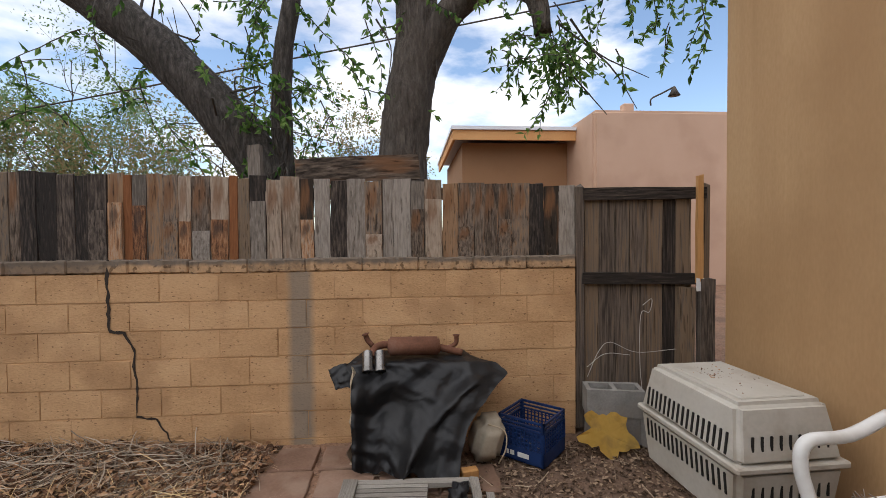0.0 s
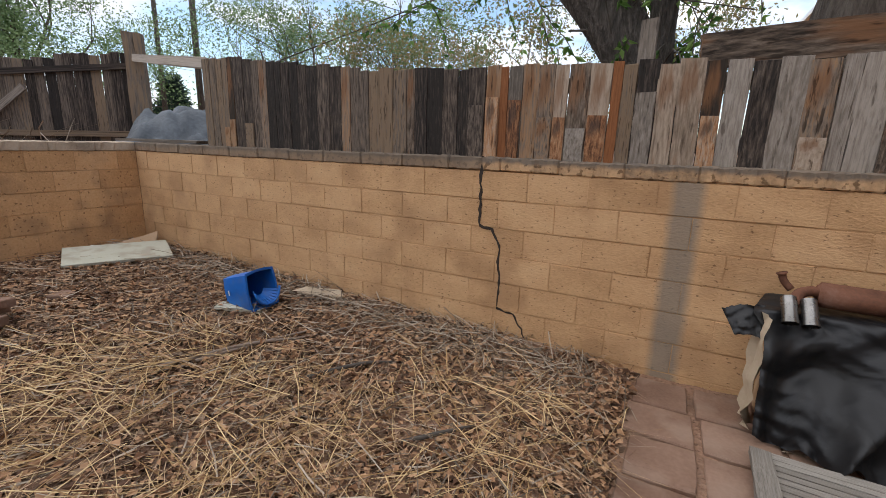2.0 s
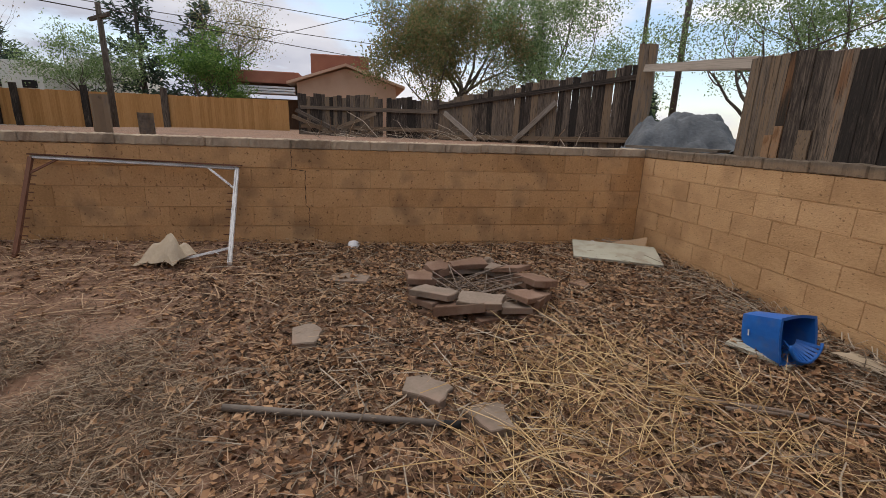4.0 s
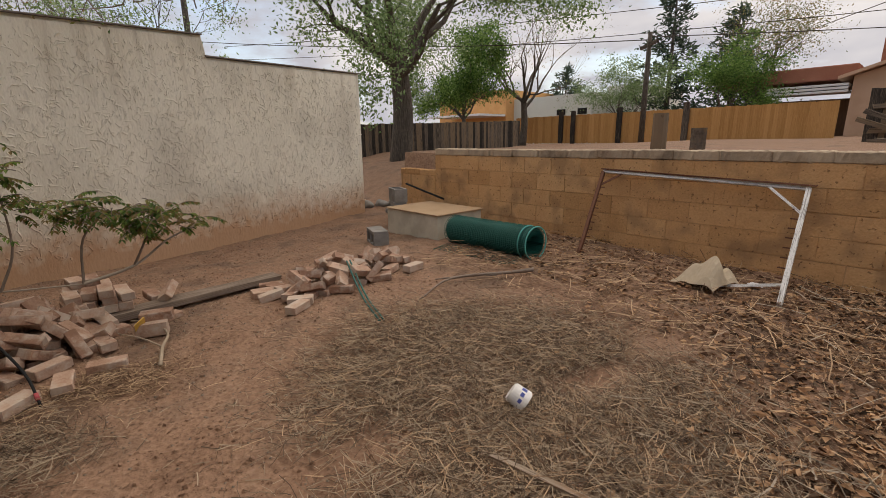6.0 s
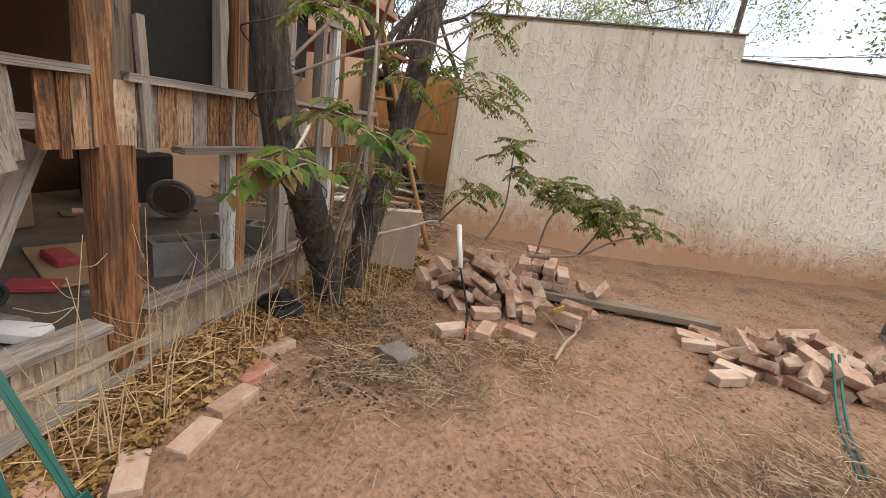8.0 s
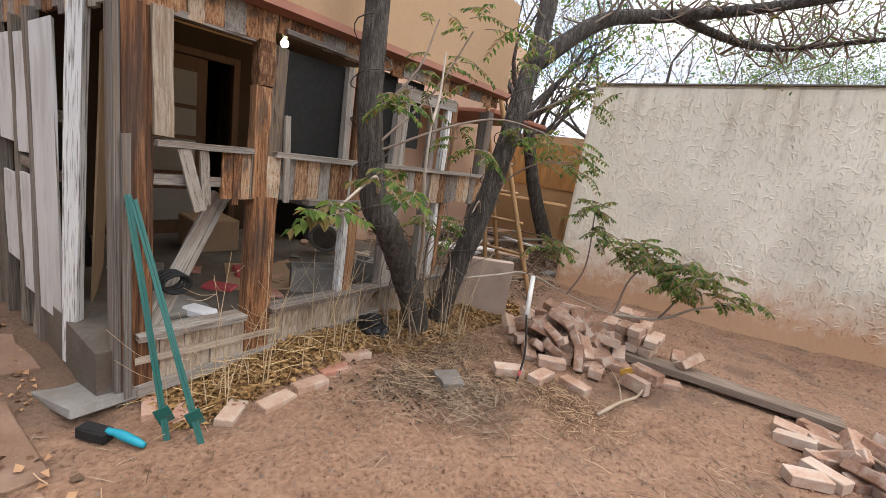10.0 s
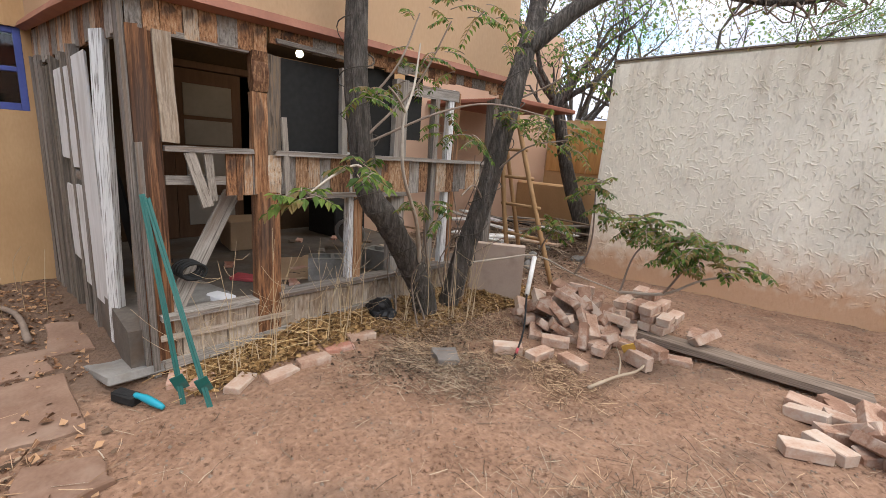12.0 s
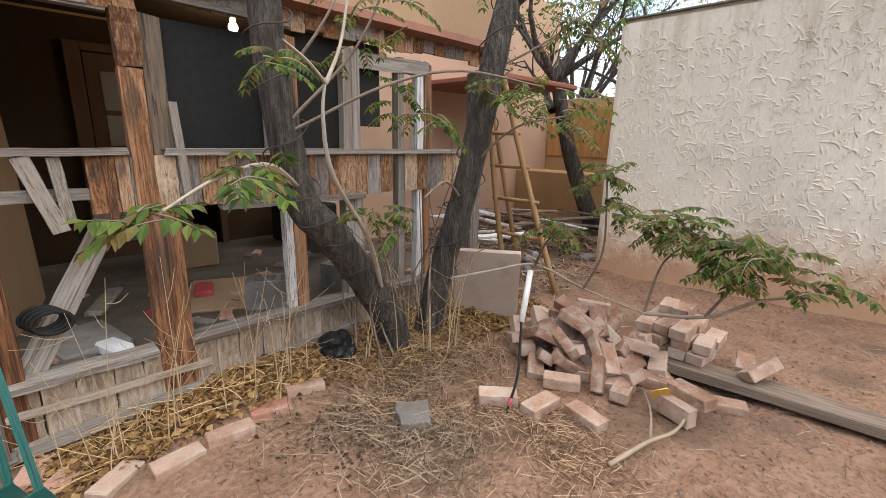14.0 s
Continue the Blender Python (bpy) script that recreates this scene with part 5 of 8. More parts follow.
conifer("small dark conifer beyond the gap", -24.0, 15.6, 1.2, 3.2, 0.8, 34)


def sprig(lv, tb, p, d, n, length, rng, leaf=0.06, droop=0.25):
    """A hanging twig with alternate leaves."""
    q, dd = Vector(p), Vector(d).normalized()
    pts = [q.copy()]
    for k in range(n):
        dd = (dd + Vector((0, 0, -droop * 0.3)) + rand_dir(rng) * 0.22).normalized()
        q = q + dd * (length / n)
        pts.append(q.copy())
        for _ in range(2):
            lv.add(q, dd * 0.4 + rand_dir(rng) + Vector((0, 0, -0.5)), rand_dir(rng), leaf * rng.uniform(0.7, 1.3), leaf * 0.45)
    tb.add(pts, taper(len(pts), 0.006, 0.002), 3, cap=False)


def north_trees():
    rng = random.Random(71)
    t = thing("elm_tree", "old elm with thick dark leaning trunk behind fence", "tree")
    tb, lv, tw = Tubes(), Leaves(), Tubes()
    P = bend([(-0.35, 4.6, 0.2), (-0.45, 4.55, 1.5), (-0.72, 4.5, 2.2), (-1.42, 4.5, 3.02), (-2.2, 4.5, 3.62), (-3.4, 4.5, 4.3)], 6)
    tb.add(P, taper(len(P), 0.24, 0.15), 14, rough=0.07, rng=rng)
    Q = bend([(-0.42, 4.62, 1.4), (-0.47, 4.45, 2.2), (-0.44, 4.4, 3.0), (-0.32, 4.4, 3.7), (-0.1, 4.3, 4.8)], 5)
    tb.add(Q, taper(len(Q), 0.10, 0.06), 10, rough=0.07, rng=rng)
    tb.make("trunk", M["bark"], t)
    for _ in range(70):
        b = Vector((rng.uniform(-2.6, 0.35), rng.uniform(4.0, 4.9), rng.uniform(2.4, 4.4)))
        sprig(lv, tw, b, rand_dir(rng) + Vector((0, 0, -0.3)), 9, rng.uniform(0.35, 0.8), rng, 0.075)
    for _ in range(40):
        b = Vector((-0.45 + rng.gauss(0, 0.16), 4.35 + rng.gauss(0, 0.15), rng.uniform(2.1, 3.6)))
        sprig(lv, tw, b, rand_dir(rng) + Vector((0, 0, -0.4)), 7, rng.uniform(0.15, 0.4), rng, 0.075)
    for _ in range(40):
        k = rng.randrange(8, len(P) - 2)
        b = Vector(P[k]) + rand_dir(rng) * 0.15
        tw.add(bend([b, b + rand_dir(rng) * 0.3 + Vector((0.1, 0, 0.15)), b + rand_dir(rng) * 0.6 + Vector((0.2, 0, 0.1))], 3), [0.012, 0.01, 0.008, 0.006, 0.005, 0.004, 0.003], 4, cap=False)
    lv.make("crown", M["leaf"], t)
    tagged(tw.make("twig_spray", M["twig_dark"], t), kind="stuff")
    t = thing("elm_tree", "old elm with upright furrowed trunk forking above fence", "tree")
    tb, lv, tw = Tubes(), Leaves(), Tubes()
    P = bend([(0.52, 4.35, 0.2), (0.54, 4.38, 1.9), (0.60, 4.4, 2.6), (0.70, 4.42, 3.3), (0.66, 4.4, 4.4)], 6)
    tb.add(P, taper(len(P), 0.235, 0.17), 16, rough=0.08, rng=rng)
    Q = bend([(0.72, 4.42, 2.9), (0.95, 4.3, 3.35), (1.3, 4.2, 3.55), (1.62, 4.1, 3.45), (1.7, 4.05, 3.1)], 5)
    tb.add(Q, taper(len(Q), 0.14, 0.07), 12, rough=0.08, rng=rng)
    R = bend([(1.4, 4.2, 3.55), (2.3, 4.0, 3.7), (3.4, 3.9, 3.9)], 4)
    tb.add(R, taper(len(R), 0.08, 0.04), 8)
    tb.make("trunk", M["bark_grey"], t)
    for c, n, s in (((1.75, 4.05, 3.0), 46, 0.16), ((2.4, 4.0, 3.6), 26, 0.28), ((1.5, 4.1, 3.75), 26, 0.3), ((3.0, 3.95, 3.75), 30, 0.3), ((0.35, 4.2, 3.6), 16, 0.2)):
        for _ in range(n):
            b = Vector(c) + Vector((rng.gauss(0, s), rng.gauss(0, s), rng.gauss(0, s * 0.8)))
            sprig(lv, tw, b, rand_dir(rng) + Vector((0, 0, -0.9)), 7, rng.uniform(0.2, 0.5), rng, 0.075)
    for c, e in (((0.9, 4.3, 3.2), (0.85, 4.2, 2.8)), ((1.8, 4.05, 3.2), (2.45, 4.0, 2.5)), ((1.9, 4.0, 3.2), (2.55, 4.0, 2.75)), ((1.7, 4.0, 3.0), (2.2, 4.0, 2.45)), ((0.35, 4.3, 3.3), (0.45, 4.2, 2.75))):
        c, e = Vector(c), Vector(e)
        pts = bend([c, c.lerp(e, 0.5) + rand_dir(rng) * 0.1, e], 4)
        tw.add(pts, taper(len(pts), 0.011, 0.003), 4, cap=False)
    lv.make("crown", M["leaf"], t)
    tagged(tw.make("twig_spray", M["twig_dark"], t), kind="stuff")


north_trees()


def pinnate(lv, tb, p, d, length, rng, pairs=8, leaflet=0.06):
    """One feather-shaped leaf of the tree of heaven."""
    d = Vector(d).normalized()
    side = d.cross(Vector((0, 0, 1)))
    side = side.normalized() if side.length > 0.1 else Vector((1, 0, 0))
    q = Vector(p)
    pts = [q.copy()]
    dd = d.copy()
    for k in range(pairs):
        dd = (dd + Vector((0, 0, -0.11)) + rand_dir(rng) * 0.07).normalized()
        q = q + dd * (length / pairs)
        pts.append(q.copy())
        if k > 0:
            for s in (-1, 1):
                l = leaflet * (1.0 - 0.35 * k / pairs) * rng.uniform(0.85, 1.15)
                lv.add(q, side * s + dd * 0.45 + Vector((0, 0, -0.45)) + rand_dir(rng) * 0.15, Vector((0, 0, 1)) + rand_dir(rng) * 0.3, l, l * 0.46, 0.15)
    lv.add(q, dd, Vector((0, 0, 1)), leaflet * 0.7, leaflet * 0.3)
    tb.add(pts, taper(len(pts), 0.004, 0.0015), 3, cap=False)


def porch_tree():
    rng = random.Random(83)
    t = thing("tree_of_heaven", "two dark trunks with green pinnate leaves beside porch", "tree")
    tb, lv, tw, br = Tubes(), Leaves(), Tubes(), Tubes()
    A = bend([(0.04, -3.16, 0.0), (0.05, -3.05, 0.37), (0.03, -2.84, 0.71), (0.0, -2.62, 1.0), (0.02, -2.49, 1.17), (0.07, -2.43, 1.63), (0.08, -2.40, 2.0), (0.10, -2.4, 2.6), (0.0, -2.2, 3.4)], 6)
    tb.add(A, taper(len(A), 0.105, 0.064), 14, rough=0.05, rng=rng)
    B = bend([(0.06, -3.36, 0.05), (-0.02, -3.44, 0.6), (-0.12, -3.53, 1.1), (-0.19, -3.62, 1.64), (-0.20, -3.74, 2.12), (-0.16, -3.95, 2.6), (-0.1, -4.1, 3.2)], 6)
    tb.add(B, taper(len(B), 0.09, 0.07), 14, rough=0.05, rng=rng)
    C = bend([(-0.18, -3.8, 2.3), (-0.5, -4.3, 2.78), (-0.9, -4.8, 2.95), (-1.7, -5.0, 3.05), (-2.9, -5.2, 3.3)], 6)
    tb.add(C, taper(len(C), 0.075, 0.03), 10, rough=0.05, rng=rng)
    C2 = bend([(-0.9, -4.8, 2.95), (-1.5, -5.4, 2.85), (-2.1, -5.9, 3.0), (-3.2, -6.2, 3.2)], 5)
    tb.add(C2, taper(len(C2), 0.04, 0.015), 8)
    tb.make("trunk", M["bark"], t)
    for base in (C, C2):
        for _ in range(60):
            k = rng.randrange(4, len(base))
            p = Vector(base[k])
            pts = bend([p, p + rand_dir(rng) * 0.25 + Vector((0, 0, 0.1)), p + rand_dir(rng) * 0.6 + Vector((0, 0, 0.25))], 3)
            tw.add(pts, taper(len(pts), 0.012, 0.003), 4, cap=False)
            for _ in range(3):
                lv.add(pts[-1] + rand_dir(rng) * 0.08, rand_dir(rng), rand_dir(rng), 0.05, 0.02)
    # wire wound round the trunks
    wire = Tubes()
    for path, r0 in ((A, 0.118), (B, 0.11)):
        pts = []
        for k in range(12, len(path) * 4 - 40):
            i = k / 4
            a = k * 0.42
            p = Vector(path[int(i)]).lerp(Vector(path[min(int(i) + 1, len(path) - 1)]), i % 1)
            pts.append(p + Vector((math.cos(a), math.sin(a), 0.1 * math.sin(k))) * r0)
        wire.add(pts, 0.004, 4, cap=False)
    wire.make("light_string", M["twig_dark"], t, "dark string of lights wound on trunks")
    # low branch that reaches towards the stucco building
    runs = [
        [(0.0, -3.35, 0.55), (-0.25, -3.7, 0.62), (-0.4, -4.0, 0.64), (-0.8, -3.95, 0.58), (-1.2, -3.9, 0.55)],
        [(-1.2, -3.9, 0.55), (-1.5, -3.9, 0.62), (-1.72, -3.86, 0.78), (-1.94, -3.82, 0.88)],
        [(-0.8, -3.95, 0.58), (-0.9, -3.95, 0.85), (-0.9, -3.9, 1.3)],
        [(-0.4, -4.0, 0.64), (-0.55, -3.85, 0.82), (-0.70, -3.72, 0.98)],
        [(-1.2, -3.9, 0.55), (-1.25, -3.95, 0.85), (-1.42, -3.97, 1.03)],
        [(-1.5, -3.9, 0.62), (-1.6, -3.88, 0.82), (-1.66, -3.86, 0.98)],
        [(0.02, -3.0, 0.5), (-0.2, -2.75, 0.95), (-0.42, -2.42, 1.32), (-0.46, -2.36, 1.55), (-0.44, -2.39, 1.70)],
        [(-0.44, -2.39, 1.68), (-0.52, -2.27, 1.74), (-0.59, -2.15, 1.78)],
        [(-0.44, -2.39, 1.68), (-0.38, -2.5, 1.85), (-0.3, -2.6, 2.1)],
        [(0.0, -2.45, 1.5), (-0.28, -2.8, 1.72), (-0.4, -3.2, 1.82), (-0.55, -3.7, 1.78)],
        [(0.05, -2.42, 1.7), (-0.1, -2.6, 2.0), (-0.05, -2.8, 2.35)],
        [(0.0, -2.45, 1.55), (-0.12, -2.75, 1.9), (-0.25, -2.9, 2.3)],
        [(-0.15, -3.55, 1.3), (-0.45, -3.6, 1.55), (-0.7, -3.75, 1.62)],
        [(-0.19, -3.7, 1.9), (-0.4, -3.9, 2.05), (-0.6, -4.1, 2.25)],
        [(-0.12, -3.53, 1.1), (-0.3, -3.2, 1.25), (-0.45, -2.9, 1.2)],
        [(0.03, -2.52, 1.2), (-0.22, -2.25, 1.36), (-0.42, -1.98, 1.34), (-0.50, -1.76, 1.24)],
        [(0.02, -3.1, 0.5), (-0.12, -2.9, 0.85), (-0.28, -2.73, 1.08)],
    ]
    for k, r in enumerate(runs):
        pts = bend(r, 5)
        Tubes().add(pts, taper(len(pts), 0.012 if k in (0, 1) else 0.016 if k == 6 else 0.011 if k == 15 else 0.009, 0.005), 6, cap=False).make("branch", M["twig_pale"] if k in (0, 1, 6, 7, 8, 15) else M["twig"], t, "pale grey lower branch")
    for c, n, s, L in (((-1.64, -3.86, 1.0), 20, 0.08, 0.15), ((-1.90, -3.82, 0.90), 7, 0.05, 0.13), ((-1.54, -3.9, 0.93), 13, 0.08, 0.15), ((-1.30, -3.95, 1.07), 9, 0.06, 0.15), ((-0.93, -3.9, 1.14), 6, 0.05, 0.15), ((-1.42, -3.97, 1.03), 10, 0.07, 0.17), ((-0.70, -3.72, 1.00), 8, 0.06, 0.17), ((-0.90, -3.9, 1.32), 8, 0.06, 0.17), ((-1.16, -3.95, 1.04), 8, 0.06, 0.17),
                       ((-0.50, -1.73, 1.24), 5, 0.03, 0.15), ((-0.66, -1.97, 1.37), 3, 0.03, 0.12), ((-0.42, -2.10, 1.40), 4, 0.04, 0.13), ((-0.27, -2.28, 1.77), 5, 0.05, 0.15), ((0.0, -2.85, 2.0), 7, 0.16, 0.2), ((-0.25, -3.0, 2.3), 12, 0.18, 0.22),
                       ((-0.62, -3.75, 1.65), 12, 0.12, 0.26), ((-0.62, -4.1, 2.25), 12, 0.15, 0.26), ((-0.35, -2.93, 1.59), 7, 0.09, 0.2), ((-0.5, -3.6, 1.75), 9, 0.1, 0.25), ((-0.28, -2.73, 1.10), 6, 0.06, 0.16)):
        for _ in range(int(n * 1.6)):
            p = Vector(c) + Vector((rng.gauss(0, s), rng.gauss(0, s), rng.gauss(0, s * 0.6)))
            a = rng.uniform(0, 6.283)
            broad = c[1] > -2.2
            pinnate(lv, tw, p, (math.cos(a), math.sin(a), rng.uniform(-0.2, 0.6)), L * rng.uniform(0.75, 1.25), rng, *((5, 0.085) if broad else (8, 0.06)))
    lv.make("crown", M["leaf_sumac"], t)
    tagged(tw.make("twig_stem", M["twig"], t), kind="stuff")
    # bare stems of suckers round the base
    st = Tubes()
    for _ in range(16):
        x, y = rng.uniform(-0.25, 0.25), rng.uniform(-3.7, -2.7)
        b = Vector((x, y, ground_z(x, y)))
        pts = bend([b, b + Vector((rng.uniform(-0.1, 0.1), rng.uniform(-0.1, 0.1), 0.4)), b + Vector((rng.uniform(-0.3, 0.2), rng.uniform(-0.3, 0.3), rng.uniform(0.6, 1.3)))], 4)
        st.add(pts, taper(len(pts), 0.008, 0.003), 4, cap=False)
    tagged(st.make("sucker_stem", M["twig"], t), kind="stuff")


porch_tree()


# ---- litter on the ground ----
def ribbons(name, label, n, sample, length, width, material, lift=(0.004, 0.03), tilt=0.18, curl=0.25, seed=1, parent=None, heading=None):
    """Loose straws and stalks, each a bent strip lying on the soil."""
    rng = random.Random(seed)
    v, f = [], []
    for _ in range(n):
        x, y = sample(rng)
        L, w = rng.uniform(*length), rng.uniform(*width)
        a = rng.uniform(0, 6.283) if heading is None else rng.gauss(heading, 0.7)
        t = abs(rng.gauss(0, tilt))
        z = ground_z(x, y) + rng.uniform(*lift)
        c, s = math.cos(a), math.sin(a)
        k = rng.uniform(-curl, curl)
        b = len(v)
        for i in range(3):
            u = i / 2
            px, py = x + c * L * u - s * k * L * u * u, y + s * L * u + c * k * L * u * u
            pz = z + math.sin(t) * L * u * (1 - 0.35 * u)
            v += [(px - s * w, py + c * w, pz), (px + s * w * 0.8, py - c * w * 0.8, pz + w * 0.8)]
        f += [(b, b + 1, b + 3, b + 2), (b + 2, b + 3, b + 5, b + 4)]
    me = bpy.data.meshes.new(name)
    me.from_pydata(v, [], f)
    me.materials.append(M[material])
    ob = new(name, me)
    ob.parent = parent
    return tagged(ob, label, "litter", kind="stuff")


def flakes(name, label, n, sample, size, material, lift=(0.003, 0.03), seed=1):
    rng = random.Random(seed)
    lv = Leaves()
    for _ in range(n):
        x, y = sample(rng)
        s = rng.uniform(*size)
        d = rand_dir(rng, 0.65)
        lv.add(Vector((x, y, ground_z(x, y) + rng.uniform(*lift))), d, Vector((0, 0, 1)) + rand_dir(rng) * 0.6, s, s * rng.uniform(0.45, 0.75), rng.uniform(-0.4, 0.5))
    ob = lv.make(name, M[material], None, label, "stuff")
    return tagged(ob, category="litter")


def area(x0, x1, y0, y1, keep=None):
    def f(rng):
        while True:
            x, y = rng.uniform(x0, x1), rng.uniform(y0, y1)
            if keep is None or keep(x, y, rng):
                return x, y
    return f


def oval(cx, cy, rx, ry, edge=0.35, thin=-0.22):
    def f(rng):
        while True:
            a, r = rng.uniform(0, 6.283), math.sqrt(rng.random()) * (1 + rng.gauss(0, edge * 0.35))
            x, y = cx + math.cos(a) * r * rx, cy + math.sin(a) * r * ry
            if noise.noise(Vector((x * 2.2, y * 2.2, 7))) + rng.gauss(0, 0.12) > thin:
                return x, y
    return f


def in_mulch(x, y, rng):
    if (x + 4.2) ** 2 + (y - 1.35) ** 2 < 0.2:
        return False
    if x > -0.32 and y > 2.2:
        return False
    k = S((y + 1.1) / 1.6)
    return rng.random() < k * (0.55 + 0.45 * S(noise.noise(Vector((x * 1.4, y * 1.4, 2))) + 0.6))


MULCH = area(-5.68, 0.35, -1.0, 3.70, in_mulch)
flakes("dry_leaves", "brown dry fallen leaves over the yard", 38000, MULCH, (0.022, 0.062), "dryleaf", (0.002, 0.045), 101)
flakes("dry_leaves", "dark rotted leaves under the yard litter", 16000, MULCH, (0.03, 0.07), "dryleaf_old", (0.0, 0.02), 100)
ribbons("dry_stalks", "tangled dry straw and stalks over the yard", 14000, MULCH, (0.05, 0.24), (0.001, 0.0024), "straw", (0.008, 0.05), 0.12, seed=102)
ribbons("dry_stalks", "tangled dry twigs over the yard", 3000, MULCH, (0.06, 0.3), (0.0014, 0.004), "straw_grey", (0.01, 0.05), 0.12, seed=103)
ribbons("dry_grass", "golden dry grass lying near the fire pit", 1100, oval(-2.3, 1.75, 1.2, 0.9), (0.15, 0.5), (0.001, 0.0025), "straw_gold", (0.015, 0.06), 0.2, seed=104)
ribbons("dry_grass", "golden dry grass lying near the flagstones", 350, oval(-0.9, 2.5, 0.6, 0.8), (0.12, 0.45), (0.001, 0.0025), "straw_gold", (0.015, 0.06), 0.2, seed=105)
STRAW = oval(-2.76, -1.5, 1.02, 1.2, 0.5, -0.45)
ribbons("straw_mat", "matted brown straw over bare soil", 22000, STRAW, (0.025, 0.14), (0.0008, 0.0019), "straw_brown", (0.003, 0.055), 0.13, seed=106)
ribbons("straw_mat", "matted pale straw over bare soil", 8000, STRAW, (0.03, 0.15), (0.0008, 0.0018), "straw", (0.006, 0.06), 0.15, seed=107)
flakes("dry_leaves", "brown dry leaves among the straw", 2200, oval(-3.3, -0.7, 1.6, 1.1, 0.5), (0.02, 0.055), "dryleaf", (0.002, 0.03), 108)
ribbons("dry_stalks", "dry stalks along the west wall", 2000, area(-5.68, -3.9, -3.6, 0.4), (0.08, 0.4), (0.0014, 0.0035), "straw", (0.004, 0.05), 0.15, seed=109)
flakes("dry_leaves", "dry leaves along the west wall", 2600, area(-5.68, -4.3, -3.6, 0.4), (0.02, 0.06), "dryleaf", (0.002, 0.03), 110)
BED = area(-0.22, 0.37, -4.5, -1.35, lambda x, y, r: r.random() < S((x + 0.05 + 0.25 * S((-2.4 - y) / 0.6)) / 0.1))
flakes("dry_leaves", "golden dry leaves in the bed beside porch", 17000, BED, (0.02, 0.055), "goldleaf", (0.002, 0.03), 111)
ribbons("dry_grass", "golden dry grass in the bed beside porch", 1100, BED, (0.06, 0.24), (0.001, 0.0025), "straw_gold", (0.005, 0.04), 0.2, seed=112)
ribbons("dry_grass", "golden grass tufts round the tree trunks", 1700, oval(-0.3, -3.1, 0.48, 0.62, 0.5), (0.05, 0.24), (0.0007, 0.0016), "straw", (0.0, 0.05), 0.28, seed=113)
ribbons("straw_mat", "patch of matted grey twigs on soil", 1200, oval(-0.85, -2.66, 0.32, 0.34, 0.7), (0.02, 0.13), (0.0008, 0.0018), "straw_brown", (0.003, 0.05), 0.15, seed=114)
ribbons("straw_mat", "patch of dry grass near scattered bricks", 1300, oval(-1.1, -3.0, 0.45, 0.28, 0.7), (0.02, 0.13), (0.0008, 0.0018), "straw", (0.003, 0.03), 0.12, seed=115)
flakes("dry_leaves", "dark crumbled leaf litter near the tree", 2200, oval(-0.38, -2.75, 0.42, 0.6, 0.6), (0.012, 0.035), "dryleaf_old", (0.001, 0.015), 132)
ribbons("dry_grass", "dull dry grass near the tree", 1100, oval(-0.38, -2.75, 0.42, 0.6, 0.6), (0.05, 0.22), (0.0007, 0.0016), "straw_brown", (0.003, 0.04), 0.2, seed=133)
ribbons("dry_stalks", "sparse dry twigs over bare soil", 3200, area(-5.4, 0.3, -6.6, -0.2), (0.015, 0.12), (0.0008, 0.0022), "straw_brown", (0.002, 0.01), 0.06, seed=116)
flakes("dry_leaves", "dark rotted leaf litter beside the crates", 12000, area(0.42, 2.85, 0.8, 3.6, lambda x, y, r: x > 0.95 or y < 2.5), (0.015, 0.04), "dryleaf_old", (0.002, 0.02), 117)
ribbons("dry_stalks", "twigs beside the crates", 1100, area(0.3, 2.85, -0.4, 3.6), (0.05, 0.25), (0.001, 0.003), "straw_brown", (0.004, 0.03), 0.1, seed=118)
flakes("dry_leaves", "leaf litter along the house wall", 2600, area(0.6, 2.85, -1.0, 0.8), (0.02, 0.05), "dryleaf", (0.002, 0.02), 119)
ribbons("dry_stalks", "dry twigs along the west wall base", 1400, area(-5.7, -0.5, 3.3, 3.72), (0.08, 0.4), (0.0014, 0.0035), "straw_grey", (0.004, 0.06), 0.15, seed=120)
ribbons("dry_grass", "dry weeds on the terrace edge", 260, area(-12.5, -8.5, -0.5, 4.6), (0.2, 0.7), (0.003, 0.008), "straw_grey", (0.0, 0.05), 0.7, seed=121)


def pebbles():
    rng = random.Random(130)
    v, f = [], []
    for _ in range(9000):
        x, y = rng.uniform(-5.4, 0.3), rng.uniform(-6.8, -0.2)
        r, z = rng.uniform(0.002, 0.012) * rng.uniform(0.5, 1) * rng.uniform(0.6, 1.4), ground_z(x, y)
        b = len(v)
        v += [(x + r, y, z), (x, y + r * rng.uniform(0.6, 1), z), (x - r, y, z), (x, y - r, z), (x + r * 0.2, y, z + r * 0.9)]
        f += [(b, b + 1, b + 4), (b + 1, b + 2, b + 4), (b + 2, b + 3, b + 4), (b + 3, b, b + 4)]
    me = bpy.data.meshes.new("pebbles")
    me.from_pydata(v, [], f)
    me.materials.append(M["flag"])
    tagged(new("pebbles", me), "small pale pebbles scattered over the soil", "pebbles", kind="stuff")


pebbles()


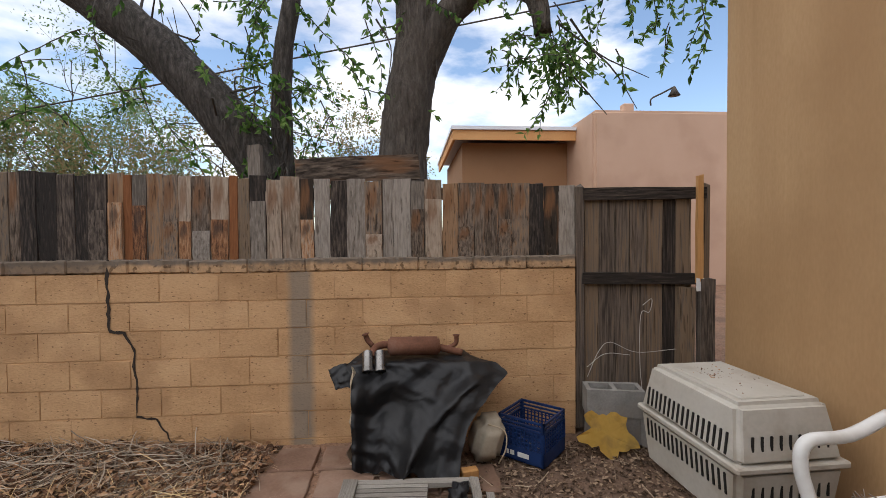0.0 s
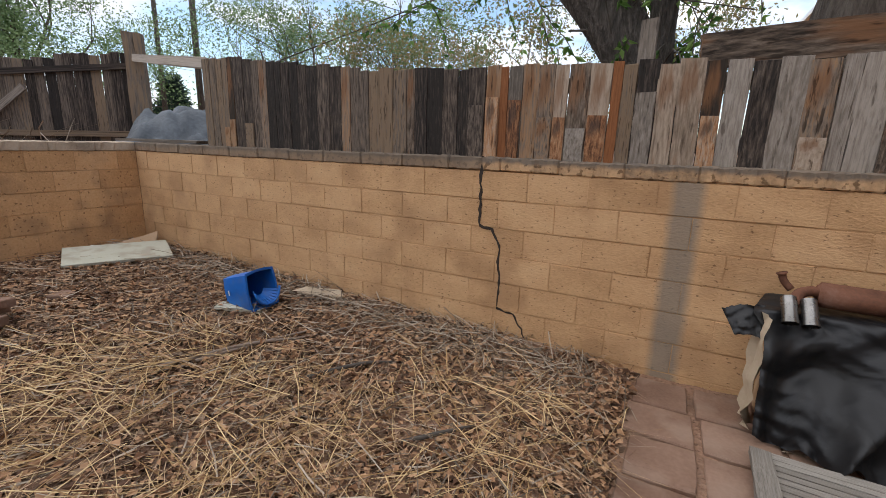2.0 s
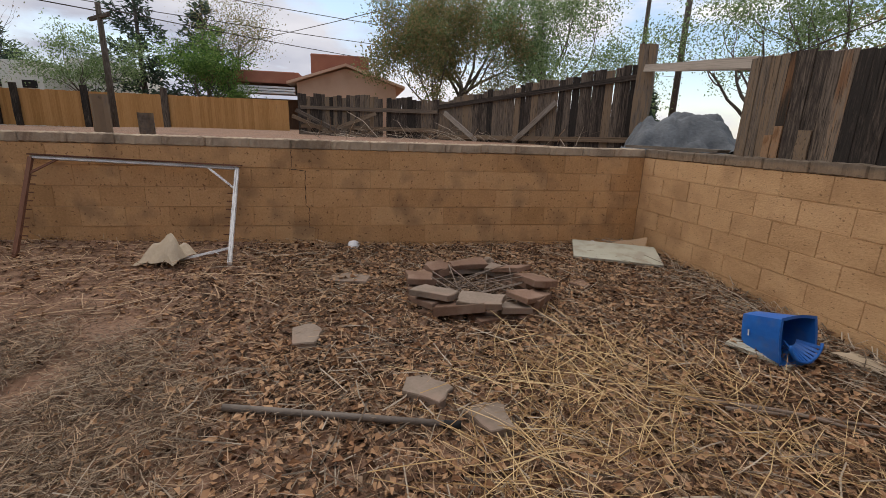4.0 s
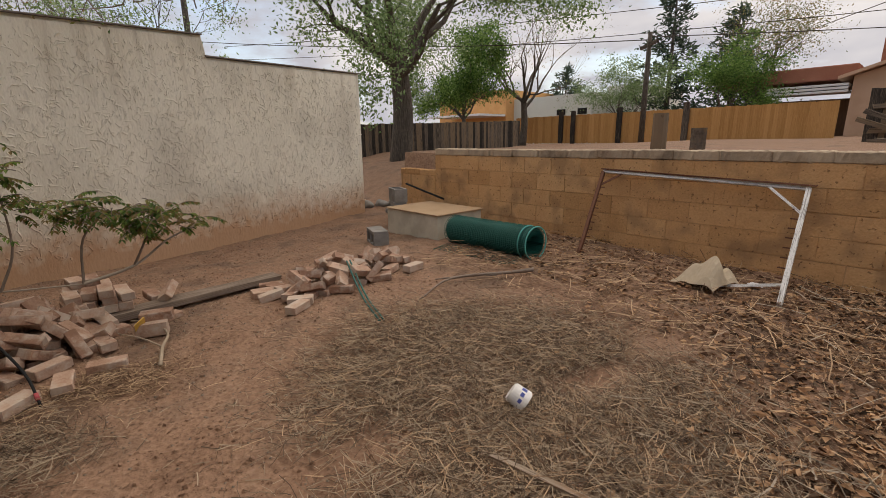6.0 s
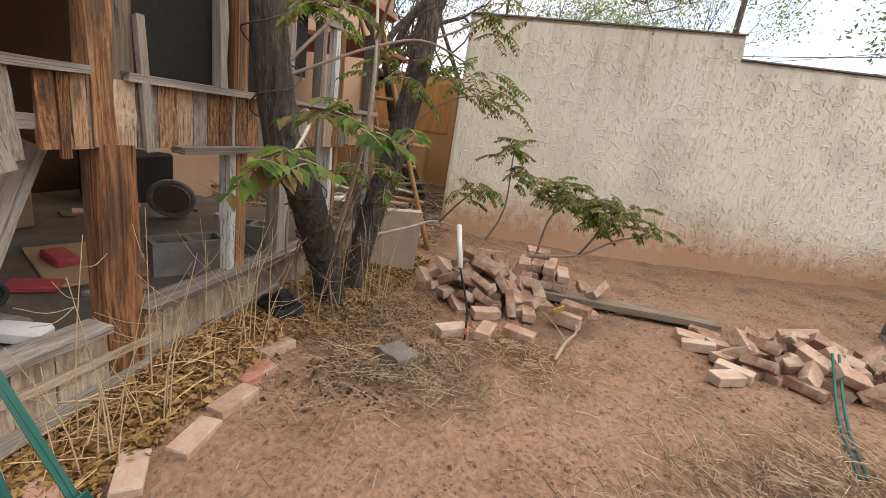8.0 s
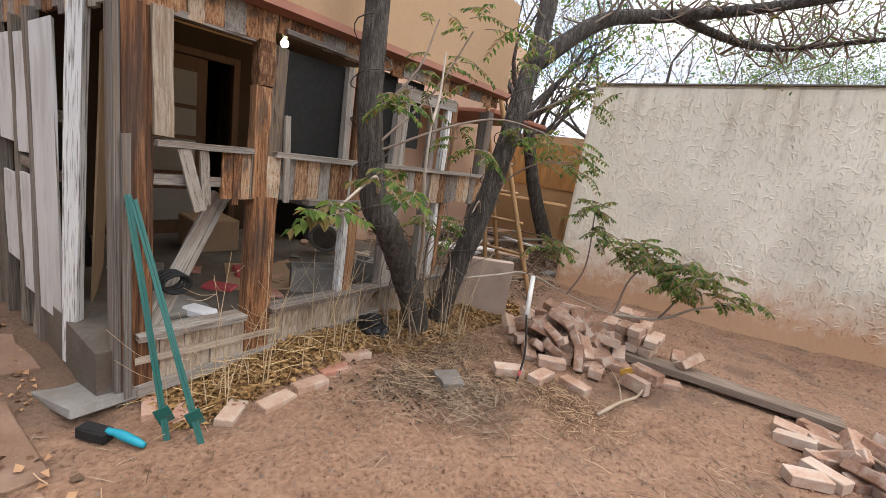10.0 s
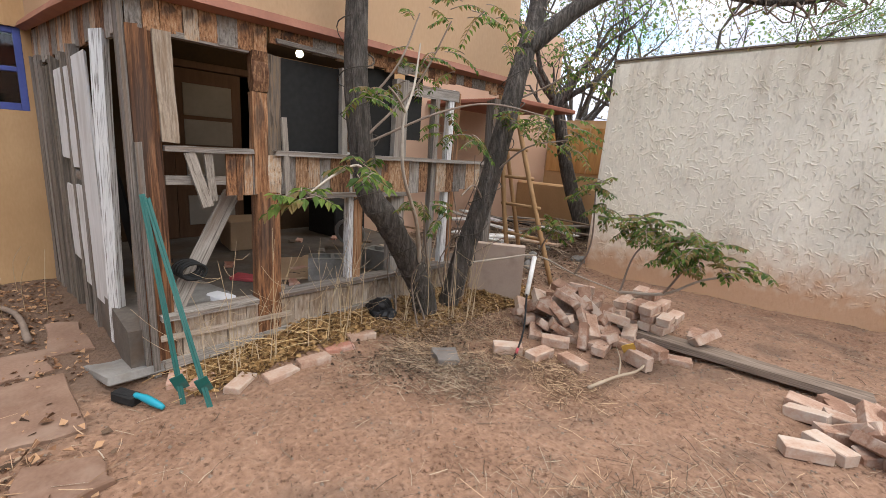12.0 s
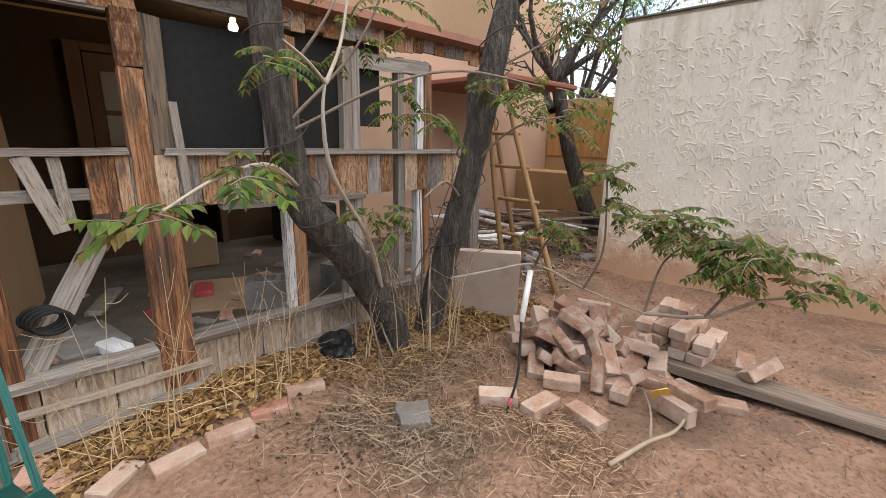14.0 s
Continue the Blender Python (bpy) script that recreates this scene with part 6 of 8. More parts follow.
def clods():
    """Crumbs and clods of the same soil."""
    rng = random.Random(131)
    v, f = [], []
    for _ in range(15000):
        x, y = rng.uniform(-4.6, 0.3), rng.uniform(-6.6, -0.3)
        if noise.noise(Vector((x * 1.7, y * 1.7, 31))) + rng.gauss(0, 0.2) < -0.05:
            continue
        r = 0.004 + 0.016 * rng.random() ** 4
        z, b, a = ground_z(x, y) - r * 0.2, len(v), rng.uniform(0, 6.283)
        for k in range(5):
            t = a + k * 1.257
            v.append((x + r * math.cos(t) * rng.uniform(0.7, 1.2), y + r * math.sin(t) * rng.uniform(0.7, 1.2), z))
        for k in range(3):
            t = a + k * 2.09
            v.append((x + r * 0.5 * math.cos(t), y + r * 0.5 * math.sin(t), z + r * rng.uniform(0.6, 1.0)))
        f += [(b, b + 1, b + 5), (b + 1, b + 2, b + 6, b + 5), (b + 2, b + 3, b + 6), (b + 3, b + 4, b + 7, b + 6), (b + 4, b, b + 5, b + 7), (b + 5, b + 6, b + 7)]
    me = bpy.data.meshes.new("soil_clods")
    me.from_pydata(v, [], f)
    me.materials.append(M["soil"])
    tagged(new("soil_clods", me), "small dry clods of reddish soil", "soil", kind="stuff")


clods()


# ---- more materials ----
M["black_plastic"] = surface("black_plastic_sheet", [(0.006, 0.006, 0.007), (0.010, 0.010, 0.011), (0.018, 0.018, 0.019)], 5, 30, 0.46, 0.6, spots=(0.04, 0.038, 0.035), spot_scale=3, spot_amount=0.2, bump_dist=0.02)
n, l = M["black_plastic"].node_tree.nodes, M["black_plastic"].node_tree.links
bp, tc, cre = n["Bump"], n.new("ShaderNodeTexCoord"), n.new("ShaderNodeTexNoise")
cre.noise_type = "RIDGED_MULTIFRACTAL"
cre.inputs["Scale"].default_value, cre.inputs["Detail"].default_value, cre.inputs["Distortion"].default_value = 3.2, 4, 0.6
l.new(tc.outputs["Object"], cre.inputs["Vector"])
l.new(cre.outputs["Fac"], bp.inputs["Height"])
bp.inputs["Strength"].default_value, bp.inputs["Distance"].default_value = 0.75, 0.03
M["rust"] = surface("rusted_steel", [(0.10, 0.045, 0.028), (0.17, 0.075, 0.045), (0.22, 0.12, 0.085)], 8, 70, 0.85, 0.4, metal=0.2)
M["chrome"] = surface("chrome_steel", [(0.12, 0.115, 0.105), (0.26, 0.25, 0.24)], 8, 60, 0.3, 0.05, metal=0.9)
M["blue_plastic"] = surface("dark_blue_plastic", [(0.006, 0.02, 0.075), (0.012, 0.036, 0.125)], 4, 30, 0.45, 0.05)
M["bright_blue"] = surface("bright_blue_plastic", [(0.008, 0.10, 0.40), (0.018, 0.16, 0.54)], 4, 30, 0.4, 0.05, spots=(0.12, 0.14, 0.2), spot_scale=8, spot_amount=0.3)
M["beige_plastic"] = surface("dirty_beige_plastic", [(0.38, 0.355, 0.30), (0.46, 0.43, 0.375), (0.51, 0.48, 0.425)], 3, 40, 0.55, 0.1, spots=(0.26, 0.2, 0.14), spot_scale=4, spot_amount=0.5)
M["canvas"] = surface("dirty_beige_vinyl", [(0.27, 0.225, 0.165), (0.36, 0.305, 0.23), (0.43, 0.37, 0.29)], 5, 50, 0.7, 0.3, spots=(0.2, 0.15, 0.1), spot_scale=5, spot_amount=0.5)
M["white_plastic"] = surface("white_plastic", [(0.62, 0.61, 0.58), (0.74, 0.73, 0.71)], 3, 40, 0.45, 0.05, spots=(0.4, 0.36, 0.3), spot_scale=5, spot_amount=0.35)
M["yellow"] = surface("yellow_plate", [(0.55, 0.33, 0.06), (0.66, 0.43, 0.11)], 6, 40, 0.7, 0.2, spots=(0.3, 0.2, 0.07), spot_scale=9)
M["slat"] = surface("grey_chair_wood", [(0.15, 0.135, 0.115), (0.235, 0.21, 0.18), (0.32, 0.295, 0.26)], 2.6, 14, 0.85, 0.3, stretch=(6, 6, 0.9), vary=0.3, checks=0.5)
M["green_mesh"] = surface("green_plastic_mesh", [(0.005, 0.075, 0.06), (0.012, 0.13, 0.105)], 5, 40, 0.5, 0)
M["teal"] = surface("teal_painted_steel", [(0.008, 0.075, 0.065), (0.016, 0.13, 0.112)], 6, 50, 0.5, 0.1, spots=(0.1, 0.12, 0.1), spot_scale=14, spot_amount=0.4)
M["teal_bright"] = surface("bright_teal_plastic", [(0.01, 0.24, 0.32), (0.02, 0.32, 0.42)], 6, 50, 0.4, 0)
M["black"] = surface("black_bristle", [(0.01, 0.01, 0.01), (0.02, 0.02, 0.02)], 30, 90, 0.8, 0.5)
M["cream_box"] = surface("cream_painted_panel", [(0.50, 0.46, 0.36), (0.60, 0.56, 0.45)], 2, 30, 0.75, 0.1, spots=(0.36, 0.31, 0.24), spot_scale=4, spot_amount=0.5)
M["card"] = surface("brown_cardboard", [(0.33, 0.22, 0.13), (0.43, 0.30, 0.19)], 3, 40, 0.9, 0.15)
M["bag"] = surface("crumpled_paper_bag", [(0.40, 0.32, 0.22), (0.52, 0.43, 0.32)], 5, 40, 0.85, 0.4)
M["pale_board"] = surface("pale_green_grey_board", [(0.38, 0.37, 0.29), (0.48, 0.47, 0.38)], 3, 40, 0.85, 0.2, spots=(0.28, 0.23, 0.17), spot_scale=6)
M["steel"] = surface("dull_grey_steel", [(0.11, 0.09, 0.075), (0.20, 0.17, 0.145)], 8, 60, 0.65, 0.1, metal=0.15)
M["white_stone"] = surface("white_lump", [(0.6, 0.6, 0.6), (0.75, 0.75, 0.76)], 6, 40, 0.8, 0.2)
M["red"] = surface("faded_red_plastic", [(0.35, 0.05, 0.06), (0.48, 0.09, 0.1)], 6, 40, 0.6, 0)
M["ladder"] = surface("peeled_pole_wood", [(0.30, 0.17, 0.075), (0.42, 0.26, 0.13)], 3, 20, 0.8, 0.2)
M["wire"] = surface("pale_wire", [(0.5, 0.48, 0.44), (0.62, 0.6, 0.56)], 6, 40, 0.6, 0)
M["pale_twig"] = surface("pale_bare_wood", [(0.26, 0.20, 0.14), (0.40, 0.32, 0.235)], 8, 60, 0.9, 0.3)
M["bulb"] = bpy.data.materials.new("lit_bulb")
M["bulb"].use_nodes = True
bb = M["bulb"].node_tree.nodes["Principled BSDF"]
bb.inputs["Emission Color"].default_value = (1.0, 0.86, 0.6, 1)
bb.inputs["Emission Strength"].default_value = 18


def gz(x, y):
    return ground_z(x, y)


def slab(bm, pts, z0, z1, rng, chip=0.012):
    """An uneven flat stone over a few outline points."""
    ring = []
    for (x0, y0), (x1, y1) in zip(pts, pts[1:] + pts[:1]):
        for k in range(3):
            u = k / 3
            ring.append((x0 + (x1 - x0) * u + rng.uniform(-chip, chip), y0 + (y1 - y0) * u + rng.uniform(-chip, chip)))
    lo = [bm.verts.new((x, y, z0)) for x, y in ring]
    mid = [bm.verts.new((x, y, z1 - 0.006)) for x, y in ring]
    cx, cy = sum(p[0] for p in ring) / len(ring), sum(p[1] for p in ring) / len(ring)
    hi = [bm.verts.new((cx + (x - cx) * 0.965, cy + (y - cy) * 0.965, z1 + rng.uniform(-0.003, 0.003))) for x, y in ring]
    n = len(ring)
    for k in range(n):
        j = (k + 1) % n
        bm.faces.new((lo[k], lo[j], mid[j], mid[k]))
        bm.faces.new((mid[k], mid[j], hi[j], hi[k]))
    bm.faces.new(hi)
    bm.faces.new(lo[::-1])
    bmesh.ops.recalc_face_normals(bm, faces=bm.faces)
    return bm


# ---- paving ----
def paving():
    rng = random.Random(201)
    path = thing("flagstone_path", "reddish square flagstones beside the wall", "paving", kind="structure")
    rows = [(3.34, 3.66, -0.30), (3.02, 3.33, -0.33), (2.69, 3.01, -0.29), (2.36, 2.68, -0.31), (2.03, 2.35, -0.26), (1.7, 2.02, -0.3)]
    for y0, y1, x in rows:
        for k in range(4 if y0 > 3.0 else 2):
            w = rng.uniform(0.27, 0.36)
            bm = slab(bmesh.new(), [(x, y0 + 0.006), (x + w, y0 + 0.006), (x + w, y1 - 0.006), (x, y1 - 0.006)], -0.03, 0.02 + rng.uniform(-0.006, 0.006) - 0.006 * (k > 1), rng, 0.006)
            part("flagstone", bm, M["paver"], path)
            x += w + rng.uniform(0.012, 0.045)
    side = thing("flagstone_path", "reddish irregular flagstones beside the house", "paving", kind="structure")
    for pts in ([(0.05, -0.53), (0.02, -0.91), (0.73, -0.88), (0.72, -0.55)], [(-0.18, -0.65), (-0.38, -0.62), (-0.53, -0.75), (-0.5, -0.92), (-0.3, -0.9)], [(-0.13, -0.4), (-0.15, -0.58), (-0.38, -0.57), (-0.4, -0.35)], [(1.0, -0.82), (1.6, -0.84), (1.55, -1.02), (1.0, -1.05)],
                [(0.78, -0.55), (0.80, -0.83), (1.14, -0.83), (1.16, -0.5)], [(0.08, -0.1), (0.06, -0.48), (0.7, -0.5), (0.7, -0.08)], [(0.76, -0.1), (0.76, -0.47), (1.2, -0.45), (1.22, -0.05)]):
        zz = sum(gz(*p) for p in pts) / 4
        part("flagstone", slab(bmesh.new(), pts, zz - 0.04, zz + 0.024, rng, 0.015), M["paver"], side)


paving()


def flat_stone(label, x, y, w, d, h, turn, seed, mat="flag", tip=0):
    rng = random.Random(seed)
    pts = [(math.cos(a) * w * rng.uniform(0.8, 1.1), math.sin(a) * d * rng.uniform(0.8, 1.1)) for a in (0.5, 1.9, 2.7, 3.9, 5.5)]
    ob = part("flat_stone", slab(bmesh.new(), pts, -0.02, h, rng, 0.01), M[mat])
    ob.matrix_basis = pose(x, y, gz(x, y) + 0.012, tip, 0, turn)
    return tagged(ob, label, "stone", "loose flat stones")


for k, (x, y, w, d, t, m) in enumerate(((-3.56, 0.08, 0.17, 0.13, 10, "flag"), (-2.93, 0.76, 0.17, 0.12, 60, "flag"), (-2.68, 1.03, 0.14, 0.12, 20, "flag"), (-4.55, 0.35, 0.2, 0.14, 80, "flag"), 
                                         (-4.35, 2.35, 0.13, 0.1, 30, "paver"))):
    flat_stone("flat weathered flagstone lying in the litter", x, y, w, d, 0.05 if k < 3 else 0.03, t, 300 + k, m)


tile = part("slate_tile", slab(bmesh.new(), [(0.118, 0.03), (0.04, -0.135), (-0.108, -0.016), (-0.04, 0.118)], -0.02, 0.022, random.Random(309), 0.004), M["concrete_dark"])
tile.matrix_basis = pose(-0.6, -2.706, gz(-0.6, -2.7) + 0.06, 3, -2, 0)
tagged(tile, "grey square tile lying on dry twigs", "tile")


# ---- fire pit ----
def fire_pit():
    rng = random.Random(211)
    pit = thing("fire_pit", "ring of stacked reddish flagstones around a fire pit", "fire pit")
    cx, cy = -4.22, 1.36
    g = gz(cx, cy)
    for lay, (n, r, h, z) in enumerate(((9, 0.47, 0.075, -0.02), (9, 0.48, 0.06, 0.06), (8, 0.47, 0.05, 0.125))):
        for k in range(n):
            a = 2 * math.pi * (k + 0.4 * lay) / n + rng.uniform(-0.08, 0.08)
            w, d = rng.uniform(0.12, 0.20), rng.uniform(0.075, 0.12)
            pts = [(-w, -d), (w * rng.uniform(0.8, 1.0), -d * rng.uniform(0.8, 1.1)), (w, d * rng.uniform(0.6, 1)), (-w * rng.uniform(0.7, 1), d)]
            ob = part("stone", slab(bmesh.new(), pts, 0, h * rng.uniform(0.75, 1.1), rng, 0.014), M["flag" if rng.random() < 0.25 else "paver"], pit)
            ob.matrix_basis = pose(cx + math.cos(a) * r, cy + math.sin(a) * r, g + z, rng.uniform(-7, 7) * (1 + lay * 0.6), rng.uniform(-6, 6) * (1 + lay * 0.6), math.degrees(a) + 90 + rng.uniform(-22, 22))
    tw = Tubes()
    flakes("dry_leaves", "dark rotted leaves inside the fire pit", 1600, oval(cx, cy, 0.36, 0.36, 0.1, -2), (0.02, 0.05), "dryleaf_old", (0.0, 0.05), 212)
    for _ in range(34):
        a, b = rng.uniform(0, 6.28), rng.uniform(0, 6.28)
        tw.add([(cx + 0.38 * math.cos(a), cy + 0.38 * math.sin(a), g + rng.uniform(0.02, 0.2)), (cx + 0.3 * math.cos(b), cy + 0.3 * math.sin(b), g + 0.05)], [0.006, 0.003], 4)
    tagged(tw.make("dry_twig", M["twig"], pit, "dry twigs inside the ring"), kind="stuff")


fire_pit()


# ---- the covered stack with the muffler ----
def ramp(u, *stops):
    """A piecewise straight line through (place, value) stops."""
    for (a, p), (b, q) in zip(stops[:-1], stops[1:]):
        if u <= b:
            return p + (q - p) * max(0.0, (u - a) / (b - a))
    return stops[-1][1]


def tarp_stack():
    rng = random.Random(221)
    t = thing("covered_stack", "black plastic sheet draped over a stack beside wall", "tarpaulin")
    part("core_box", boxes((0.30, 0.84, 3.42, 3.66, 0.02, 0.56), bevel=0.02), M["card"], t)
    bm = bmesh.new()
    nx, ny = 64, 70
    grid = []
    for j in range(ny + 1):
        row = []
        v = j / ny
        k = max(0.0, (v - 0.24) / 0.76)
        flat = max(0.0, 1 - v / 0.24)
        left = ramp(v, (0, 0.27), (0.2, 0.2), (0.26, 0.19), (0.34, 0.235), (1, 0.245))
        right = ramp(v, (0, 0.98), (0.14, 1.08), (0.24, 1.19), (0.31, 1.27), (0.42, 1.12), (0.52, 1.03), (0.64, 0.95), (0.8, 0.90), (1, 0.87))
        for i in range(nx + 1):
            u = i / nx
            x = left + (right - left) * u
            y = 3.42 + 0.26 * flat - (0.10 + 0.28 * max(0, u - 0.15)) * k - 0.09 * min(1, k * 3)
            z = 0.67 - 0.02 * (1 - flat) - (0.60 + 0.03 * math.sin(9 * u) - 0.03 * math.sin(23 * u + 1)) * k
            over = max(0.0, x - 0.98)
            y += 0.35 * over * (1 - k)
            z -= 0.12 * over * (1 + 3 * flat)
            y += 0.11 * math.exp(-((u - 0.30) / 0.2) ** 2 - ((k - 0.42) / 0.2) ** 2) * (k > 0)
            y -= 0.05 * math.exp(-((u - 0.03) / 0.05) ** 2) * min(1, 4 * k)
            y -= 0.06 * math.exp(-((u + 0.35 * k - 0.86) / 0.06) ** 2) * min(1, 5 * k)
            wv = Vector((noise.noise(Vector((x * 2.2, z * 2.2, 3 + v))), noise.noise(Vector((x * 2.2, z * 2.2, 9 + v))), 0))
            f = 0.0
            for amp, ang, fr in ((0.040, 0.9, 2.3), (0.032, -0.6, 3.1), (0.022, 1.9, 4.7), (0.014, -1.2, 8.3), (0.008, 0.3, 13.0), (0.005, 2.2, 19.0)):
                ph = fr * ((x + 0.22 * wv.x) * math.cos(ang) + (v + 0.22 * wv.y) * math.sin(ang)) + amp * 90
                tri = abs(ph - math.floor(ph) - 0.5) * 2
                f += amp * tri * min(1.0, 0.25 + 1.6 * abs(noise.noise(Vector((x * 3.5 + fr, v * 3.5, 2)))))
            y -= (f - 0.05) * (1 - flat)
            z += 0.45 * (f - 0.04) * (1 if flat else max(0.0, 1 - 3 * k))
            d = 0.0012
            row.append(bm.verts.new((x + rng.uniform(-d, d), min(y + rng.uniform(-d, d), 3.725), max(0.035, z + rng.uniform(-d, d)))))
        grid.append(row)
    for j in range(ny):
        for i in range(nx):
            q = (grid[j][i], grid[j][i + 1], grid[j + 1][i + 1], grid[j + 1][i])
            for tri in ((0, 1, 2), (0, 2, 3)) if rng.random() < 0.5 else ((0, 1, 3), (1, 2, 3)):
                bm.faces.new([q[c] for c in tri])
    part("sheet", bm, M["black_plastic"], t, "crumpled black plastic sheet", smooth=True)
    bm = bmesh.new()
    bmesh.ops.create_grid(bm, x_segments=6, y_segments=14, size=0.5)
    for v in bm.verts:
        v.co = Vector((0.235 + 0.05 * noise.noise(v.co * 4), 3.42 + v.co.x * 0.22, 0.34 + v.co.y * 0.6)) + Vector((0.02 * noise.noise(v.co * 9), 0, 0))
    part("cloth", bm, M["bag"], t, "dirty pale cloth hanging below the sheet", smooth=True)
    bm = bmesh.new()
    bmesh.ops.create_grid(bm, x_segments=14, y_segments=12, size=0.5)
    for v in bm.verts:
        a, b = v.co.x + 0.5, v.co.y + 0.5
        f = 0.03 * abs(noise.noise(Vector((a * 5, b * 5, 4)))) * 2
        v.co = Vector((0.25 - 0.19 * a * (1 - 0.35 * b), 3.50 - 0.10 * b - f, 0.655 - 0.05 * a * a - 0.15 * b * (1 - 0.3 * a)))
    part("corner_flap", bm, M["black_plastic"], t, smooth=True)
    m = thing("muffler", "rusty car exhaust muffler with twin chrome tips", "muffler")
    bm = bmesh.new()
    bmesh.ops.create_cone(bm, cap_ends=True, segments=20, radius1=0.062, radius2=0.062, depth=0.35)
    bmesh.ops.bevel(bm, geom=[e for e in bm.edges if abs(e.verts[0].co.z - e.verts[1].co.z) < 0.01], offset=0.014, segments=2, affect="EDGES")
    can = part("can", bm, M["rust"], m, smooth=True)
    can.matrix_basis = pose(0.63, 3.55, 0.735, 0, 91, 0) @ Matrix.Diagonal((1, 1.25, 1, 1))
    Tubes().add(bend([(0.47, 3.55, 0.745), (0.42, 3.54, 0.75), (0.37, 3.5, 0.735), (0.35, 3.46, 0.69)], 5), 0.026, 10).make("pipe", M["rust"], m)
    Tubes().add(bend([(0.80, 3.56, 0.72), (0.88, 3.55, 0.70), (0.96, 3.55, 0.68)], 4), 0.024, 10).make("pipe", M["rust"], m)
    Tubes().add(bend([(0.35, 3.56, 0.74), (0.315, 3.57, 0.78), (0.30, 3.57, 0.82)], 4), [0.018] * 8 + [0.027], 10).make("hanger", M["rust"], m)
    Tubes().add(bend([(0.86, 3.56, 0.71), (0.92, 3.57, 0.74), (0.925, 3.57, 0.80)], 4), [0.016] * 8 + [0.025], 10).make("hanger", M["rust"], m)
    for x in (0.325, 0.405):
        tip = Tubes().add([(x, 3.46, 0.72), (x + 0.004, 3.42, 0.68), (x + 0.008, 3.375, 0.625)], 0.034, 14, cap=False)
        tip.add([(x + 0.008, 3.38, 0.632), (x + 0.009, 3.37, 0.618)], [0.037, 0.037], 14, cap=False)
        chrome = tip.make("chrome_tip", M["chrome"], m, "chrome exhaust tip")
        # solid black cylinder in place of the tip's hollow
        bore = Tubes().add([(x, 3.46, 0.72), (x + 0.0085, 3.376, 0.626)], [0.03, 0.03], 14)
        bore.make("bore", M["black"], chrome, "solid black core inside the tip")


tarp_stack()


def slat_chair():
    c = thing("folding_chair", "collapsed grey slatted wooden folding chair on flagstones", "chair")
    for p, q, w, t in (((0.27, 3.07, 0.06), (0.99, 3.02, 0.07), 0.05, 0.03), ((0.22, 2.62, 0.05), (0.96, 2.52, 0.06), 0.055, 0.03), ((0.26, 3.07, 0.075), (0.245, 2.66, 0.075), 0.085, 0.035), ((0.965, 3.03, 0.08), (0.94, 2.54, 0.08), 0.05, 0.03), ((1.04, 2.93, 0.045), (1.0, 2.44, 0.05), 0.045, 0.03)):
        plank("rail", c, p, q, w, t, (0, 0, 1), "slat")
    for k in range(9):
        y = 3.03 - 0.043 * k
        plank("slat", c, (0.29, y, 0.065), (0.70 - 0.005 * k, y - 0.03, 0.07), 0.035, 0.014, (0, 0, 1), "slat")
    glove = thing("black_rag", "black plastic rag hanging over chair rail", "rag")
    bm = bmesh.new()
    bmesh.ops.create_icosphere(bm, subdivisions=3, radius=0.5)
    for v in bm.verts:
        v.co = Vector((v.co.x * 0.15, v.co.y * 0.2, v.co.z * 0.16)) * (1 + 0.9 * noise.noise(v.co * 3.5))
    part("cloth", bm, M["black_plastic"], glove, smooth=True)
    glove.matrix_basis = pose(0.87, 2.88, 0.085) @ Matrix.Scale(0.72, 4)


slat_chair()


def milk_crate():
    c = thing("milk_crate", "dark blue plastic milk crate beside wall", "crate", pose(1.42, 3.44, 0.02, 0, 0, -42))
    a, h, t = 0.165, 0.28, 0.012
    part("base", boxes((-a, a, -a, a, 0.0, 0.012)), M["blue_plastic"], c)
    for k in range(4):
        bm = bmesh.new()
        for z0, z1 in ((0.0, 0.09), (0.215, 0.225), (0.24, 0.25), (0.265, h)):
            box(bm, -a, a, -a, -a + t, z0, z1)
        for i in range(13):
            x = -a + 2 * a * i / 12
            box(bm, x - 0.004, x + 0.004, -a + 0.002, -a + t - 0.002, 0.09, 0.215)
        for i in range(5):
            z = 0.09 + 0.025 * (i + 0.5)
            box(bm, -a, a, -a + 0.003, -a + t - 0.003, z - 0.003, z + 0.003)
        box(bm, -a, -a + 0.02, -a, -a + t + 0.004, 0, h)
        box(bm, a - 0.02, a, -a, -a + t + 0.004, 0, h)
        ob = part("side", bm, M["blue_plastic"], c)
        ob.matrix_basis = pose(0, 0, 0, 0, 0, 90 * k)
    for x0, x1 in ((-0.10, -0.085), (-0.075, -0.045), (-0.02, 0.06)):
        part("marking", boxes((x0, x1, -a - 0.003, -a - 0.001, 0.03, 0.06)), M["white_plastic"], c, "worn white printed mark")


milk_crate()


def cmu(label, m, group="concrete blocks"):
    c = thing("concrete_block", label, "concrete block", m, group)
    bm = bmesh.new()
    L, W, H = 0.39, 0.19, 0.19
    for x0, x1 in ((-L / 2, -L / 2 + 0.03), (-0.015, 0.015), (L / 2 - 0.03, L / 2)):
        box(bm, x0, x1, -W / 2 + 0.03, W / 2 - 0.03, 0, H)
    box(bm, -L / 2, L / 2, -W / 2, -W / 2 + 0.03, 0, H)
    box(bm, -L / 2, L / 2, W / 2 - 0.03, W / 2, 0, H)
    part("body", jitter(bm, 0.002, random.Random(7)), M["concrete"], c)
    return c


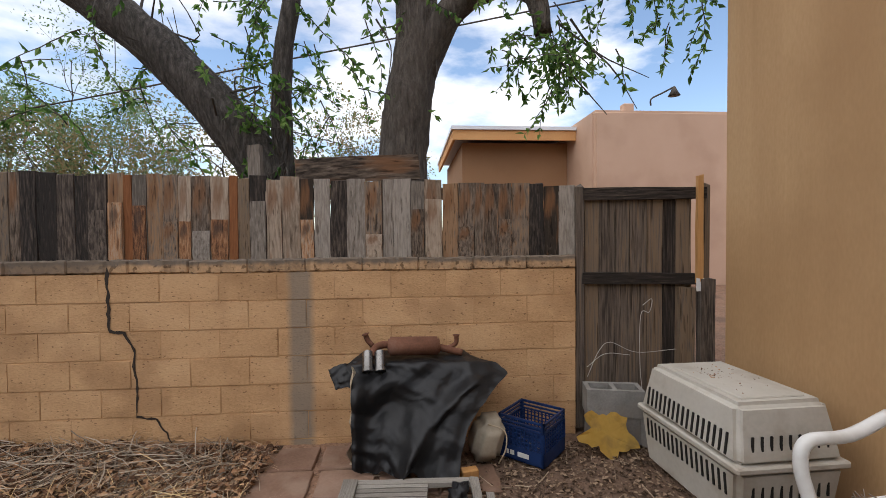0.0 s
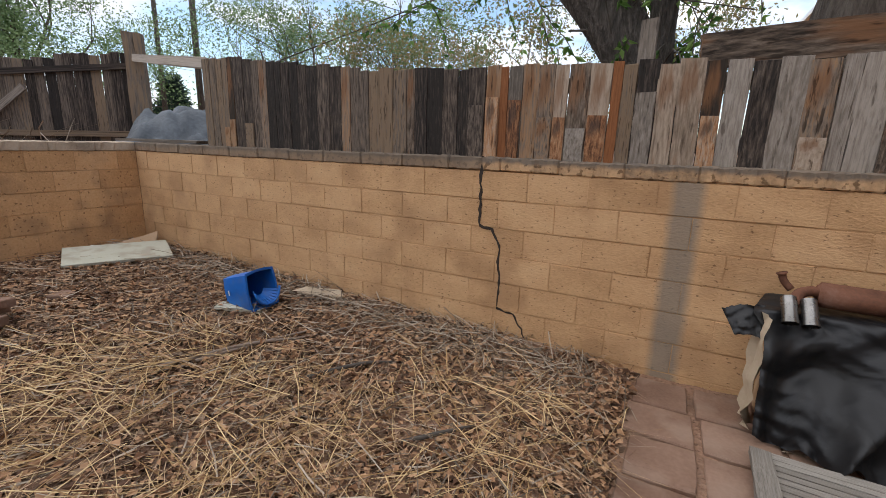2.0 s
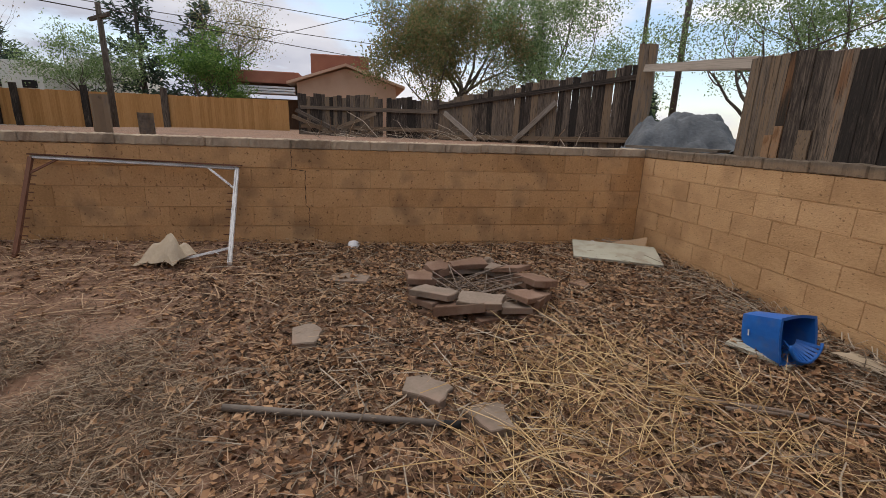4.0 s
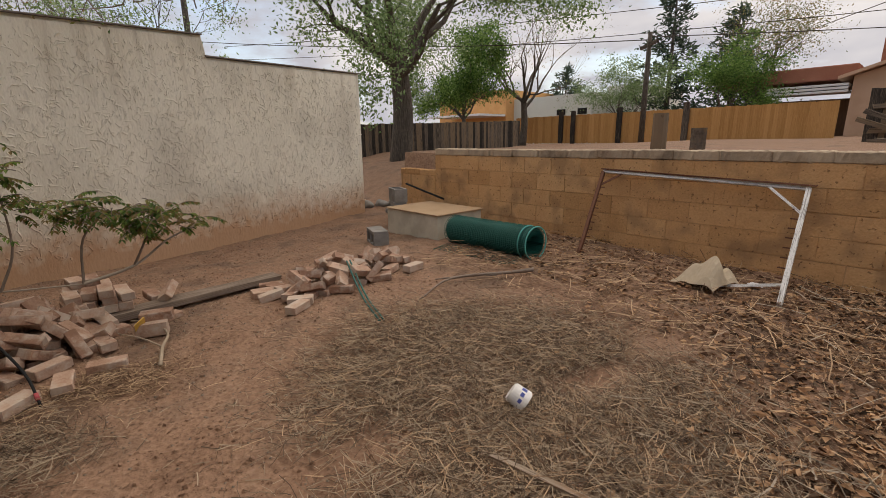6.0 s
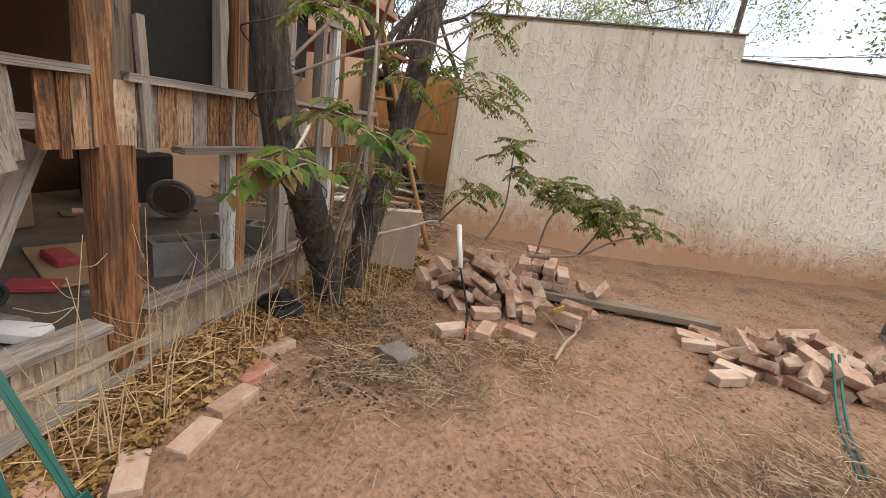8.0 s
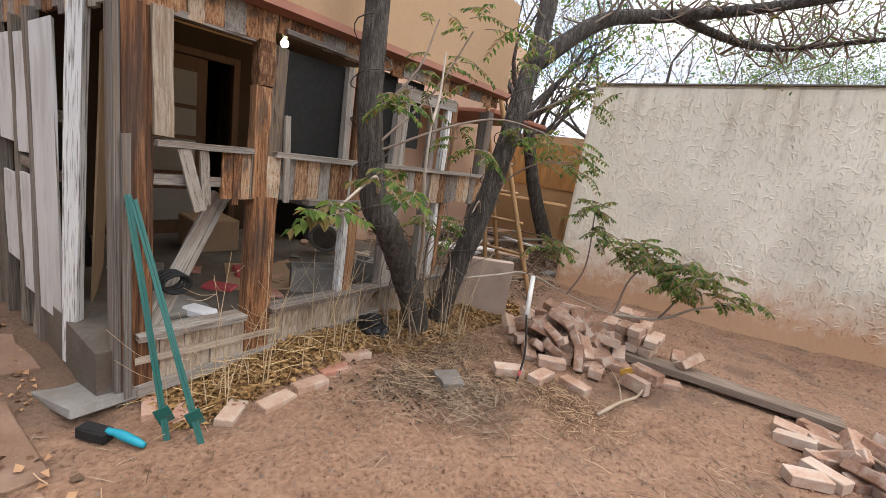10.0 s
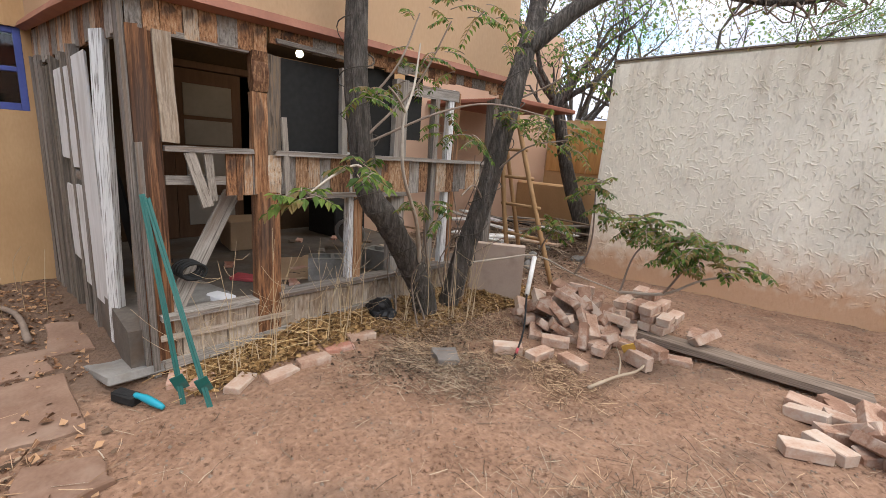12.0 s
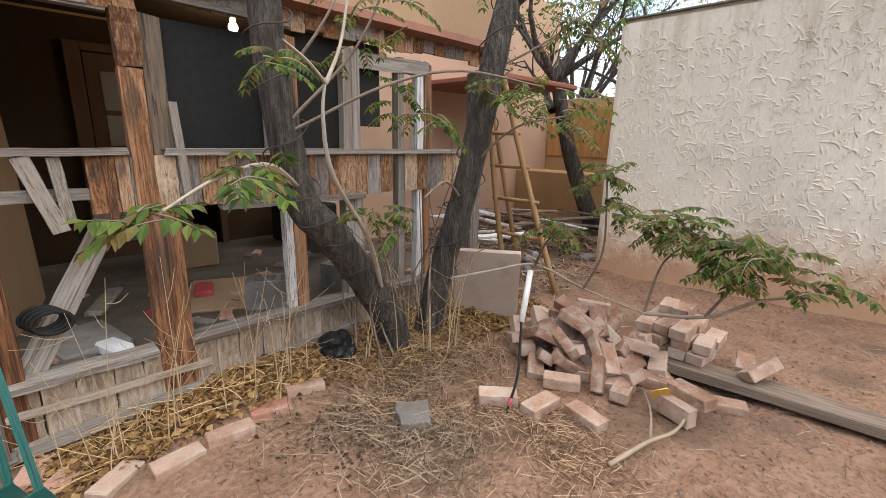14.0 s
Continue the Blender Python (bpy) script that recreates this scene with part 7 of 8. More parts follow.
first = cmu("grey hollow concrete block beside the gate", pose(2.08, 3.60, 0.01, 0, 0, -8))
copy_thing(first, pose(2.06, 3.60, 0.2, 0, 0, -12))
copy_thing(first, pose(2.42, 3.50, 0.01, 0, 0, 25))
far_block = cmu("grey hollow concrete block lying near bricks", pose(-4.2, -4.8, gz(-4.2, -4.8), 90, 0, 70) @ Matrix.Translation((0, 0.09, -0.09)))
for z in (0.0, 0.192):
    cmu("grey concrete block stacked beside the wall end", pose(-5.1, -5.55, gz(-5.1, -5.5) + 0.19 + z, 0, 0, 62 + 30 * z))
cmu("grey concrete block stacked beside the wall end", pose(-5.1, -5.55, gz(-5.1, -5.5), 0, 0, 60))
cmu("grey concrete block standing inside the porch", pose(0.75, -2.66, 0.36, 0, 0, 60))
cmu("grey concrete block standing inside the porch", pose(0.72, -3.2, 0.36, 0, 0, 20))


def yellow_plate():
    rng = random.Random(5)
    n = 34
    ring = []
    for k in range(n):
        a = 2 * math.pi * k / n
        r = 0.15 * (1 + 0.22 * math.cos(5 * a + 0.6) + rng.uniform(-0.13, 0.13))
        ring.append((math.cos(a) * r * 1.15, math.sin(a) * r * 0.95))
    bm = bmesh.new()
    rows = []
    for q in (0.0, 0.35, 0.7, 1.0):
        rows.append([bm.verts.new((x * q, y * q, 0.02 * noise.noise(Vector((x * q * 9, y * q * 9, 1))) * (0.4 + q))) for x, y in ring] if q else [bm.verts.new((0, 0, 0))])
    for k in range(n):
        bm.faces.new((rows[0][0], rows[1][k], rows[1][(k + 1) % n]))
        for p, q in zip(rows[1:-1], rows[2:]):
            bm.faces.new((p[k], q[k], q[(k + 1) % n], p[(k + 1) % n]))
    bmesh.ops.solidify(bm, geom=bm.faces[:], thickness=0.004)
    ob = part("yellow_plate", bm, M["yellow"])
    ob.matrix_basis = pose(1.93, 3.40, 0.135, 58, 14, -8)
    tagged(ob, "torn yellow plastic scrap leaning against concrete blocks", "plastic scrap")


yellow_plate()


def canister():
    c = thing("canister", "dirty beige squashed canister beside the covered stack", "canister")
    bm = bmesh.new()
    bmesh.ops.create_cube(bm, size=1)
    bmesh.ops.bevel(bm, geom=bm.edges[:], offset=0.2, segments=3, affect="EDGES")
    bmesh.ops.subdivide_edges(bm, edges=[e for e in bm.edges if e.calc_length() > 0.2], cuts=4, use_grid_fill=True)
    for v in bm.verts:
        s = 1 - 0.25 * (v.co.z + 0.5) ** 2 - 0.18 * (0.5 - v.co.z) ** 2
        k = 1 + 0.12 * noise.noise(v.co * 2.5 + Vector((4, 0, 0)))
        v.co = Vector((v.co.x * 0.21 * s * k, v.co.y * 0.25 * s * k, (v.co.z + 0.5) * 0.29 * (1 + 0.15 * v.co.x)))
    part("body", bm, M["canvas"], c, smooth=True)
    seam = Tubes().add(bend([(0.09, -0.10, 0.03), (0.105, -0.11, 0.14), (0.07, -0.10, 0.25), (-0.05, -0.09, 0.275)], 4), 0.005, 5)
    seam.make("seam", M["bag"], c)
    c.matrix_basis = pose(1.06, 3.40, 0.02, 6, 14, 8)
    w = thing("wood_offcut", "short pale timber offcut on flagstones", "timber")
    part("block", boxes((-0.05, 0.05, -0.03, 0.03, 0, 0.07), bevel=0.004), M["cedar"], w)
    w.matrix_basis = pose(0.95, 3.12, 0.025, 0, 0, 10)


canister()


def pet_carrier():
    c = thing("pet_carrier", "dirty beige plastic pet carrier with slotted sides", "pet carrier", pose(2.42, 2.92, 0.01, 0, 0, 2))
    lx, ly = 0.29, 0.42

    def shell(z0, z1, a0, a1, cap):
        bm = boxes((-lx * a0, lx * a0, -ly * a0, ly * a0, z0, z1))
        for v in bm.verts:
            k = a1 / a0 if v.co.z > (z0 + z1) / 2 else 1
            v.co.x *= k
            v.co.y *= k
        bmesh.ops.bevel(bm, geom=[e for e in bm.edges], offset=0.03, segments=3, affect="EDGES")
        return bm

    part("lower_shell", shell(0.0, 0.34, 0.9, 1.0, False), M["beige_plastic"], c, smooth=False)
    part("upper_shell", shell(0.35, 0.64, 1.0, 0.86, True), M["beige_plastic"], c, smooth=False)
    part("flange", boxes((-lx - 0.012, lx + 0.012, -ly - 0.012, ly + 0.012, 0.325, 0.36), bevel=0.008), M["beige_plastic"], c)
    part("top_panel", boxes((-lx * 0.62, lx * 0.62, -ly * 0.72, ly * 0.72, 0.636, 0.648), bevel=0.006), M["beige_plastic"], c)
    # solid black bars stand in for the shade inside the slots
    me = mesh_of("slot", boxes((-0.004, 0.004, -0.007, 0.007, -0.055, 0.055), bevel=0.002), M["dark"])
    for i in range(17):
        y = -0.33 + 0.66 * i / 16
        for z, tilt, off in ((0.44, 6.5, -0.003), (0.24, -5, -0.002)):
            x = -lx * (1.0 - (0.14 * (z - 0.35) / 0.29 if z > 0.35 else 0.1 * (0.34 - z) / 0.34)) + off
            piece("slot", me, c, pose(x, y, z, 0, tilt, 0))
    for i in range(9):
        x = -0.2 + 0.4 * i / 8
        piece("slot", me, c, pose(x, -ly * 0.965, 0.24, 0, 0, 90))
        piece("slot", me, c, pose(x, -ly * 0.955, 0.44, 0, 0, 90))
    stain = flakes("dry_leaves", "dry leaf crumbs on the carrier roof", 120, lambda r: (2.40 + r.gauss(0, 0.07), 3.0 + r.gauss(0, 0.12)), (0.008, 0.02), "dryleaf", (0.652, 0.662), 231)


pet_carrier()


def plastic_chair():
    c = thing("plastic_chair", "white moulded plastic armchair holding dry twigs", "chair", pose(2.42, 1.92, 0.0, 0, 0, 6))
    bm = boxes((-0.24, 0.24, -0.23, 0.23, 0.40, 0.425), bevel=0.01)
    part("seat", bm, M["white_plastic"], c)
    for y in (-0.25, 0.25):
        arm = Tubes().add(bend([(-0.22, y, 0.41), (-0.24, y * 1.1, 0.55), (-0.2, y * 1.12, 0.645), (0.0, y * 1.12, 0.65), (0.2, y * 1.1, 0.72)], 5), 0.026, 8)
        arm.make("arm", M["white_plastic"], c)
        for x in (-0.23, 0.22):
            leg = Tubes().add([(x, y * 0.95, 0.41), (x * 1.18, y * 1.12, 0.0)], [0.035, 0.022], 8)
            leg.make("leg", M["white_plastic"], c)
    bk = bmesh.new()
    for k in range(6):
        y = -0.18 + 0.36 * k / 5
        box(bk, 0.2, 0.215, y - 0.022, y + 0.022, 0.43, 0.82)
    box(bk, 0.195, 0.225, -0.24, 0.24, 0.80, 0.88, bevel=0.01)
    for v in bk.verts:
        v.co.x += (v.co.z - 0.43) * 0.22
    part("backrest", bk, M["white_plastic"], c)
    tw = Tubes()
    rng = random.Random(9)
    for _ in range(70):
        a, p = rng.uniform(0, 6.28), Vector((rng.uniform(-0.15, 0.15), rng.uniform(-0.15, 0.15), 0.43 + rng.random() * 0.03))
        d = Vector((math.cos(a), math.sin(a), rng.uniform(-0.05, 0.2))) * rng.uniform(0.06, 0.16)
        tw.add([p - d, p + d], [0.003, 0.002], 3, cap=False)
    ob = tw.make("twig_heap", M["twig"], None)
    ob.matrix_basis = pose(2.42, 1.92, 0.0, 0, 0, 6)
    tagged(ob, "heap of dry twigs lying on the plastic chair", "twigs", kind="stuff")


plastic_chair()
gw = thing("loose_wire", "thin pale wires hanging on the gate", "wire")
for pts in ([(1.93, 3.74, 0.42), (2.0, 3.70, 0.62), (2.1, 3.72, 0.68), (2.3, 3.72, 0.60), (2.6, 3.70, 0.62)], [(1.92, 3.72, 0.5), (2.05, 3.70, 0.6), (2.25, 3.72, 0.58)], [(2.36, 3.74, 0.95), (2.42, 3.72, 1.0), (2.40, 3.72, 0.9), (2.34, 3.73, 0.88), (2.34, 3.74, 0.5), (2.36, 3.72, 0.2)]):
    Tubes().add(bend(pts, 6), 0.0022, 4, cap=False).make("wire", M["wire"], gw)


# ---- things in the north-west yard ----
def mop_bucket():
    c = thing("mop_bucket", "bright blue plastic mop bucket lying on side", "bucket", pose(-3.10, 3.04, gz(-3.1, 3.0) + 0.155, 0, 80, 2))
    bm = bmesh.new()
    rings = []
    for z, a in ((-0.15, 0.095), (-0.145, 0.105), (0.14, 0.135), (0.15, 0.145), (0.15, 0.128), (-0.13, 0.095)):
        ring = []
        for k in range(24):
            t = 2 * math.pi * k / 24
            r = a / max(abs(math.cos(t)), abs(math.sin(t))) ** 0.75
            ring.append(bm.verts.new((r * math.cos(t) * 1.1, r * math.sin(t), z)))
        rings.append(ring)
    for p, q in zip(rings[:-1], rings[1:]):
        for k in range(24):
            bm.faces.new((p[k], p[(k + 1) % 24], q[(k + 1) % 24], q[k]))
    bm.faces.new(rings[0][::-1])
    bm.faces.new(rings[-1])
    part("body", bm, M["bright_blue"], c, smooth=False)
    for k in range(11):
        a = math.pi * (0.1 + 0.8 * k / 10) - math.pi / 2
        plank("wringer_rib", c, (0.05 * math.cos(a), 0.05 * math.sin(a), 0.10), (0.115 * math.cos(a), 0.115 * math.sin(a), 0.20), 0.018, 0.008, (math.cos(a), math.sin(a), 0.2), "bright_blue")
    Tubes().add([(0.12 * math.cos(a), 0.12 * math.sin(a), 0.2) for a in [k * 0.3 - 1.5 for k in range(11)]], 0.009, 6).make("wringer_rim", M["bright_blue"], c)
    part("marking", boxes((-0.02, 0.02, -0.126, -0.124, -0.08, -0.07)), M["white_plastic"], c, "small white label bar")
    b = thing("broken_board", "short pale board under the blue bucket", "board")
    plank("board", b, (-3.26, 2.88, gz(-3.2, 2.9) + 0.03), (-2.92, 3.02, gz(-3, 3) + 0.03), 0.12, 0.025, (0, 0, 1), "pale_board")


mop_bucket()
pb = thing("pale_panel", "pale grey green panel lying on litter", "board")
part("panel", boxes((-0.44, 0.44, -0.26, 0.26, 0, 0.03), bevel=0.004), M["pale_board"], pb)
pb.matrix_basis = pose(-5.12, 3.13, gz(-5.1, 3.1) + 0.06, 7, 1, 66)
tri_board = thing("broken_board", "broken plywood piece leaning in wall corner", "board")
bm = slab(bmesh.new(), [(-0.2, -0.1), (0.2, -0.08), (0.12, 0.14)], 0, 0.02, random.Random(3), 0.005)
part("board", bm, M["card"], tri_board)
tri_board.matrix_basis = pose(-5.4, 3.5, gz(-5.4, 3.5) + 0.1, 35, 5, 30)
for k, (x, y, w, l, m, s) in enumerate(((-2.82, 3.52, 0.08, 0.22, "bag", "torn pale paper scrap beside wall"), (-0.9, 1.9, 0.02, 0.03, "white_stone", "small white scrap on dry litter"), (-5.25, -0.95, 0.03, 0.05, "white_stone", "small white scrap on soil"))):
    ob = part("scrap", slab(bmesh.new(), [(-l, -w), (l, -w * 0.6), (l * 0.8, w), (-l * 0.7, w * 0.7)], 0, 0.012, random.Random(40 + k), 0.012), M[m])
    ob.matrix_basis = pose(x, y, gz(x, y) + 0.04, 8, 5, 20 + 40 * k)
    tagged(ob, s, "scrap")


def lump(name, label, cat, x, y, z, sx, sy, sz, mat, seed, amp=0.35, freq=2.2, turn=0):
    bm = bmesh.new()
    bmesh.ops.create_icosphere(bm, subdivisions=3, radius=0.5)
    for v in bm.verts:
        k = 1 + amp * noise.noise(v.co * freq + Vector((seed, 0, 0)))
        v.co = Vector((v.co.x * sx * k, v.co.y * sy * k, max(-0.3, v.co.z) * sz * k))
    ob = part(name, bm, M[mat])
    ob.matrix_basis = pose(x, y, z, 0, 0, turn)
    return tagged(ob, label, cat)


lump("white_lump", "white plaster lump lying against west wall", "rubble", -5.58, 0.35, gz(-5.6, 0.35) + 0.04, 0.15, 0.12, 0.1, "white_stone", 3, 0.3)
lump("rock", "brown rounded rock beside the west wall", "rock", -5.0, -1.22 + 2.9, gz(-5, 1.7) + 0.03, 0.12, 0.1, 0.08, "flag", 5)
lump("rubble_rock", "pale rubble stone beside west wall", "rock", -5.55, 3.1, gz(-5.5, 3.1) + 0.04, 0.1, 0.1, 0.08, "white_stone", 8)
pole = thing("metal_pole", "grey metal pole lying on dry litter", "pole")
Tubes().add([(-2.64, 0.86, gz(-2.64, 0.86) + 0.05), (-2.86, -0.2, gz(-2.86, -0.2) + 0.04)], 0.017, 10).make("tube", M["steel"], pole)
Tubes().add([(-2.635, 0.88, gz(-2.64, 0.86) + 0.05), (-2.65, 0.80, gz(-2.64, 0.86) + 0.05)], 0.02, 10).make("cap", M["black"], pole)


def stick(label, pts, r0, r1, mat="twig", lift=0.03):
    s = thing("branch", label, "branch", group="fallen branches")
    P = bend([(x, y, gz(x, y) + lift + dz) for x, y, dz in pts], 5)
    Tubes().add(P, taper(len(P), r0, r1), 7, rough=0.08, rng=random.Random(len(P))).make("stem", M[mat], s)


stick("grey fallen branch lying on leaf litter", [(-2.7, 2.1, 0), (-2.5, 2.55, 0.02), (-2.3, 2.9, 0), (-2.1, 3.35, 0.01)], 0.014, 0.005)
stick("grey fallen branch lying on leaf litter", [(-2.6, 2.25, 0), (-2.45, 2.7, 0.01), (-2.3, 3.15, 0)], 0.012, 0.006)
stick("dark fallen branch lying on leaf litter", [(-2.0, 2.45, 0), (-1.8, 2.75, 0.02), (-1.65, 2.9, 0)], 0.016, 0.008, "twig_dark")
stick("dark fallen branch lying on leaf litter", [(-1.2, 2.3, 0), (-1.05, 2.45, 0.02), (-0.95, 2.6, 0)], 0.014, 0.006, "twig_dark")
stick("forked pale branch lying on bare soil", [(-3.2, -2.75, 0), (-3.65, -2.85, 0.01), (-4.1, -2.55, 0.02), (-4.25, -2.4, 0.05)], 0.006, 0.02)
stick("thin branch lying on bare soil", [(-3.55, -2.95, 0), (-3.8, -2.8, 0.01), (-4.0, -2.62, 0.02)], 0.006, 0.012)
stick("curved pale branch lying beside scattered bricks", [(-1.44, -3.05, 0.0), (-1.50, -3.29, 0.01), (-1.565, -3.47, 0.02), (-1.535, -3.73, 0.03), (-1.42, -3.95, 0.03)], 0.012, 0.005, "pale_twig")
stick("thin curved twig lying beside scattered bricks", [(-1.50, -3.33, 0), (-1.42, -3.54, 0.02), (-1.31, -3.72, 0.03)], 0.007, 0.003, "pale_twig")
stick("thick grey branch beside house wall", [(1.3, -0.75, 0.01), (1.9, -0.7, 0.02), (2.5, -0.45, 0.01)], 0.022, 0.016)
bo = thing("broken_board", "narrow grey board lying in straw", "board")
plank("board", bo, (-2.27, -1.16, gz(-2.27, -1.1) + 0.05), (-2.37, -0.68, gz(-2.4, -0.7) + 0.05), 0.026, 0.015, (0, 0, 1), "fence_pale")
jar = thing("plastic_tub", "white plastic tub with blue print on straw", "tub", pose(-2.65, -1.27, gz(-2.65, -1.27) + 0.05, 58, 0, 25) @ Matrix.Scale(0.85, 4))
bm = bmesh.new()
bmesh.ops.create_cone(bm, cap_ends=True, segments=24, radius1=0.068, radius2=0.058, depth=0.11)
bmesh.ops.bevel(bm, geom=[e for e in bm.edges if abs(e.verts[0].co.z - e.verts[1].co.z) < 0.01], offset=0.008, segments=2, affect="EDGES")
bmesh.ops.translate(bm, verts=bm.verts, vec=(0, 0, 0.055))
part("body", bm, M["white_plastic"], jar, smooth=False)
for a in range(5):
    b0 = boxes((0.064, 0.067, -0.012, 0.012, 0.03 + 0.004 * (a % 2), 0.05 + 0.006 * (a % 3)))
    ob = part("print_mark", b0, M["blue"], jar, "blurred blue print")
    ob.matrix_basis = pose(0, 0, 0, 0, -4, 20 + 35 * a)


# ---- along the west wall ----
def steel_frame():
    c = thing("bed_frame", "rusty steel bed frame leaning on west wall", "bed frame")
    a0, a1 = Vector((-5.12, -2.47, gz(-5.12, -2.47) + 0.01)), Vector((-5.66, -2.54, 1.11))
    b0, b1 = Vector((-4.95, -0.72, gz(-4.95, -0.72) + 0.01)), Vector((-5.66, -0.77, 1.04))
    for p, q, m, n in ((a0, a1, "rust", "side_rail"), (b0, b1, "white_wood", "side_rail"), (a1, b1, "white_wood", "top_rail")):
        plank(n, c, p, q, 0.035, 0.03, (1, 0, 0.4), m)
    plank("edge_strip", c, a1 + Vector((0.01, 0, 0.025)), b1 + Vector((0.01, 0.05, 0.025)), 0.012, 0.03, (1, 0, 0), "rust")
    u, w = a1.lerp(b1, 0.13), a1.lerp(a0, 0.18)
    plank("corner_brace", c, u, w, 0.02, 0.01, (1, 0, 0.4), "rust")
    u, w = b1.lerp(a1, 0.16), b1.lerp(b0, 0.24)
    plank("corner_brace", c, u, w, 0.02, 0.01, (1, 0, 0.4), "white_wood")
    u, w = b0.lerp(b1, 0.16), Vector((-4.95, -1.15, gz(-4.95, -1.15) + 0.04))
    plank("corner_brace", c, u, w, 0.022, 0.01, (1, 0, 0.4), "white_wood")
    for k in range(9):
        t = 0.12 + 0.085 * k
        for p, q, s in ((a0, a1, 1), (b0, b1, -1)):
            e = p.lerp(q, t)
            plank("spring_hook", c, e, e + Vector((0, 0.07 * s, 0)), 0.01, 0.006, (1, 0, 0), "rust")


steel_frame()


def crumpled(name, label, cat, x, y, sx, sy, sz, mat, seed, turn):
    bm = bmesh.new()
    bmesh.ops.create_grid(bm, x_segments=16, y_segments=12, size=0.5)
    for v in bm.verts:
        u, w = v.co.x, v.co.y
        f = noise.noise(Vector((u * 3 + seed, w * 3, 0)))
        v.co = Vector((u * sx, w * sy + 0.06 * f, sz * (0.5 + 0.7 * u + 0.7 * f) * (1 - (2 * w) ** 4 * 0.7) * (1 - (2 * u) ** 6 * 0.6)))
    for v in bm.verts:
        v.co.z = max(0.0, v.co.z)
    ob = part(name, bm, M[mat], smooth=False)
    so = ob.modifiers.new("thickness", "SOLIDIFY")
    so.thickness = 0.006
    ob.matrix_basis = pose(x, y, gz(x, y) + 0.015, 0, 0, turn)
    return tagged(ob, label, cat)


crumpled("paper_sack", "crumpled tan paper sack beside bed frame", "sack", -5.0, -1.25, 0.42, 0.3, 0.24, "bag", 3, 70)


def mesh_roll():
    c = thing("mesh_roll", "roll of green plastic garden mesh on soil", "mesh roll")
    a, b = Vector((-4.74, -2.74, gz(-4.7, -2.7) + 0.155)), Vector((-4.78, -3.98, gz(-4.7, -3.9) + 0.15))
    ax = (b - a).normalized()
    s, u = ax.cross(Vector((0, 0, 1))).normalized(), Vector((0, 0, 1))
    tb = Tubes()
    turns, per = 4, 48
    for k in range(turns * per + 1):
        t = k / per
        r = 0.09 + 0.02 * t + 0.004 * math.sin(k * 0.9)
        ang = 2 * math.pi * t
        o = (s * math.cos(ang) + u * math.sin(ang)) * r
        tb.add([a + o, b + o], 0.0028, 3, cap=False)
    L = (b - a).length
    for j in range(46):
        q = a + ax * (L * j / 45)
        pts = [q + (s * math.cos(2 * math.pi * k / 24) + u * math.sin(2 * math.pi * k / 24)) * 0.17 for k in range(25)]
        tb.add(pts, 0.0028, 3, cap=False)
    tagged(tb.make("mesh_net", M["green_mesh"], c, smooth=False), "woven green plastic strands", kind="stuff")
    inner = Tubes().add([a + ax * 0.02, b - ax * 0.02], [0.155, 0.155], 24, cap=False)
    inner.make("inner_roll", M["green_dark"], c, "dense inner layers of the roll")
    for off in (0.0, 0.1):
        q = a + ax * off
        ring = Tubes()
        pts = [q + (s * math.cos(2 * math.pi * k / 28) + u * math.sin(2 * math.pi * k / 28)) * 0.172 for k in range(29)]
        ring.add(pts, 0.008, 5, cap=False)
        ring.make("selvedge", M["teal_pale"], c, "pale green selvedge band")
    loose = Tubes()
    rng = random.Random(8)
    for k in range(26):
        y0 = -3.9 + 0.045 * k
        loose.add([(-4.60, y0, gz(-4.6, y0) + 0.02), (-4.32 + rng.uniform(-0.04, 0.04), y0 + 0.02, gz(-4.3, y0) + 0.015)], 0.0025, 3, cap=False)
    for k in range(6):
        x = -4.57 + 0.045 * k
        loose.add([(x, -3.9, gz(x, -3.9) + 0.02), (x, -2.8, gz(x, -2.8) + 0.02)], 0.0025, 3, cap=False)
    tagged(loose.make("loose_mesh", M["green_mesh"], c, smooth=False), "loose flap of the mesh", kind="stuff")


M["green_dark"] = surface("dark_green_layers", [(0.004, 0.05, 0.04), (0.012, 0.11, 0.088)], 30, 90, 0.6, 0.6, stretch=(1, 8, 8))
M["teal_pale"] = surface("pale_teal_band", [(0.05, 0.30, 0.27), (0.10, 0.42, 0.38)], 8, 50, 0.6, 0)
mesh_roll()
cab = thing("storage_box", "cream painted box with tan board lid", "box")
zb = gz(-4.9, -4.8)
part("body", boxes((-5.5, -4.70, -5.28, -4.20, zb - 0.04, zb + 0.31), bevel=0.008), M["cream_box"], cab)
part("lid", boxes((-5.52, -4.68, -5.30, -4.18, zb + 0.312, zb + 0.33), bevel=0.004), M["card"], cab, "thin tan board lid")
bar = thing("iron_bar", "black iron bar leaning over concrete blocks", "bar")
Tubes().add([(-5.3, -5.6, 0.82), (-5.45, -4.9, zb + 0.40)], 0.015, 6).make("bar", M["black"], bar)
rng = random.Random(61)
for k in range(16):
    x, y = rng.uniform(-6.9, -5.6), rng.uniform(-7.6, -6.2)
    lump("rubble_rock", "pale broken rubble lump beside stucco building", "rubble", x, y, gz(x, y) + 0.04, rng.uniform(0.12, 0.34), rng.uniform(0.1, 0.25), rng.uniform(0.1, 0.2), "concrete", k, 0.4, 1.6, rng.uniform(0, 180))


# ---- bricks ----
BR = random.Random(401)


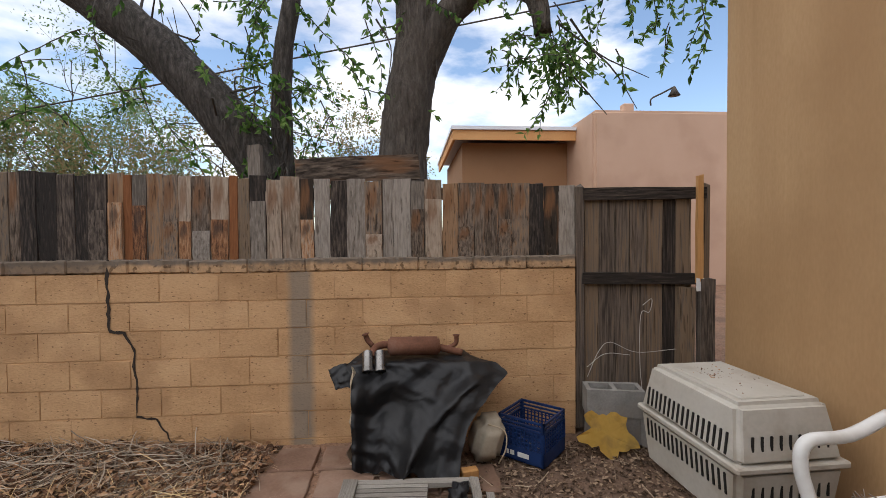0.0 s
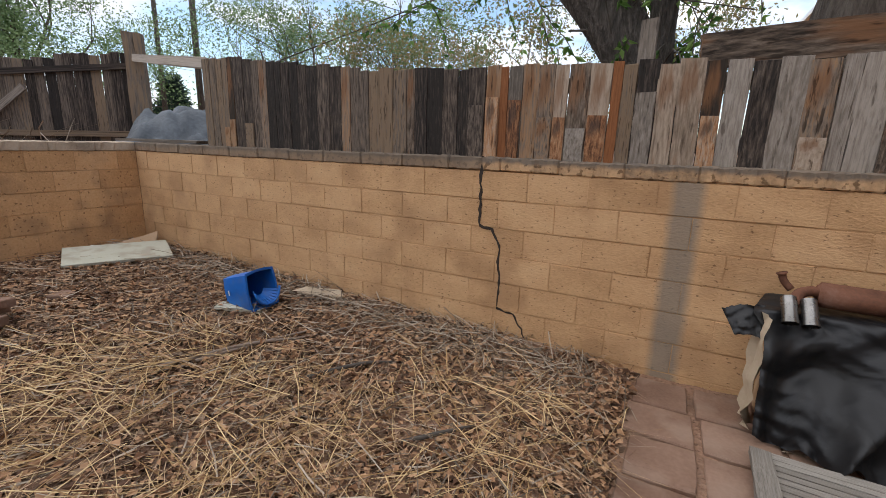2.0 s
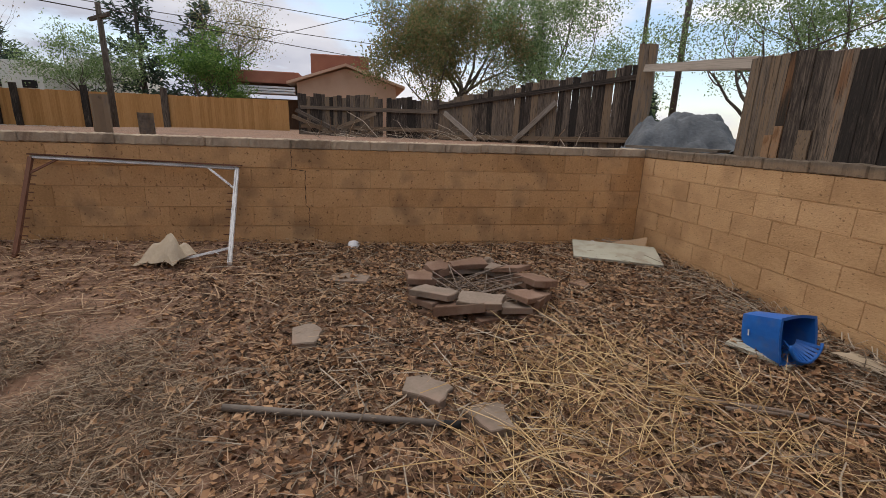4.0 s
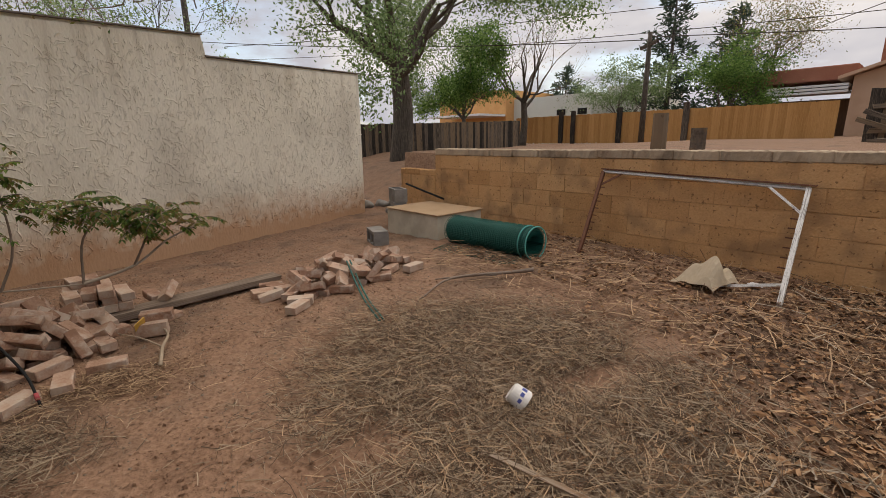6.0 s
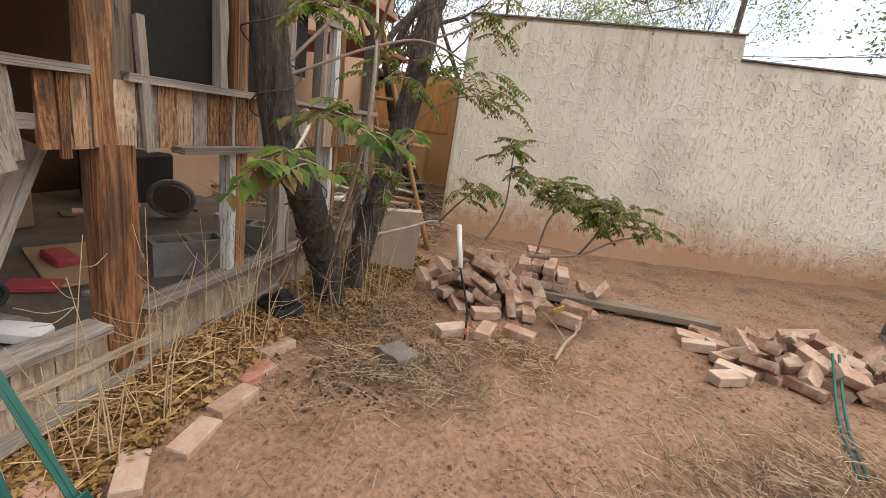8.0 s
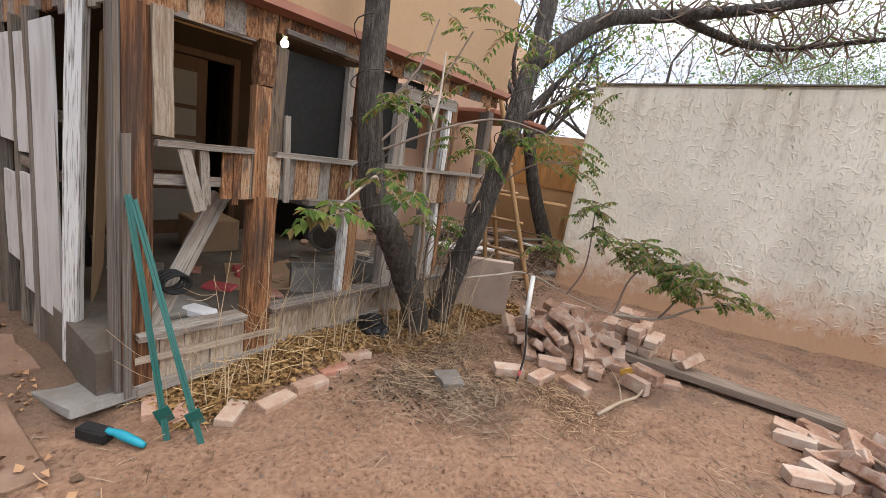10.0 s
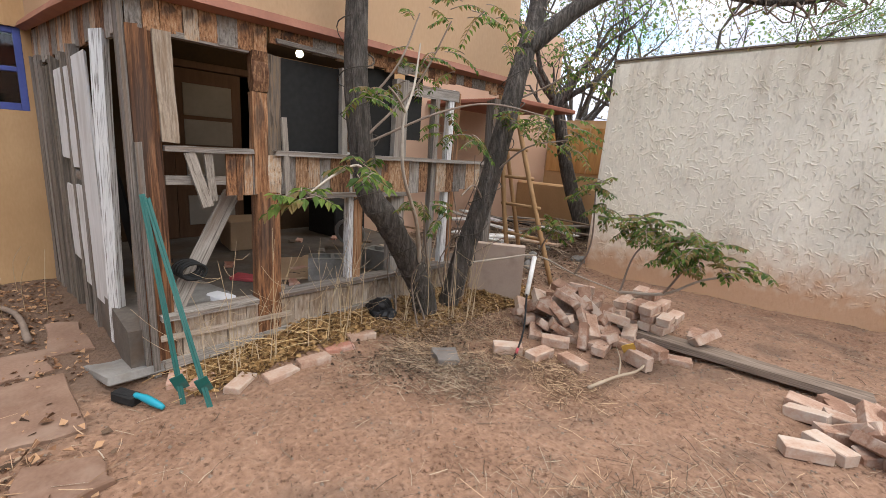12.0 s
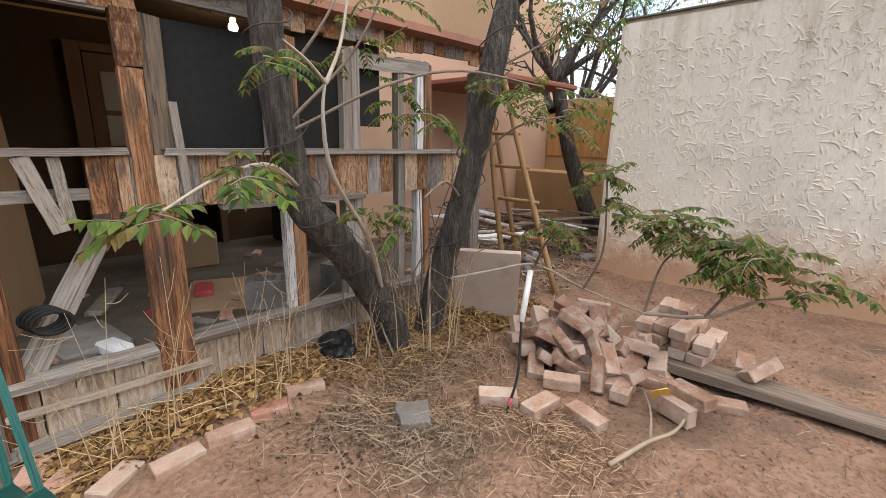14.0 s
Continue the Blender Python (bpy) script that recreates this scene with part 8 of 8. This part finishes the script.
def brick_mesh(mat, seed):
    r = random.Random(seed)
    bm = boxes((-0.1, 0.1, -0.048, 0.048, -0.031, 0.031), bevel=0.004)
    jitter(bm, 0.0022, r)
    return mesh_of("brick", bm, M[mat])


BRICKS = [brick_mesh("brick", k) for k in range(4)]
RED_BRICKS = [brick_mesh("brick_red", 10 + k) for k in range(2)]


def brick(x, y, z, rx=0, ry=0, rz=0, label="weathered tan clay brick in a loose pile", group="piled bricks", meshes=None):
    ob = new("brick", (meshes or BRICKS)[BR.randrange(len(meshes or BRICKS))])
    ob.matrix_basis = pose(x, y, z, rx, ry, rz)
    return tagged(ob, label, "brick", group)


def heap(cx, cy, rx, ry, top, n, group):
    """Bricks tipped out into a low heap: each rests at the heap's height where it fell."""
    placed = []
    tries = 0
    while len(placed) < n and tries < 4000:
        tries += 1
        a, u = BR.uniform(0, 6.283), math.sqrt(BR.random())
        x, y = cx + math.cos(a) * u * rx, cy + math.sin(a) * u * ry
        level = sum(1 for p in placed if math.hypot(p[0] - x, p[1] - y) < 0.115)
        cap_z = top * (1 - u ** 1.6)
        if level * 0.055 > cap_z + 0.02:
            continue
        z = gz(x, y) + 0.032 + level * 0.052
        steep = 1.7 if level else 0.4
        placed.append((x, y))
        brick(x, y, z, BR.gauss(0, 16) * steep, BR.gauss(0, 16) * steep, BR.uniform(0, 180), group=group)


heap(-3.08, -3.80, 0.72, 0.50, 0.20, 62, "brick heap near the mesh roll")
heap(-0.83, -3.94, 0.50, 0.40, 0.36, 78, "brick heap beside the tree")
for lay in range(4):
    for k in range((4, 4, 3, 2)[lay]):
        for j in range(2 if lay < 3 else 1):
            x, y = -1.12 - 0.106 * k - 0.03 * (lay == 3), -4.42 + 0.205 * j - 0.012 * k
            brick(x + BR.gauss(0, 0.006), y + BR.gauss(0, 0.012), gz(x, y) + 0.10 + 0.033 + 0.064 * lay, BR.gauss(0, 1.5), BR.gauss(0, 1.5), 90 + BR.gauss(0, 5), "tan clay brick stacked in courses on plank", "stacked bricks")
for x, y, z, rx, ry, rz in ((-1.21, -3.29, 0.035, 0, 0, 168), (-1.0, -3.21, 0.035, 0, 0, 84), (-0.80, -3.12, 0.035, 0, 0, 42), (-1.65, -3.93, 0.035, 0, 0, 22), (-1.73, -4.24, 0.15, 35, 20, 60), (-1.64, -4.36, 0.12, 0, 5, 100), (-0.95, -3.50, 0.035, 0, 0, 30),
                            (-1.5, -3.62, 0.06, 90, 0, -20), (-1.55, -3.68, 0.13, 0, 0, -18), (-1.23, -3.66, 0.035, 0, 0, 100), (-3.62, -3.35, 0.035, 0, 0, 10), (-2.42, -3.3, 0.035, 0, 0, 30), (-2.5, -3.42, 0.035, 0, 0, -30)):
    brick(x, y, gz(x, y) + z, rx, ry, rz, "weathered tan brick lying loose on soil", "scattered bricks")
EDGE = [(0.26, -1.34, -20), (0.115, -1.43, -35), (-0.06, -1.58, -52), (-0.125, -1.79, -82), (-0.115, -2.01, -100), (-0.06, -2.225, -106), (-0.02, -2.43, -98)]
for k, (x, y, a) in enumerate(EDGE):
    brick(x, y, gz(x, y) - 0.002, BR.gauss(0, 3), BR.gauss(0, 3), a + BR.gauss(0, 3), "worn brick sunk in soil edging the porch bed", "bed edging bricks", RED_BRICKS if k in (0, 1, 5) else BRICKS)
yl = part("yellow_leaf", slab(bmesh.new(), [(-0.04, -0.03), (0.04, -0.03), (0.05, 0.05), (-0.03, 0.06)], 0, 0.005, random.Random(2), 0.006), M["yellow"])
yl.matrix_basis = pose(-1.44, -3.62, gz(-1.4, -3.6) + 0.12, 60, 20, 30)
tagged(yl, "yellow plastic scrap among bricks", "plastic scrap")
gp = thing("plank_on_ground", "long grey weathered plank lying on soil", "plank")
plank("board", gp, (-0.98, -4.12, gz(-1, -4.12) + 0.075), (-2.65, -4.25, gz(-2.6, -4.2) + 0.06), 0.17, 0.045, (0, 0, 1), "plank_brown")
strap = thing("green_strap", "green plastic strap lying over brick heap", "strap")
for o in (0.0, 0.035):
    P = bend([(-2.76 + o, -2.62, gz(-2.78, -2.6) + 0.02), (-2.92 + o, -3.1, gz(-2.9, -3.1) + 0.03), (-3.08 + o, -3.6, gz(-3.1, -3.6) + 0.2)], 6)
    Tubes().add(P, 0.008, 5).make("band", M["teal"], strap)


# ---- beside the porch ----
def concrete_panel():
    ob = part("concrete_slab", jitter(boxes((-0.25, 0.25, -0.035, 0.035, 0, 0.53), bevel=0.006), 0.003, random.Random(4)), M["peach_slab"])
    ob.matrix_basis = pose(0.02, -3.99, gz(0.02, -3.99) - 0.01, -7, 0, 35)
    tagged(ob, "pinkish concrete slab leaning beside the tree", "slab")


M["peach_slab"] = surface("pinkish_concrete", [(0.40, 0.305, 0.245), (0.49, 0.39, 0.32)], 4, 60, 0.93, 0.3, spots=(0.3, 0.22, 0.17), spot_scale=5)
concrete_panel()
br = thing("long_rod", "white pipe on dark rod leaning on bricks", "rod")
Tubes().add([(-0.655, -3.56, 0.74), (-0.745, -3.37, 0.50)], 0.018, 10).make("white_pipe", M["white_plastic"], br, "white plastic pipe")
P = bend([(-0.745, -3.37, 0.50), (-0.86, -3.2, 0.3), (-0.9, -3.06, gz(-0.9, -3.06) + 0.01)], 5)
Tubes().add(P, 0.007, 7).make("rod", M["black"], br)
Tubes().add([P[-3], P[-2]], 0.011, 8).make("red_band", M["red"], br, "red tape band")


def t_posts():
    for n, (foot, top) in enumerate((((-0.19, -1.38), (0.30, -1.27, 1.13)), ((-0.05, -1.29), (0.31, -1.25, 1.15)))):
        c = thing("t_post", "green painted steel fence post leaning on porch", "fence post", group="green steel posts")
        f, t = Vector((*foot, gz(*foot) - 0.02)), Vector(top)
        plank("flange", c, f, t, 0.027, 0.005, (-1, 0.2, 0.3), "teal")
        z = (t - f).normalized()
        o = Vector((0.016, 0.0, 0.005))
        plank("web", c, f + o, t + o, 0.005, 0.03, (-1, 0.2, 0.3), "teal")
        p = f.lerp(t, 0.13)
        ob = part("anchor_plate", boxes((-0.032, 0.032, -0.003, 0.003, -0.05, 0.045), bevel=0.002), M["teal"], c)
        q = z.to_track_quat("Z", "Y").to_matrix().to_4x4()
        ob.matrix_basis = Matrix.Translation(p + Vector((-0.012, 0, -0.004))) @ pose(0, 0, 0, -10, 20, 75)


t_posts()
hb = thing("hand_brush", "black bristled hand brush with bright teal handle", "brush")
ob = part("bristles", jitter(boxes((-0.075, 0.075, -0.035, 0.035, 0, 0.06), bevel=0.01), 0.004, random.Random(1)), M["black"], hb)
Tubes().add(bend([(0.06, 0, 0.055), (0.12, 0.005, 0.05), (0.25, 0, 0.03)], 4), [0.016] * 4 + [0.02, 0.021, 0.02, 0.018, 0.012], 8).make("handle", M["teal_bright"], hb)
hb.matrix_basis = pose(0.17, -1.08, gz(0.15, -1.05) + 0.005, 0, 0, 208)
step = thing("step_slab", "grey concrete step slab tilted beside porch door", "slab")
part("slab", jitter(boxes((-0.24, 0.24, -0.2, 0.2, 0, 0.05), bevel=0.006), 0.004, random.Random(2)), M["concrete"], step)
step.matrix_basis = pose(0.58, -1.19, 0.055, 3, 11, 8)
bag = lump("black_bag", "crumpled black plastic bag at porch base", "bag", 0.16, -2.74, gz(0.16, -2.7) + 0.06, 0.22, 0.2, 0.17, "black_plastic", 4, 0.7, 3)
ladder = thing("ladder", "homemade pole ladder leaning against the porch", "ladder")
La, Lb = (Vector((0.46, -4.80, 0.2)), Vector((0.64, -4.70, 1.64))), (Vector((-0.12, -4.80, 0.15)), Vector((0.60, -4.70, 2.25)))
for a, b, r in ((La[0], La[1], 0.026), (Lb[0], Lb[1], 0.026)):
    Tubes().add(bend([a, a.lerp(b, 0.5) + Vector((0.01, 0.01, 0)), b], 4), r, 8).make("rail", M["ladder"], ladder)
for z in (0.62, 0.95, 1.25, 1.54):
    a, b = La[0].lerp(La[1], (z - 0.2) / 1.44), Lb[0].lerp(Lb[1], (z - 0.15) / 2.1)
    Tubes().add([a + (a - b) * 0.12, b + (b - a) * 0.12], 0.018, 6).make("rung", M["ladder"], ladder)
Tubes().add([(0.30, -4.84, 0.2), (0.78, -4.78, 2.1), (1.15, -4.74, 3.1)], [0.024, 0.022, 0.018], 7).make("spare_pole", M["ladder"], ladder)



def weeds():
    rng = random.Random(501)
    t = thing("dry_weeds", "wiry pale dry weeds along the porch base", "weeds", kind="stuff")
    tb = Tubes()
    for _ in range(46):
        x, y = rng.uniform(-0.05, 0.33), rng.uniform(-2.6, -1.32)
        if rng.random() < 0.3:
            x, y = rng.uniform(-0.3, 0.2), rng.uniform(-3.6, -2.6)
        b = Vector((x, y, gz(x, y)))
        h = rng.uniform(0.25, 0.8)
        l = Vector((rng.uniform(-0.25, 0.15), rng.uniform(-0.25, 0.25), 0)) * h
        pts = bend([b, b + Vector((0, 0, h * 0.45)) + l * 0.25, b + Vector((0, 0, h)) + l], 4)
        tb.add(pts, taper(len(pts), 0.0035, 0.0012), 4, cap=False)
        for k in range(rng.randrange(1, 5)):
            p = Vector(pts[rng.randrange(3, len(pts) - 1)])
            e = p + Vector((rng.uniform(-0.2, 0.2), rng.uniform(-0.2, 0.2), rng.uniform(0.03, 0.2)))
            tb.add(bend([p, p.lerp(e, 0.5) + Vector((0, 0, -0.02)), e], 3), 0.0013, 3, cap=False)
    for _ in range(16):
        x, y = rng.uniform(1.2, 2.85), rng.uniform(-0.9, 0.1)
        b = Vector((x, y, gz(x, y)))
        tb.add(bend([b, b + Vector((rng.uniform(-0.1, 0.1), 0, 0.25)), b + Vector((rng.uniform(-0.25, 0.25), rng.uniform(-0.1, 0.1), rng.uniform(0.35, 0.6)))], 3), 0.0025, 3, cap=False)
    ob = tb.make("dry_stem", M["straw_stem"], t)


M["straw_stem"] = surface("pale_stem", [(0.42, 0.30, 0.17), (0.58, 0.46, 0.31)], 6, 40, 0.85, 0)
weeds()

# ---- inside the porch ----
lp = thing("leaning_board", "weathered brown board leaning inside porch opening", "board")
plank("board", lp, (0.44, -1.36, 0.39), (0.58, -1.80, 1.12), 0.10, 0.025, (-1, 0, 0.3), "porch_grey")
lp2 = thing("fibreboard_sheet", "tan fibreboard sheet leaning inside porch", "board")
plank("sheet", lp2, (1.4, -1.42, 0.37), (1.0, -1.38, 1.95), 0.5, 0.012, (-0.4, -1, 0), "card")
ply = thing("plywood_sheet", "dark plywood sheet leaning inside porch", "board")
# sheet takes the same near-black as the unlit rooms
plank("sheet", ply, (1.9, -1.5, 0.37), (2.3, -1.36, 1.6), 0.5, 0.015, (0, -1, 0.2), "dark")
bulb = thing("ceiling_lamp", "lit bare bulb hanging under porch ceiling", "lamp")
bm = bmesh.new()
bmesh.ops.create_uvsphere(bm, u_segments=16, v_segments=10, radius=0.035)
part("bulb", bm, M["bulb"], bulb, smooth=True).matrix_basis = pose(1.78, -2.9, 2.29)
Tubes().add([(1.78, -2.9, 2.42), (1.78, -2.9, 2.32)], [0.03, 0.022], 10).make("socket", M["white_plastic"], bulb)
lamp_light = new("bulb_light", bpy.data.lights.new("bulb_light", "POINT"))
lamp_light.data.energy, lamp_light.data.color, lamp_light.data.shadow_soft_size = 1.6, (1.0, 0.82, 0.55), 0.04
lamp_light.location = (1.78, -2.9, 2.22)
coil = thing("cable_coil", "black cable coil hanging on leaning board", "cable")
for k in range(4):
    pts = [(0.40 + 0.01 * k, -1.50 + 0.07 * math.cos(a) + 0.012 * k, 0.67 + 0.05 * math.sin(a) + 0.008 * k) for a in [j * 0.42 for j in range(16)]]
    Tubes().add(pts, 0.009, 6, cap=False).make("loop", M["black"], coil)
rng = random.Random(71)
clutter = (("red_toolbox", "faded red plastic case on porch floor", "case", "red", (1.3, -2.35), (0.24, 0.12, 0.05)), ("red_toolbox", "faded red plastic case on porch floor", "case", "red", (1.05, -2.05), (0.22, 0.12, 0.035)),
           ("cardboard_sheet", "brown cardboard sheet on porch floor", "cardboard", "card", (1.2, -2.45), (0.7, 0.5, 0.012)), ("egg_carton", "white moulded carton on porch floor", "carton", "white_stone", (0.62, -1.72), (0.2, 0.1, 0.06)),
           ("grey_board", "grey broken board sheet on porch floor", "board", "concrete", (0.85, -1.62), (0.42, 0.3, 0.05)), ("storage_bin", "dark storage bin inside porch", "bin", "black", (2.45, -3.75), (0.5, 0.5, 0.4)),
           ("cardboard_box", "brown carton inside porch", "box", "card", (2.2, -2.5), (0.4, 0.4, 0.3)), ("wood_offcut", "short board on porch floor", "timber", "slat", (1.5, -1.8), (0.5, 0.1, 0.04)))
for n, l, c, m, (x, y), (sx, sy, sz) in clutter:
    ob = part(n, jitter(boxes((-sx / 2, sx / 2, -sy / 2, sy / 2, 0, sz), bevel=min(0.012, sz * 0.3)), 0.004, rng), M[m])
    ob.matrix_basis = pose(x, y, 0.362, 0, 0, rng.uniform(-40, 40))
    tagged(ob, l, c)
disc = thing("wheel", "grey spoked wheel lying inside porch", "wheel")
Tubes().add([(0.15 * math.cos(a), 0, 0.15 * math.sin(a)) for a in [k * 2 * math.pi / 28 for k in range(29)]], 0.022, 8, cap=False).make("tyre", M["concrete"], disc)
hub = bmesh.new()
bmesh.ops.create_cone(hub, cap_ends=True, segments=20, radius1=0.125, radius2=0.115, depth=0.03)
part("hub", hub, M["steel"], disc).matrix_basis = pose(0, 0, 0, 90, 0, 0)
disc.matrix_basis = pose(1.63, -3.41, 0.53, -20, 0, 40)
for k in range(26):
    x, y = rng.uniform(0.6, 2.3), rng.uniform(-4.0, -1.4)
    ob = part("debris", slab(bmesh.new(), [(-0.08, -0.03), (0.07, -0.04), (0.09, 0.03), (-0.06, 0.04)], 0, rng.uniform(0.006, 0.03), rng, 0.01), M[rng.choice(["slat", "card", "bag", "fence_dark", "brick_red"])])
    ob.matrix_basis = pose(x, y, 0.362, 0, 0, rng.uniform(0, 180))
    tagged(ob, "small broken scrap on the porch floor", "debris", "porch floor debris")
for k in range(9):
    x, y = rng.uniform(0.1, 1.0), rng.uniform(-6.4, -4.9)
    lump("rubble_rock", "brown dusty rubble lump behind the porch", "rubble", x, y, gz(x, y) + 0.03, rng.uniform(0.1, 0.22), rng.uniform(0.08, 0.18), rng.uniform(0.08, 0.16), "concrete", 40 + k, 0.4, 1.6, rng.uniform(0, 180))
ribbons("dry_stalks", "broken sticks and twigs behind the porch", 900, area(-0.2, 2.4, -7.6, -4.6), (0.08, 0.45), (0.002, 0.006), "straw_brown", (0.005, 0.12), 0.25, seed=140)
flakes("dry_leaves", "dark leaf litter behind the porch", 5000, area(-0.1, 2.6, -8.0, -4.5), (0.02, 0.05), "dryleaf_old", (0.002, 0.03), 141)
junk = thing("plank_heap", "heap of broken boards behind the porch", "timber")
for k in range(22):
    x, y, a = rng.uniform(0.7, 2.6), rng.uniform(-7.6, -5.0), rng.uniform(0, 3.14)
    z = 0.24 + 0.02 * k * 0.6
    plank("board", junk, (x - 0.4 * math.cos(a), y - 0.4 * math.sin(a), z), (x + 0.4 * math.cos(a), y + 0.4 * math.sin(a), z + rng.uniform(-0.05, 0.1)), rng.uniform(0.06, 0.16), 0.02, (0, 0, 1), rng.choice(["fence_grey", "porch", "white_wood", "fence_dark"]))
